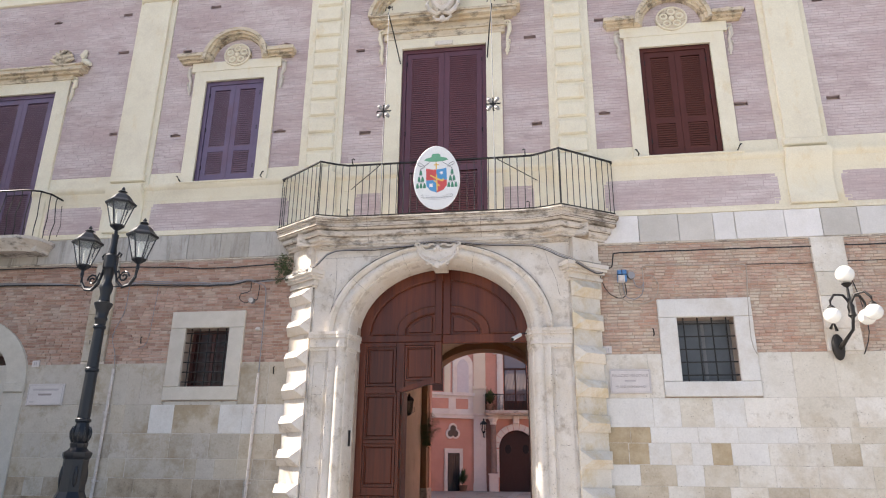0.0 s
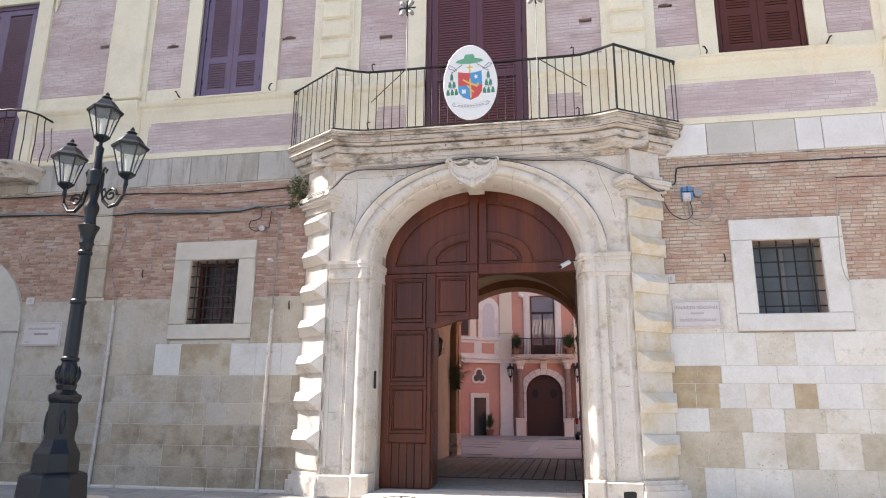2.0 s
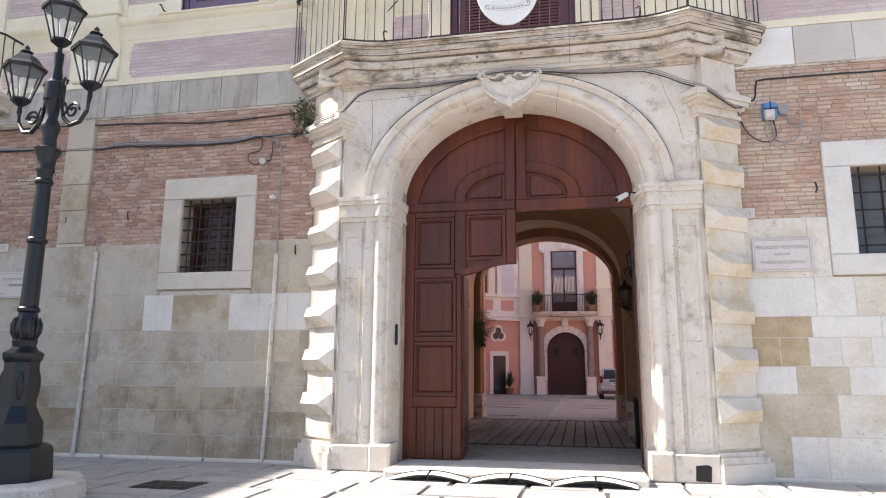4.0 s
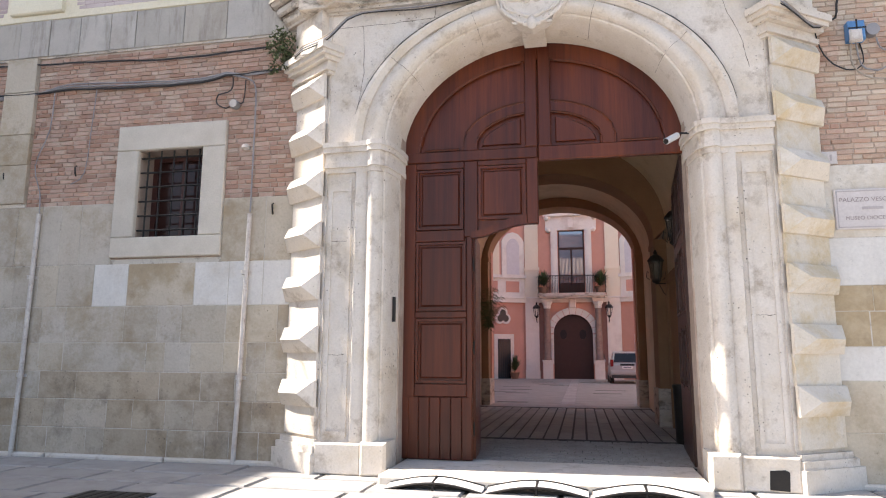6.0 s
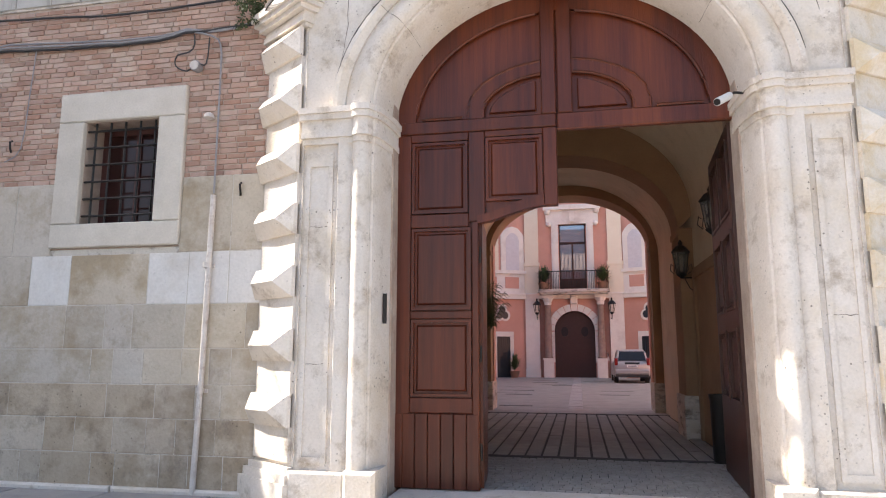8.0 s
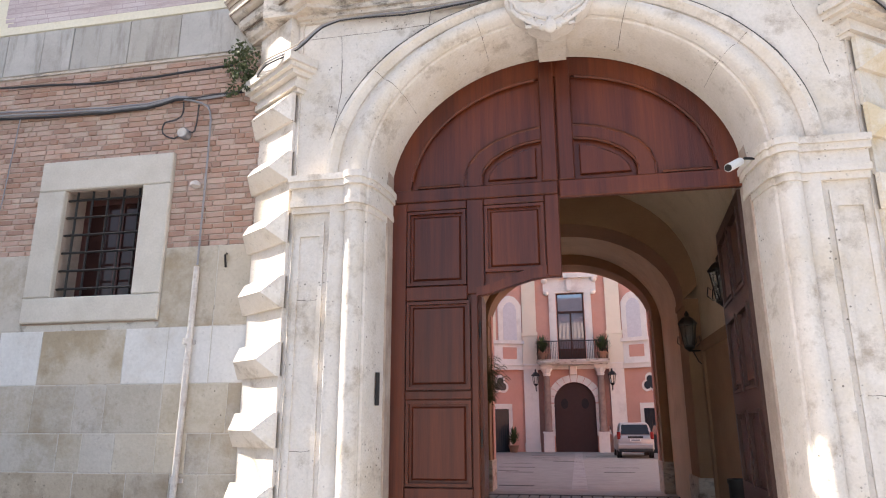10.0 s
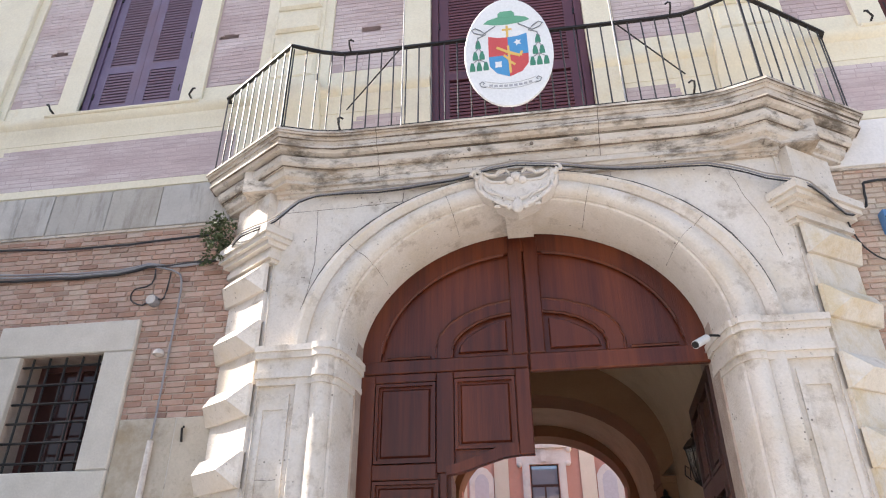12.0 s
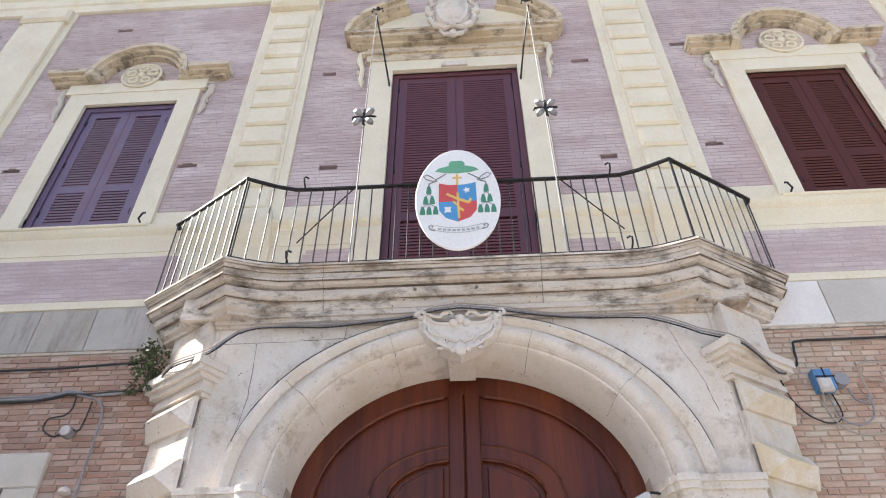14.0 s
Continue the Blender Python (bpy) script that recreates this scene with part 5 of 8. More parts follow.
def volute(g, x, s, z1, z0, y):
    """A carved bracket in low relief: an upper scroll, a slim stem with two leaves, and a lower scroll."""
    h = z1 - z0
    g.tube([(x + s * (0.04 + (0.085 - 0.006 * i) * math.cos(0.6 * i)), y, z1 - 0.12 + (0.085 - 0.006 * i) * math.sin(0.6 * i)) for i in range(13)], 0.027, 6)
    g.tube([(x + s * 0.10, y, z1 - 0.14), (x + s * 0.10, y, z1 - 0.30), (x + s * 0.045, y, z1 - h * 0.52), (x + s * 0.06, y, z0 + 0.18), (x + s * 0.03, y, z0)], [0.045, 0.052, 0.034, 0.042, 0.014], 7)
    for zz in (z1 - h * 0.38, z1 - h * 0.62):
        g.tube([(x + s * 0.05, y, zz), (x + s * 0.10, y - 0.012, zz + 0.01), (x + s * 0.115, y, zz - 0.06)], [0.028, 0.032, 0.010], 6)
    g.tube([(x + s * (0.05 + (0.05 - 0.005 * i) * math.cos(0.8 * i + 2)), y, z0 + 0.12 + (0.05 - 0.005 * i) * math.sin(0.8 * i + 2)) for i in range(9)], 0.022, 6)
    return g


def arched_window(name, rect, label, paint, slat_paint):
    x0, x1, z0, z1 = rect
    xm = (x0 + x1) / 2
    w = thing(name, (xm, WY, z0), label, "window", kind="structure")
    sur = wall_with_holes(Geo(), x0 - 0.30, x1 + 0.30, WY - 0.045, WY + 0.30, z0 - 0.01, z1 + 0.26, [(x0, x1, z0, z1)])
    part("surround", sur, CREAM, w)
    part("sill", Geo().block(x0 - 0.34, x1 + 0.34, WY - 0.16, WY + 0.2, z0 - 0.05, z0 - 0.004, 0.015), CREAM, w)
    # hood: two level arms and an arch between them
    zc = z1 + 0.62
    g = Geo()
    for s in (-1, 1):
        xa, xb = sorted((xm + s * 0.803, xm + s * 1.34))
        for o, a, b in ((0.10, 0.0, 0.05), (0.18, 0.05, 0.10), (0.24, 0.10, 0.18)):
            g.box(xa - (o * 0.4 if s < 0 else 0), xb + (o * 0.4 if s > 0 else 0), WY - o, WY + 0.01, zc - 0.12 + a, zc - 0.12 + b)
    for o, r0, r1 in ((0.10, 0.62, 0.67), (0.18, 0.67, 0.72), (0.24, 0.72, 0.80)):
        g.strip(arc(xm, zc - 0.12, r0, r0, 180, 0, 24), arc(xm, zc - 0.12, r1, r1, 180, 0, 24), WY - o, WY + 0.01)
    part("hood", g, HOOD, w, "stained arched stucco hood")
    part("frieze", Geo().box(xm - 1.1, xm + 1.1, WY - 0.06, WY + 0.01, z1 + 0.26, zc - 0.125), CREAM, w)
    g = Geo().prism(arc(xm, zc + 0.02, 0.33, 0.30, 0, 350, 24), WY - 0.08, WY + 0.005, 0.02)
    part("medallion", g, HOOD, w)
    g = Geo()
    for k in range(5):
        # five petals, each a rim round a hollow
        a = k * 2 * math.pi / 5 + math.pi / 2
        cx_, cz_ = xm + 0.175 * math.cos(a), zc + 0.02 + 0.16 * math.sin(a)
        g.tube([(cx_ + 0.07 * math.cos(b), WY - 0.085, cz_ + 0.062 * math.sin(b)) for b in (2 * math.pi * i / 12 for i in range(13))], 0.022, 6)
    g.ball((xm, WY - 0.085, zc + 0.02), 0.06, squash=(1, 0.7, 1))
    g.tube([(xm + 0.31 * math.cos(b), WY - 0.08, zc + 0.02 + 0.28 * math.sin(b)) for b in (2 * math.pi * i / 28 for i in range(29))], 0.02, 6)
    part("rosette", g, CREAM, w)
    q = random.Random(int(xm * 10) + 90)
    for k in range(7):
        # loose bits of broken render along the hood's top
        s = -1 if k % 2 else 1
        bx_, l = xm + s * q.uniform(0.88, 1.36), q.uniform(0.03, 0.08)
        part("render_chip", Geo().block(bx_ - l, bx_ + l, WY - 0.22, WY - 0.10, zc + 0.055, zc + 0.075 + q.uniform(0.0, 0.03), 0.01), HOOD, w, smooth=None)
    for s in (-1, 1):
        part("bracket", volute(Geo(), xm + s * (x1 - x0 + 0.72) / 2, s, zc - 0.14, zc - 0.95, WY - 0.02), BAND_STONE, w)
        part("shutter_hook", Geo().tube([(xm + s * 0.95, WY - 0.1, z0 - 0.0), (xm + s * 0.95, WY - 0.2, z0 + 0.02), (xm + s * 0.99, WY - 0.21, z0 + 0.10), (xm + s * 1.02, WY - 0.2, z0 + 0.11)], 0.014, 6), IRON, w)
    shutters(w, x0, x1, z0, z1, z0 + 0.85, paint, slat_paint)
    return w


arched_window("window_1", UP_L, "closed louvred shutters, violet with painted sky reflection, under a cream arched hood", SKY_TINT, SLAT_SKY_TINT)
arched_window("window_2", UP_R, "closed red-brown louvred shutters under a cream arched hood", RUSSET, SLAT_RUSSET)
# French window of the balcony
x0, x1, z0, z1 = UP_C
win = thing("window_3", ((x0 + x1) / 2, WY, z0), "tall closed plum shutters in a cream surround with a broken pediment", "window", kind="structure")
part("surround", wall_with_holes(Geo(), x0 - 0.34, x1 + 0.34, WY - 0.06, WY + 0.30, z0, z1 + 0.24, [(x0, x1, z0, z1)]), CREAM, win)
g = Geo()
for o, e, a, b in ((0.08, 0.42, 0.24, 0.40), (0.12, 0.46, 0.40, 0.46), (0.06, 0.42, 0.46, 0.62), (0.14, 0.6, 0.62, 0.68), (0.24, 0.7, 0.68, 0.76), (0.28, 0.76, 0.76, 0.82)):
    g.box(x0 - e, x1 + e, WY - o, WY + 0.01, z1 + a, z1 + b)
part("entablature", g, HOOD, win)
xm = (x0 + x1) / 2
part("keystone_label", Geo().block(xm - 0.2, xm + 0.2, WY - 0.1, WY, z1 + 0.01, z1 + 0.12, 0.01), STONE, win)
g = Geo()
for a0, a1 in ((180, 118), (0, 62)):
    for o, r in ((0.12, 1.50), (0.22, 1.57), (0.30, 1.65)):
        g.strip(arc(xm, z1 + 0.78, r, r * 0.62, a0, a1, 16), arc(xm, z1 + 0.78, r + 0.08, r * 0.62 + 0.08, a0, a1, 16), WY - o, WY + 0.01)
part("pediment", g, HOOD, win, "broken curved pediment, stained on its edges")
part("tympanum", Geo().prism(arc(xm, z1 + 0.80, 1.5, 0.93, 180, 0, 24), WY - 0.03, WY + 0.006), CREAM, win)
sh_ = [(-0.24, 0.92), (-0.30, 0.75), (-0.29, 0.55), (-0.25, 0.36), (-0.15, 0.2), (0, 0.1), (0.15, 0.2), (0.25, 0.36), (0.29, 0.55), (0.30, 0.75), (0.24, 0.92), (0, 1.0)]
g = Geo().prism([(xm + x, z1 + 0.58 + z) for x, z in sh_], WY - 0.34, WY - 0.02, 0.05)
g.ball((xm, WY - 0.30, z1 + 1.18), 0.24, 16, squash=(0.9, 0.45, 1.35))
for s in (-1, 1):
    # rim of broken scrolls round the field
    g.tube([(xm + s * x, WY - 0.33, z1 + 0.58 + z) for x, z in ((0.06, 1.02), (0.20, 1.05), (0.31, 0.98), (0.36, 0.86), (0.30, 0.78), (0.27, 0.84))], [0.04, 0.055, 0.06, 0.055, 0.045, 0.02], 8)
    g.tube([(xm + s * x, WY - 0.33, z1 + 0.58 + z) for x, z in ((0.33, 0.76), (0.40, 0.66), (0.39, 0.52), (0.31, 0.46), (0.29, 0.54))], [0.03, 0.055, 0.06, 0.045, 0.02], 8)
    g.tube([(xm + s * x, WY - 0.32, z1 + 0.58 + z) for x, z in ((0.34, 0.46), (0.36, 0.32), (0.27, 0.18), (0.14, 0.08), (0.05, 0.12), (0.08, 0.19))], [0.025, 0.05, 0.055, 0.05, 0.04, 0.02], 8)
    g.tube([(xm + s * x, WY - 0.31, z1 + 0.58 + z) for x, z in ((0.16, 0.10), (0.20, 0.0), (0.12, -0.06), (0.03, -0.08))], [0.03, 0.04, 0.04, 0.03], 7)
g.ball((xm, WY - 0.30, z1 + 0.54), 0.07, squash=(1, 0.8, 1.3))
g.tube([(xm - 0.14, WY - 0.30, z1 + 1.62), (xm - 0.07, WY - 0.33, z1 + 1.70), (xm, WY - 0.34, z1 + 1.64), (xm + 0.07, WY - 0.33, z1 + 1.70), (xm + 0.14, WY - 0.30, z1 + 1.62)], 0.045, 7)
part("shield", g, STONE, win, "carved stone shield")
for s in (-1, 1):
    part("bracket", volute(Geo(), xm + s * 1.38, s, z1 + 0.60, z1 - 0.35, WY - 0.03), CREAM, win)
shutters(win, x0, x1, z0, z1, z0 + 1.35)
# far French window with its own balcony
x0, x1, z0, z1 = UP_F
xm = (x0 + x1) / 2
win = thing("window_4", (xm, WY, z0), "tall closed shutters, violet with painted sky reflection, in a cream surround with a shell above", "window", kind="structure")
part("surround", wall_with_holes(Geo(), x0 - 0.34, x1 + 0.34, WY - 0.05, WY + 0.30, z0, z1 + 0.30, [(x0, x1, z0, z1)]), CREAM, win)
g = Geo()
for o, e, a, b in ((0.08, 0.4, 0.30, 0.42), (0.16, 0.6, 0.42, 0.48), (0.24, 0.72, 0.48, 0.58), (0.27, 0.76, 0.58, 0.62)):
    g.box(x0 - e, x1 + e, WY - o, WY + 0.01, z1 + a, z1 + b)
part("hood", g, HOOD, win)
g = Geo()
for k in range(9):
    a = radians(20 + k * 17.5)
    g.tube([(xm + 0.9, WY - 0.05, z1 + 0.72), (xm + 0.9 + 0.2 * math.cos(a), WY - 0.1, z1 + 0.75 + 0.25 * math.sin(a)), (xm + 0.9 + 0.33 * math.cos(a), WY - 0.06, z1 + 0.78 + 0.38 * math.sin(a))], [0.03, 0.06, 0.04], 6)
part("shell", g, HOOD, win)
part("scroll", Geo().tube([(xm + 1.5, WY - 0.04, z1 + 1.12), (xm + 1.46, WY - 0.06, z1 + 0.95), (xm + 1.55, WY - 0.08, z1 + 0.76), (xm + 1.72, WY - 0.08, z1 + 0.68)], [0.04, 0.08, 0.1, 0.05], 8), CREAM, win)
part("bracket", volute(Geo(), xm + 1.28, 1, z1 + 0.42, z1 - 0.3, WY - 0.03), CREAM, win)
shutters(win, x0, x1, z0, z1, z0 + 1.35, SKY_TINT, SLAT_SKY_TINT)
side_balcony = thing("side_balcony", (xm, WY, 5.9), "small stone balcony with a bowed black iron railing", "balcony")
rp = [(-10.72, WY), (-10.72, 12.35), (-10.85, 12.15), (-11.1, 12.05), (-13.7, 12.05), (-14.1, 12.35), (-14.1, WY)]
fr = plan_frames(rp[::-1])
part("slab", Geo().sweep([(x, y, 0) for x, y in rp[::-1]], [((a, b, 0), (0, 0, 1)) for a, b in fr], [(-0.3, 6.0), (0.03, 6.0), (0.03, 5.93), (-0.02, 5.9), (-0.06, 5.82), (-0.14, 5.76), (-0.16, 5.70), (-0.3, 5.70)]).box(-14.0, -10.8, 12.3, WY, 5.71, 5.99), STONE_DIRTY, side_balcony)
part("top_rail", Geo().tube([(x, y, 7.05) for x, y in rp], 0.02, 6), IRON, side_balcony)
for p, d in along(rp, 0.2):
    n_ = Vector((d.y, -d.x)) * -1
    o = lambda k: (p.x + n_.x * k, p.y + n_.y * k)
    part("bar", Geo().tube([(*o(0), 6.0), (*o(0.0), 6.2), (*o(0.05), 6.45), (*o(0.0), 6.75), (*o(-0.02), 6.95), (*o(0.0), 7.05)], 0.011, 6), IRON, side_balcony)


# ---- grated ground-floor windows ----
FRAME_W = surface("dark red-brown window frame", (0.085, 0.024, 0.018), (0.06, 0.018, 0.014), 0.5, 4, 60, 0.1)


def grated(name, rect, n_u, n_h, pane, frame_paint, stone):
    x0, x1, z0, z1 = rect
    w = thing(name, ((x0 + x1) / 2, WY, z0), "small square window behind a black iron grate in a pale stone frame", "window", kind="structure")
    for nm, a, b, c, d in (("lintel", x0 - 0.33, x1 + 0.33, z1, z1 + 0.35), ("sill", x0 - 0.33, x1 + 0.33, z0 - 0.27, z0), ("jamb", x0 - 0.33, x0, z0, z1), ("jamb", x1, x1 + 0.33, z0, z1)):
        part(nm, Geo().block(a + .002, b - .002, WY - 0.05, WY + 0.32, c + .002, d - .002, 0.012), stone, w)
    yg = WY + 0.30
    part("window_frame", wall_with_holes(Geo(), x0, x1, yg, yg + 0.05, z0, z1, [(x0 + 0.07, (x0 + x1) / 2 - 0.03, z0 + 0.07, z1 - 0.07), ((x0 + x1) / 2 + 0.03, x1 - 0.07, z0 + 0.07, z1 - 0.07)]), frame_paint, w)
    for a, b in ((x0 + 0.07, (x0 + x1) / 2 - 0.03), ((x0 + x1) / 2 + 0.03, x1 - 0.07)):
        part("pane", Geo().box(a, b, yg + 0.02, yg + 0.028, z0 + 0.07, z1 - 0.07), pane, w)
    for i in range(n_u):
        x = x0 + (x1 - x0) * (i + 0.5) / n_u
        part("grate_bar", Geo().tube([(x, WY + 0.05, z0), (x, WY + 0.05, z1)], 0.013, 6), IRON, w)
    for i in range(n_h):
        z = z0 + (z1 - z0) * (i + 0.5) / n_h
        part("grate_bar", Geo().tube([(x0, WY + 0.035, z), (x1 + 0.0, WY + 0.035, z)], 0.013, 6), IRON, w)


grated("window_5", L_WIN, 5, 6, glass("dark brown glass", (0.035, 0.014, 0.012), 0.08, 1.0), FRAME_W, BAND_STONE)
# right panes carry reflected sky as a grey colour; the frame is greyed alike
grated("window_6", R_WIN, 4, 5, plain("glass greyed for sky reflection", (0.115, 0.12, 0.13), 0.2), plain("grey frame paint matching the panes", (0.16, 0.16, 0.165), 0.5), ASHLAR_WHITE)
# dark sheets added in place of the unlit interior
solo("room_backing", Geo().box(-8, -5.6, WY + 0.63, WY + 0.66, 2.4, 4.4).box(1.6, 4.4, WY + 0.63, WY + 0.66, 2.4, 4.4), WOOD_DARK, "dark brown sheet added for the unlit interior behind the grated windows", "wall", kind="structure")
# arched side doorway
side = thing("door_1", (-12.38, WY, 0), "dark red-brown door in a pale stone arch", "door", kind="structure")
part("door_leaf", Geo().box(-13.6, -11.15, WY + 0.25, WY + 0.3, 0, 3.8), WOOD_DARK, side)
g = Geo()
g.strip(arc(-12.38, 2.95, 1.22, 1.0, 180, 0, 24), arc(-12.38, 2.95, 1.66, 1.42, 180, 0, 24), WY - 0.06, WY + 0.3)
part("arch", g, BAND_STONE, side)
for a, b in ((-14.04, -13.6), (-11.16, -10.72)):
    part("jamb", Geo().block(a, b, WY - 0.06, WY + 0.3, 0, 2.74, 0.02), BAND_STONE, side)
    part("impost", Geo().block(a - 0.02, b + 0.02, WY - 0.09, WY + 0.3, 2.74, 2.95, 0.02), BAND_STONE, side)

# ---- street lamp ----
LX, LY = -6.95, 9.55
CLEAR = glass("lantern glass", (0.8, 0.85, 0.85), 0.05, 0.18)
BULB = surface("milky bulb", (0.75, 0.72, 0.65), (0.7, 0.68, 0.6), 0.4)


def lantern(parent, x, y, z, s=1.0):
    """A six-sided tapering lantern: cage bars, panes, roof with finial, and a cup below."""
    def ring(r, h):
        return [(x + r * s * math.cos(a), y + r * s * math.sin(a), z + h * s) for a in (math.pi / 6 + k * math.pi / 3 for k in range(6))]
    lo, hi = ring(0.12, 0.06), ring(0.25, 0.50)
    body = part("lantern", Geo().lathe((x, y, z), [(0.02 * s, -0.16 * s), (0.035 * s, -0.14 * s), (0.03 * s, -0.05 * s), (0.07 * s, -0.02 * s), (0.13 * s, 0.03 * s), (0.135 * s, 0.06 * s), (0.10 * s, 0.065 * s)], 6, math.pi / 6), LAMP_IRON, parent)
    for k in range(6):
        part("cage_bar", Geo().tube([lo[k], hi[k]], 0.012 * s, 6), LAMP_IRON, body)
        j = (k + 1) % 6
        q = Geo().add([lo[k], lo[j], hi[j], hi[k]], [(0, 1, 2, 3)])
        ob = part("pane", q, CLEAR, body)
        ob.visible_shadow = False
        part("rim", Geo().tube([hi[k], hi[j]], 0.016 * s, 6), LAMP_IRON, body)
    part("roof", Geo().lathe((x, y, z), [(0.28 * s, 0.48 * s), (0.29 * s, 0.52 * s), (0.22 * s, 0.58 * s), (0.16 * s, 0.66 * s), (0.12 * s, 0.70 * s), (0.05 * s, 0.71 * s), (0.06 * s, 0.74 * s), (0.09 * s, 0.76 * s), (0.03 * s, 0.80 * s), (0.035 * s, 0.83 * s), (0.005 * s, 0.87 * s)], 6, math.pi / 6), LAMP_IRON, body, smooth=None)
    part("bulb", Geo().lathe((x, y, z), [(0.03 * s, 0.06 * s), (0.035 * s, 0.2 * s), (0.05 * s, 0.28 * s), (0.04 * s, 0.36 * s), (0.01 * s, 0.39 * s)], 10), BULB, body)
    return body


lamp = thing("street_lamp", (LX, LY, 0.2), "dark cast-iron street lamp with three lanterns on a stone plinth", "street lamp")
part("plinth_foot", Geo().lathe((LX, LY, 0.18), [(0.42, 0.0), (0.42, 0.05), (0.40, 0.30), (0.385, 0.335), (0.30, 0.36)], 8, math.pi / 8), LAMP_IRON, lamp, smooth=None)
part("plinth_step", Geo().lathe((LX, LY, 0.54), [(0.285, 0.0), (0.275, 0.22), (0.26, 0.245), (0.245, 0.27), (0.225, 0.30), (0.20, 0.36), (0.185, 0.39)], 8, math.pi / 8), LAMP_IRON, lamp, smooth=None)
part("pedestal", Geo().lathe((LX, LY, 0.92), [(0.185, 0.0), (0.175, 0.46), (0.195, 0.49), (0.205, 0.53), (0.205, 0.56), (0.15, 0.59), (0.115, 0.63), (0.125, 0.66), (0.13, 0.69), (0.105, 0.72)], 8, math.pi / 8), LAMP_IRON, lamp, smooth=30)
for k in range(4):
    a = k * math.pi / 2 - math.pi / 4
    c, s_ = math.cos(a), math.sin(a)
    part("shield_panel", Geo().ball((LX + 0.16 * c, LY + 0.16 * s_, 1.14), 0.07, squash=(0.5, 0.5, 2.2)), LAMP_IRON, lamp)
part("bulb_base", Geo().lathe((LX, LY, 1.56), [(0.095, 0.06), (0.125, 0.11), (0.135, 0.18), (0.125, 0.25), (0.098, 0.31), (0.09, 0.35), (0.112, 0.37), (0.112, 0.40), (0.09, 0.42)], 20), LAMP_IRON, lamp)
for k in range(10):
    a = k * math.pi / 5
    c, s_ = math.cos(a), math.sin(a)
    part("acanthus_leaf", Geo().tube([(LX + r * c, LY + r * s_, z) for r, z in ((0.10, 1.62), (0.128, 1.70), (0.137, 1.78), (0.118, 1.86))], [0.012, 0.022, 0.02, 0.006], 6), LAMP_IRON, lamp)
part("shaft", Geo().lathe((LX, LY, 1.96), [(0.092, 0.0), (0.086, 0.71), (0.102, 0.73), (0.102, 0.765), (0.084, 0.785), (0.076, 1.39), (0.094, 1.41), (0.094, 1.44), (0.078, 1.46), (0.082, 1.53), (0.096, 1.55), (0.096, 1.57), (0.085, 1.60), (0.10, 1.70), (0.135, 1.78), (0.14, 1.81), (0.085, 1.84), (0.075, 1.95), (0.10, 2.05), (0.10, 2.10), (0.06, 2.18), (0.08, 2.36), (0.11, 2.40), (0.11, 2.60), (0.07, 2.64), (0.05, 2.8), (0.055, 2.98)], 20), LAMP_IRON, lamp)
for s in (-1, 1):
    # scrolled bracket
    P = lambda a, z: (LX + s * a * 0.98, LY - s * a * 0.2, z)
    g = Geo().tube([P(0.08, 4.52), P(0.13, 4.30), P(0.2, 4.12), P(0.32, 4.02), P(0.46, 4.04), P(0.56, 4.16), P(0.58, 4.28)], 0.026, 8)
    part("bracket", g, LAMP_IRON, lamp)
    g = Geo().tube([P(0.33 + (0.11 - 0.012 * i / 2) * math.cos(0.7 * i), 4.19 + (0.10 - 0.012 * i / 2) * math.sin(0.7 * i)) for i in range(14)], 0.016, 6)
    part("scroll", g, LAMP_IRON, lamp)
    part("leaf_scroll", Geo().tube([P(0.14, 4.25), P(0.2, 4.3), P(0.24, 4.22), P(0.2, 4.16)], 0.014, 6), LAMP_IRON, lamp)
    part("scroll", Geo().tube([P(0.08, 4.5), P(0.16, 4.62), P(0.2, 4.58), P(0.17, 4.53)], 0.018, 6), LAMP_IRON, lamp)
    lantern(lamp, LX + s * 0.57, LY - s * 0.116, 4.42, 0.86)
lantern(lamp, LX, LY, 5.06, 0.86)
solo("lamp_plinth", Geo().lathe((LX, LY, -0.03), [(0.76, 0.0), (0.76, 0.18), (0.74, 0.21), (0.45, 0.215)], 8, math.pi / 8), STONE, "octagonal white stone plinth under the street lamp", "plinth", smooth=None)

# ---- the passage ----
PX0, PX1, PY0, PY1, PZ = -4.05, 0.08, WY + 0.62, 22.4, 0.09
pc, pa = (PX0 + PX1) / 2, (PX1 - PX0) / 2
solo("wall_passage_left", Geo().box(PX0 - 0.4, PX0, PY0, PY1 + 0.8, 0, 3.7), PLASTER, "ochre plaster wall of the passage", "wall", kind="structure")
solo("wall_passage_right", Geo().box(PX1, PX1 + 0.4, PY0, PY1 + 0.8, 0, 3.7), PLASTER, "ochre plaster wall of the passage", "wall", kind="structure")
vault = Geo().strip(arc(pc, 3.7, pa, 1.75, 180, 0, 32), arc(pc, 3.7, pa + 0.4, 2.15, 180, 0, 32), PY0, PY1 + 0.8)
solo("ceiling", vault, PLASTER, "ochre plastered barrel vault of the passage", "vault", kind="structure")
solo("wall_inner", wall_with_holes(Geo(), -7, 4, PY0, PY0 + 0.02, 5.3, 6.0, []), PLASTER, "plaster over the gate", "wall", kind="structure")
OCHRE = surface("darker ochre arch plaster", (0.37, 0.225, 0.13), (0.30, 0.175, 0.10), 0.9, 2, 40, 0.15)
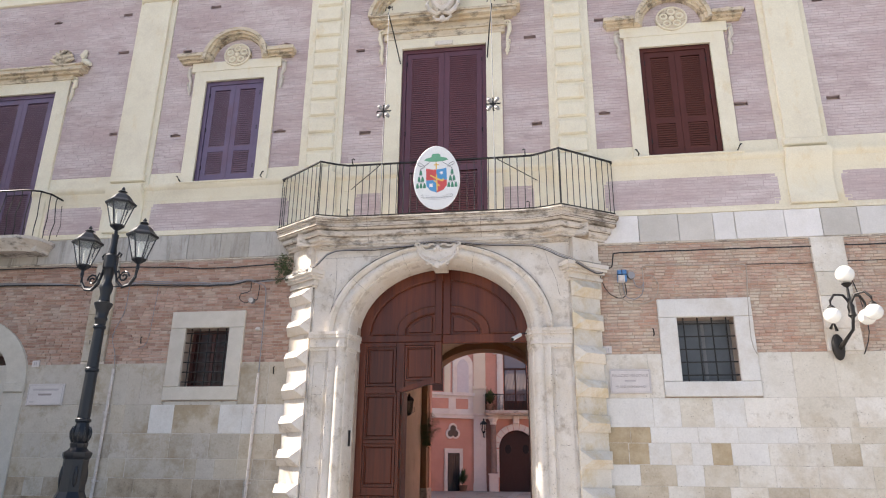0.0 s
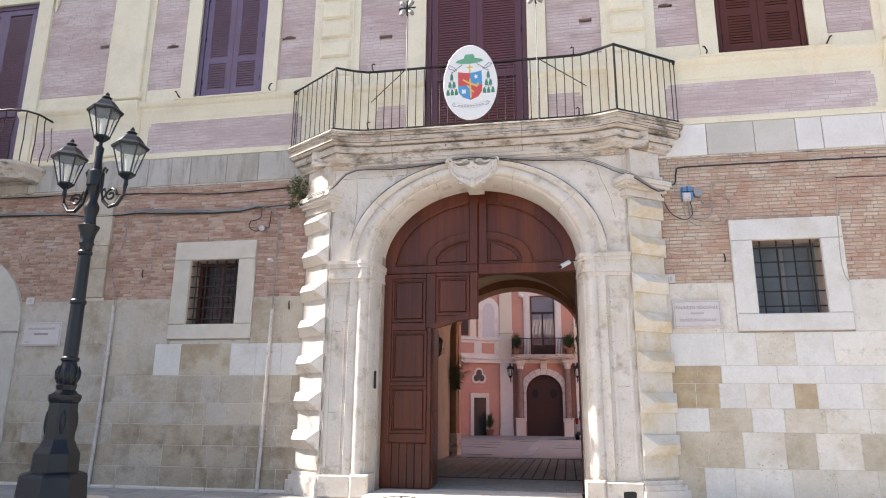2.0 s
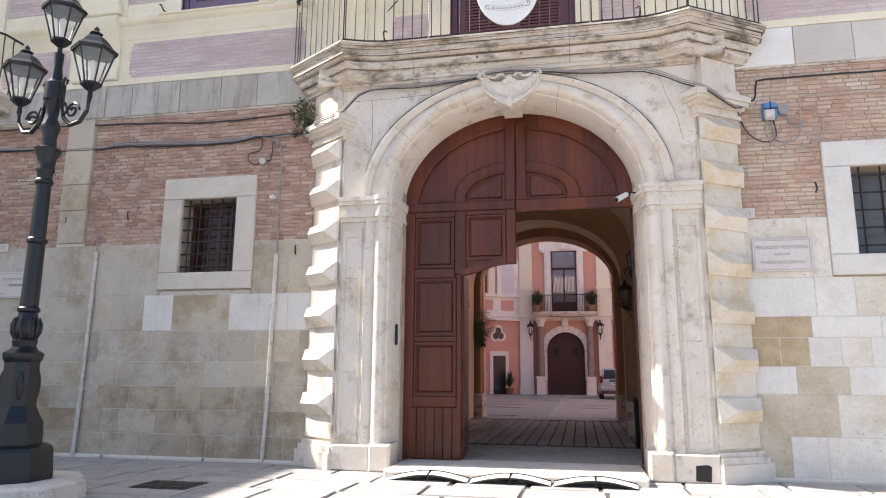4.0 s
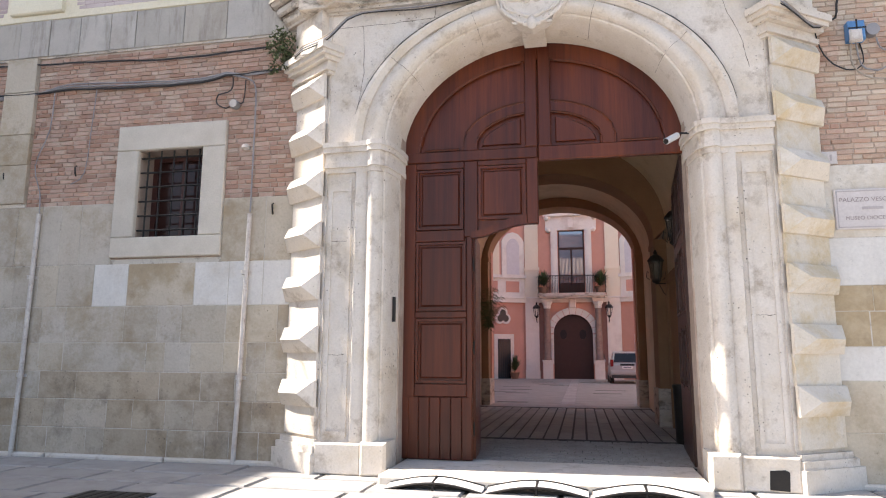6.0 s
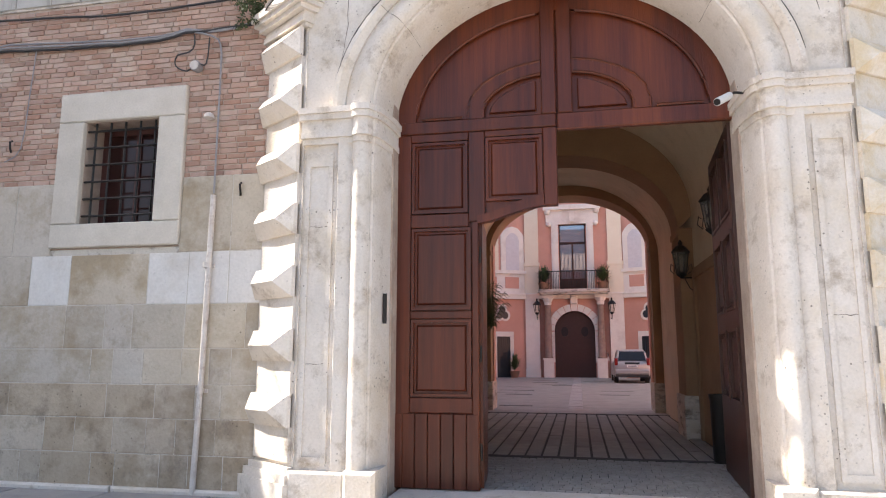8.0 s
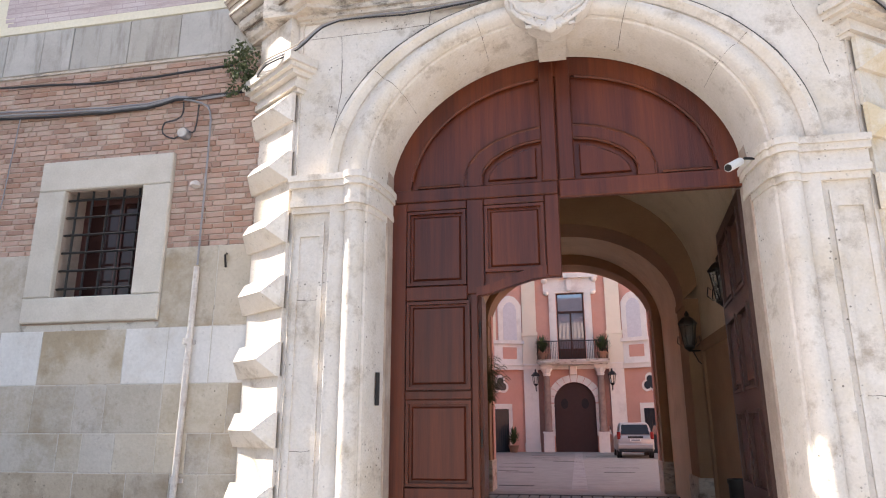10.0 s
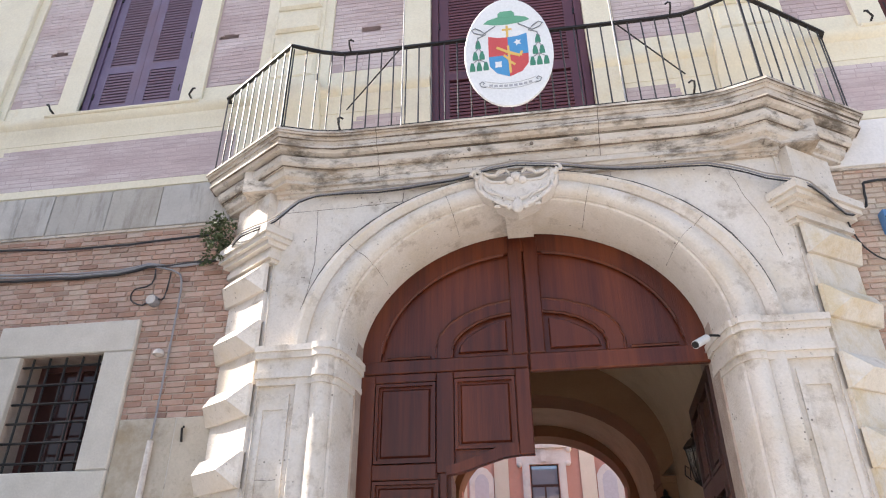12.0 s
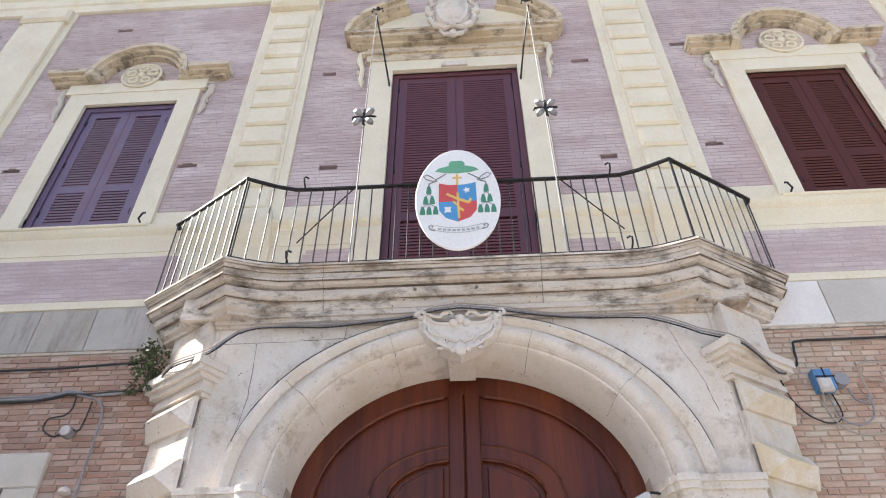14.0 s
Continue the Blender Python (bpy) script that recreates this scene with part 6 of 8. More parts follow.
for y0, y1, a, b, sp, nm in ((17.7, 18.5, pa - 0.22, 1.35, 3.45, "transverse_arch"), (PY1, PY1 + 0.8, 1.88, 1.30, 3.90, "end_arch")):
    arch = thing(nm, (pc, y0, 0), "darker ochre arch across the passage", "arch", kind="structure")
    part("arch_ring", Geo().strip(arc(pc, sp, a, b, 180, 0, 28), arc(pc, 3.7, pa + 0.05, 1.8, 180, 0, 28), y0, y1), OCHRE, arch)
    for s in (-1, 1):
        xa, xb = sorted((pc + s * a, pc + s * (pa + 0.01)))
        part("pier", Geo().box(xa, xb, y0, y1, 0.0, sp), OCHRE, arch)
        part("impost", Geo().box(min(xa, pc + s * (a - 0.02)), max(xb, pc + s * (a - 0.02)), y0 - 0.02, y1 + 0.02, sp - 0.10, sp - 0.002), OCHRE, arch)
        part("plinth", Geo().box(min(xa, pc + s * (a - 0.04)), max(xb, pc + s * (a - 0.04)), y0 - 0.04, y1 + 0.04, 0.0, 0.75), STONE_DIRTY, arch)
PFLOOR = surface("worn grey setts", (0.40, 0.37, 0.33), (0.29, 0.265, 0.24), 0.75, 5, 60, 0.3, vary=0.12)
pfloor = solo("floor_passage", Geo().box(PX0, PX1, 13.1, PY1 + 0.8, -0.02, PZ - 0.015), JOINT, "joint bed of the passage paving", "floor", kind="structure")
# near field: small setts; middle field: long slabs with gaps; iron drain lines between
r2 = random.Random(9)
g = Geo()
y = 13.12
while y < 15.2:
    x = PX0
    while x < PX1 - 0.02:
        w = r2.uniform(0.085, 0.12)
        g.box(x + 0.006, min(x + w - 0.006, PX1), y + 0.006, y + 0.096, PZ - 0.02, PZ + r2.uniform(-0.004, 0.004))
        x += w
    y += 0.105
part("setts", g, PFLOOR, pfloor, kind="stuff", smooth=None)
x = PX0 + 0.01
while x < PX1 - 0.1:
    y = 15.40
    while y < 21.6:
        l = r2.uniform(0.7, 1.3)
        l = min(l, 21.7 - y)
        part("paving_slab", Geo().box(x + 0.02, min(x + 0.20, PX1), y + 0.004, y + l - 0.004, PZ - 0.02, PZ + r2.uniform(-0.003, 0.003)), PFLOOR, pfloor, smooth=None)
        y += l
    x += 0.215
for y in (15.22, 21.72):
    part("drain_strip", Geo().box(PX0, PX1, y, y + 0.16, PZ - 0.02, PZ + 0.004), JOINT, pfloor)
part("end_slab", Geo().box(PX0, PX1, 21.9, PY1 + 0.8, PZ - 0.02, PZ), PFLOOR, pfloor)


def wall_lantern(x, y, z, s, label):
    """A scrolled iron wall lantern that hangs out from the wall; s is the side it grows to."""
    w = thing("wall_lantern", (x, y, z), label, "wall lantern", "lanterns in the passage")
    part("wall_plate", Geo().box(x - 0.012, x + 0.012, y - 0.03, y + 0.03, z - 0.55, z + 0.05), IRON, w)
    part("arm", Geo().tube([(x, y, z - 0.1), (x + s * 0.28, y, z - 0.1)], 0.015, 6).tube([(x, y, z - 0.4), (x + s * 0.12, y, z - 0.3), (x + s * 0.2, y, z - 0.12)], 0.01, 6), IRON, w)
    lx = x + s * 0.26
    cup = lambda r, h: (r, h)
    part("cage", Geo().lathe((lx, y, z), [(0.03, -0.1), (0.10, -0.04), (0.09, 0.0), (0.08, 0.005)], 6), IRON, w)
    for k in range(6):
        a = k * math.pi / 3
        part("cage_bar", Geo().tube([(lx + 0.09 * math.cos(a), y + 0.09 * math.sin(a), z), (lx + 0.15 * math.cos(a), y + 0.15 * math.sin(a), z + 0.40)], 0.010, 5), IRON, w)
        part("scroll", Geo().tube([(lx + 0.13 * math.cos(a), y + 0.13 * math.sin(a), z - 0.02), (lx + 0.21 * math.cos(a), y + 0.21 * math.sin(a), z + 0.05), (lx + 0.19 * math.cos(a), y + 0.19 * math.sin(a), z + 0.18), (lx + 0.15 * math.cos(a), y + 0.15 * math.sin(a), z + 0.14)], 0.009, 5), IRON, w)
    part("roof", Geo().lathe((lx, y, z), [(0.17, 0.39), (0.18, 0.42), (0.10, 0.52), (0.04, 0.56), (0.045, 0.60), (0.01, 0.66)], 6), IRON, w, smooth=None)
    part("pane", Geo().lathe((lx, y, z), [(0.08, 0.01), (0.14, 0.39)], 6), glass("smoked lantern glass", (0.3, 0.3, 0.28), 0.2, 0.5), w, smooth=None)
    w.scale = (0.82, 0.82, 0.82)
    return w


wall_lantern(PX1, 17.6, 2.70, -1, "scrolled black iron wall lantern on the passage wall")
wall_lantern(PX1, 14.95, 2.95, -1, "scrolled black iron wall lantern near the open leaf")
wall_lantern(PX0, 19.2, 2.85, 1, "scrolled black iron wall lantern on the passage wall")
solo("waste_bin", Geo().lathe((-0.085, 15.3, PZ), [(0.12, 0.0), (0.13, 0.02), (0.14, 0.76), (0.15, 0.78), (0.15, 0.82), (0.12, 0.82), (0.11, 0.1)], 14), IRON, "black metal waste bin beside the open leaf", "waste bin")
# flat ochre panel and frame added to stand for a darker niche
door_niche = thing("passage_niche", (PX1, 16.6, PZ), "flat darker ochre panel added for a niche in the passage wall", "door", kind="structure")
part("frame", wall_with_holes(Geo(), -1.02, 1.02, -0.05, 0.02, PZ, 2.75, [(-0.88, 0.88, PZ, 2.6)]).moved(Matrix.Translation((PX1 - 0.01, 16.55, 0)) @ Matrix.Rotation(radians(-90), 4, 'Z')), OCHRE, door_niche)
door_leaf = part("door_leaf", Geo().box(-0.879, 0.879, -0.02, 0.0, PZ, 2.599).moved(Matrix.Translation((PX1 - 0.004, 16.55, 0)) @ Matrix.Rotation(radians(-90), 4, 'Z')), OCHRE, door_niche)
PALM = surface("palm leaf", (0.06, 0.10, 0.03), (0.04, 0.07, 0.02), 0.6, 8, 60, 0.1)
BX, BY, BZ = -3.84, 22.32, 2.0
plant = thing("palm_fronds", (BX, BY, BZ), "dry green palm fronds tied to the passage pier", "palm fronds")
r3 = random.Random(3)
for k in range(14):
    a, b = r3.uniform(0, 6.28), r3.uniform(0.2, 0.45)
    hgt = r3.uniform(0.5, 1.3)
    c, s_ = math.cos(a), -abs(math.sin(a)) * 0.6
    g = Geo()
    spine = [Vector((BX + c * b * t, BY + s_ * b * t, BZ + hgt * (1.5 * t - 0.6 * t * t))) for t in (0, 0.2, 0.4, 0.6, 0.8, 1.0)]
    g.tube(spine, 0.007, 4)
    for i in range(1, 6):
        for q in (-1, 1):
            for e in (0.0, 0.5):
                p0 = spine[i - 1].lerp(spine[i], e)
                tip = p0 + Vector((q * 0.14, -0.05, -0.10))
                mid = p0.lerp(tip, 0.5) + Vector((0, 0, 0.03))
                g.add([p0, mid + Vector((0, 0, 0.012)), tip, mid - Vector((0, 0, 0.012))], [(0, 1, 2, 3)])
    part("frond", g, PALM, plant, smooth=None)

# ---- the courtyard ----
RENDER_ = surface("salmon red stucco", (0.66, 0.355, 0.27), (0.60, 0.315, 0.235), 0.9, 1.2, 30, 0.15, stain=((0.50, 0.28, 0.21), 0.5), stain_scale=0.9)
TRIM = surface("pale court stucco", (0.84, 0.79, 0.71), (0.77, 0.72, 0.64), 0.85, 2, 40, 0.15, stain=((0.5, 0.42, 0.35), 0.5))
CREAM2 = surface("light yellow court stucco", (0.82, 0.74, 0.58), (0.77, 0.69, 0.53), 0.85, 1.5, 40, 0.12)
COURT = surface("grey courtyard paving", (0.33, 0.32, 0.29), (0.245, 0.24, 0.215), 0.8, 2, 40, 0.3, stain=((0.26, 0.24, 0.22), 0.6), stain_scale=0.6)
YC = 48.0
court = solo("floor_courtyard", Geo().box(-16, 12, PY1 + 0.8, YC + 1, -0.02, 0.0), COURT, "grey stone paving of the courtyard", "floor", kind="structure")
r4 = random.Random(5)
y = PY1 + 0.9
while y < YC - 0.5:
    part("guide_slab", Geo().box(-2.12, -1.73, y, y + 0.55, -0.01, 0.006 + r4.uniform(0, 0.003)), PAVING, court, smooth=None)
    y += 0.6
for u, v, l in ((-3.47, 40.5, 0.62), (-2.42, 37.4, 0.6), (-1.07, 41.8, 0.55), (-3.94, 33.0, 0.4), (-3.89, 30.3, 0.45), (-0.62, 30.6, 0.5), (-3.53, 25.1, 0.45)):
    dg = part("drain_grate", Geo().box(u - l, u + l, v - 0.11, v + 0.11, -0.01, 0.004), JOINT, court, "narrow black iron drain grate")
    for i in range(9):
        part("grate_bar", Geo().box(u - l + 2 * l * (i + 0.5) / 9 - 0.015, u - l + 2 * l * (i + 0.5) / 9 + 0.015, v - 0.10, v + 0.10, 0.0, 0.009), IRON, dg)
for x, y in ((-4.3, 33), (-4.4, 35.6), (-3.0, 38.5), (-0.4, 33), (-3.7, 43), (-0.5, 43), (-4.6, 31)):
    part("drain_grate", Geo().box(x - 0.6, x + 0.6, y, y + 0.12, -0.01, 0.005), JOINT, court, smooth=None)
CAX = -2.0
# the columns' brown is darkened to include the shade on them
COLUMN = surface("brown column stone darkened for shade", (0.27, 0.18, 0.145), (0.36, 0.26, 0.21), 0.7, 4, stain=((0.16, 0.11, 0.09), 0.6), stain_scale=3.0)
BAY = surface("brown-red bay stucco", (0.36, 0.19, 0.145), (0.29, 0.15, 0.115), 0.9, 2, 40, 0.2, stain=((0.22, 0.14, 0.11), 0.6), stain_scale=1.5)
cf = thing("courtyard_facade", (CAX, YC, 0), "salmon and cream courtyard front with a balcony over a dark door", "building")
CD = (CAX - 1.21, CAX + 1.21, 0.0, 4.02)
CW = (CAX - 0.82, CAX + 0.82, 5.35, 9.4)
part("wall", wall_with_holes(Geo(), CAX - 2.95, CAX + 2.95, YC, YC + 0.6, 0, 15, [CD, CW]).strip(arc(CAX, 2.8, 1.21, 1.2, 180, 0, 16), [(x, 4.05) for x, z in arc(CAX, 2.8, 1.21, 1.2, 180, 0, 16)], YC - 0.01, YC + 0.3), RENDER_, cf)
part("door", Geo().prism([(CD[0] - .02, 0)] + arc(CAX, 2.8, 1.22, 1.2, 180, 0, 20) + [(CD[1] + .02, 0)], YC + 0.2, YC + 0.3), surface("brown court door paint", (0.055, 0.022, 0.016), (0.045, 0.018, 0.013), 0.6), cf, "dark brown arched door with two round windows")
for s in (-1, 1):
    part("porthole", Geo().prism(arc(CAX + s * 0.6, 2.75, 0.21, 0.30, 0, 345, 20), YC + 0.18, YC + 0.21), IRON, cf)
k = 11
for i in range(k):
    a0, a1 = 180 - 180 * i / k, 180 - 180 * (i + 1) / k
    part("voussoir", Geo().strip(arc(CAX, 2.8, 1.2, 1.2, a0 - 0.6, a1 + 0.6, 3), arc(CAX, 2.8, 1.62, 1.62, a0 - 0.6, a1 + 0.6, 3), YC - 0.09 - 0.03 * (i % 2), YC), TRIM, cf, smooth=None)
for s in (-1, 1):
    z = 0.9
    while z < 2.7:
        xa, xb = sorted((CAX + s * 1.2, CAX + s * (1.45 if int(z * 10) % 2 else 1.55)))
        part("door_quoin", Geo().block(xa, xb, YC - 0.09, YC, z, z + 0.3, 0.02), TRIM, cf, smooth=None)
        z += 0.31
    xc = CAX + s * 1.57
    part("column_pedestal", Geo().box(xc - 0.30, xc + 0.30, YC - 0.55, YC, 0, 1.15).box(xc - 0.34, xc + 0.34, YC - 0.6, YC, 1.05, 1.15), TRIM, cf)
    part("column", Geo().lathe((xc, YC - 0.28, 1.15), [(0.24, 0), (0.25, 0.06), (0.21, 0.12), (0.215, 0.8), (0.18, 3.15), (0.2, 3.2)], 18), COLUMN, cf)
    part("capital", Geo().lathe((xc, YC - 0.28, 4.33), [(0.19, 0), (0.24, 0.12), (0.22, 0.2), (0.32, 0.36), (0.34, 0.46), (0.27, 0.5)], 8).box(xc - 0.33, xc + 0.33, YC - 0.6, YC, 4.78, 5.0), TRIM, cf)
    xa, xb = sorted((CAX + s * 1.56, CAX + s * 2.09))
    part("bay_panel", Geo().box(xa, xb, YC - 0.05, YC, 0.0, 4.74), BAY, cf)
    xa, xb = sorted((CAX + s * 2.1, CAX + s * 2.95))
    part("pilaster", Geo().box(xa, xb, YC - 0.14, YC + 0.0, 0, 4.75).box(xa - 0.03, xb + 0.03, YC - 0.18, YC, 0, 0.5), TRIM, cf)
    part("pilaster", Geo().box(xa, xb, YC - 0.14, YC + 0.0, 7.0, 15), CREAM2, cf)
    part("pedestal", Geo().box(xa - 0.02, xb + 0.02, YC - 0.18, YC, 5.1, 6.8).box(xa - 0.06, xb + 0.06, YC - 0.24, YC, 6.8, 7.0), CREAM2, cf)
    xa, xb = sorted((CAX + s * 0.86, CAX + s * 1.28))
    part("window_jamb", Geo().box(xa, xb, YC - 0.12, YC, 5.35, 9.4).box(xa + 0.1, xb - 0.1, YC - 0.17, YC, 5.5, 9.4), TRIM, cf)
    part("bracket", Geo().box(min(CAX + s * 1.28, CAX + s * 1.5), max(CAX + s * 1.28, CAX + s * 1.5), YC - 0.12, YC, 9.3, 10.4).ball((CAX + s * 1.42, YC - 0.15, 9.4), 0.16).ball((CAX + s * 1.5, YC - 0.15, 10.2), 0.2), TRIM, cf)
part("window_head", Geo().box(CAX - 1.6, CAX + 1.6, YC - 0.14, YC, 9.4, 10.3).box(CAX - 1.75, CAX + 1.75, YC - 0.35, YC, 10.3, 10.6).box(CAX - 0.15, CAX + 0.15, YC - 0.3, YC, 9.5, 10.2), TRIM, cf)
part("keystone", Geo().block(CAX - 0.22, CAX + 0.22, YC - 0.3, YC, 4.4, 4.95, 0.05), TRIM, cf)
part("entablature", Geo().box(CAX - 2.98, CAX + 2.98, YC - 0.22, YC, 4.75, 5.0).box(CAX - 3.0, CAX + 3.0, YC - 0.3, YC, 5.0, 5.1), TRIM, cf)
part("balcony_slab", Geo().box(CAX - 2.12, CAX + 2.12, YC - 0.95, YC, 5.1, 5.28).box(CAX - 2.0, CAX + 2.0, YC - 0.85, YC, 4.98, 5.1), STONE_DIRTY, cf)
rail = Geo()
for i in range(43):
    x = CAX - 2.05 + i * 0.0976
    rail.tube([(x, YC - 0.9, 5.28), (x, YC - 0.9, 6.35)], 0.012, 4)
rail.box(CAX - 2.07, CAX + 2.07, YC - 0.92, YC - 0.88, 6.33, 6.38)
for s in (-1, 1):
    for i in range(1, 9):
        rail.tube([(CAX + s * 2.05, YC - i * 0.1, 5.28), (CAX + s * 2.05, YC - i * 0.1, 6.35)], 0.012, 4)
    rail.box(CAX + s * 2.05 - 0.02, CAX + s * 2.05 + 0.02, YC - 0.9, YC, 6.33, 6.38)
part("railing", rail, IRON, cf)
part("window_frame", wall_with_holes(Geo(), *CW[:2], YC + 0.15, YC + 0.22, CW[2], CW[3], [(CW[0] + 0.08, CAX - 0.05, 6.0, 8.15), (CAX + 0.05, CW[1] - 0.08, 6.0, 8.15), (CW[0] + 0.08, CW[1] - 0.08, 8.3, CW[3] - 0.06)]), WOOD_DARK, cf)
MIRROR = glass("courtyard window glass", (0.32, 0.35, 0.40), 0.03, 1.0)
MIRROR.node_tree.nodes["Principled BSDF"].inputs["Metallic"].default_value = 0.7
for a, b, c, d in ((CW[0] + 0.08, CAX - 0.05, 6.0, 8.15), (CAX + 0.05, CW[1] - 0.08, 6.0, 8.15), (CW[0] + 0.08, CW[1] - 0.08, 8.3, CW[3] - 0.06)):
    part("pane", Geo().box(a, b, YC + 0.18, YC + 0.19, c, d), MIRROR, cf)
# dark brown sheet added in place of an unlit interior
part("room", Geo().box(*CW[:2], YC + 0.3, YC + 0.32, CW[2], CW[3]), WOOD_DARK, cf)

# wings that turn towards the gate on both sides
for s in (-1, 1):
    ang = radians(25.5)
    base = Vector((CAX + s * 2.95, YC, 0))
    # local: u along the wing, v out of its face, z up
    m = Matrix.Translation(base) @ Matrix(((s * math.cos(ang), s * math.sin(ang) * -1, 0, 0), (-math.sin(ang), -math.cos(ang), 0, 0), (0, 0, 1, 0), (0, 0, 0, 1)))

    def wbox(g, u0, u1, v0, v1, z0, z1):
        b = Geo().box(u0, u1, v0, v1, z0, z1).moved(m)
        return g.add(b.v, b.f)

    wing = thing("courtyard_wing", tuple(base), "salmon courtyard wing with an arched niche and a barred door", "building", "courtyard wings")
    # left wing's extra height is added to keep sun off the right wing
    part("wall", wbox(Geo(), 0, 14, -0.6, 0, 0, 20 if s < 0 else 15), RENDER_, wing)
    part("string_course", wbox(wbox(Geo(), 0, 14, 0, 0.22, 4.75, 5.0), 0, 14, 0, 0.3, 5.0, 5.08), TRIM, wing)
    part("sill_course", wbox(wbox(Geo(), 0, 14, 0, 0.1, 5.08, 6.3), 0, 14, 0, 0.24, 6.3, 6.5), TRIM, wing)
    part("panel", wbox(Geo(), 0.45, 1.35, 0.1, 0.12, 5.4, 6.1), RENDER_, wing)
    part("panel", wbox(Geo(), 1.9, 4.3, 0.1, 0.12, 5.4, 6.1), RENDER_, wing)
    sur = Geo().prism([(0.1, 6.5), (0.1, 8.7), (0.25, 8.95), (0.5, 9.2), (0.85, 9.3), (1.2, 9.2), (1.45, 8.95), (1.6, 8.7), (1.6, 6.5)], 0, 0.10)
    sur.v = [(x, y, z) for x, y, z in sur.v]
    part("niche_surround", sur.moved(m), TRIM, wing)
    nic = Geo().prism([(0.42, 6.55), (0.42, 8.4), (0.5, 8.65), (0.7, 8.85), (0.85, 8.88), (1.0, 8.85), (1.2, 8.65), (1.28, 8.4), (1.28, 6.55)], 0.10, 0.112)
    part("blind_niche", nic.moved(m), surface("white niche plaster", (0.68, 0.66, 0.66), (0.6, 0.58, 0.58), 0.9), wing)
    part("pilaster", wbox(Geo(), 1.75, 2.2, 0, 0.06, 6.5, 15), CREAM2, wing)
    part("window", wbox(Geo(), 2.3, 3.5, 0.0, 0.05, 6.6, 9.4), WOOD_DARK, wing)
    part("door_frame", wbox(Geo(), 0.85, 2.15, 0, 0.12, 0, 2.75), TRIM, wing)
    dr = part("barred_door", wbox(Geo(), 1.08, 1.92, 0.11, 0.14, 0, 2.45), GLASS, wing, "dark doorway behind iron bars")
    for i in range(7):
        part("door_bar", wbox(Geo(), 1.12 + i * 0.125, 1.14 + i * 0.125, 0.14, 0.17, 0, 2.45), IRON, dr)
    for nm, r, v, mt in (("trefoil_frame", 1.5, 0.08, TRIM), ("trefoil_window", 1.0, 0.10, GLASS)):
        pts = []
        for q in range(48):
            a = q * 2 * math.pi / 48
            best = 0.0
            for k in (90, 210, 330):
                da = a - radians(k)
                if abs(0.20 * math.sin(da)) < 0.2:
                    best = max(best, 0.20 * math.cos(da) + math.sqrt(0.2 ** 2 - (0.20 * math.sin(da)) ** 2))
            best = max(best, 0.16) * (r if r == 1 else 1) + (0.14 if r > 1 else 0)
            pts.append((1.55 + best * math.cos(a), 3.85 + best * math.sin(a) * 1.1))
        part(nm, Geo().prism(pts, 0.0, v).moved(m), mt, wing)
# unseen side walls added to the court; the tall left one shades it
for x, nm in ((-11.5, "left"), (13, "right")):
    solo("wall_court_" + nm, Geo().box(x - 0.3, x + 0.3, PY1 + 0.8, YC, 0, 14 if x < 0 else 8), RENDER_, "unseen salmon wall added at the courtyard's side", "wall", kind="structure")
rear = wall_with_holes(Geo(), -17, 13, PY1 + 0.4, PY1 + 0.8, 0, 9.5, [(pc - 1.85, pc + 1.85, 0, 5.25)])
solo("wall_court_south", rear, RENDER_, "court side of the entrance range", "wall", kind="structure")
TILE = surface("terracotta roof tiles", (0.42, 0.28, 0.2), (0.3, 0.2, 0.15), 0.9, 4, 30, 0.4)
roof = Geo()
for i in range(80):
    x = -17 + i * 0.375
    roof.tube([(x, PY1 + 1.3, 9.5), (x, 16, 12.2)], 0.14, 6)
solo("roof_tiles", roof.box(-17, 13, 15.9, PY1 + 1.2, 9.3, 9.45), TILE, "terracotta tiled roof of the entrance range", "roof", kind="structure")

# court lanterns, plants, a car
for s in (-1, 1):
    x = CAX + s * 2.22
    w = thing("court_lantern", (x, YC - 0.14, 4.1), "black iron lantern on a court pilaster", "wall lantern", "court lanterns")
    part("arm", Geo().tube([(x, YC - 0.14, 3.5), (x, YC - 0.45, 3.6), (x, YC - 0.5, 3.75)], 0.03, 6), IRON, w)
    part("cup", Geo().lathe((x, YC - 0.5, 3.75), [(0.04, 0), (0.12, 0.1), (0.13, 0.14), (0.1, 0.15)], 6), IRON, w, smooth=None)
    for k in range(6):
        a = k * math.pi / 3
        part("cage_bar", Geo().tube([(x + 0.12 * math.cos(a), YC - 0.5 + 0.12 * math.sin(a), 3.88), (x + 0.21 * math.cos(a), YC - 0.5 + 0.21 * math.sin(a), 4.38)], 0.016, 5), IRON, w)
    part("roof", Geo().lathe((x, YC - 0.5, 4.36), [(0.24, 0), (0.25, 0.04), (0.14, 0.18), (0.05, 0.24), (0.05, 0.36), (0.01, 0.4)], 6), IRON, w, smooth=None)


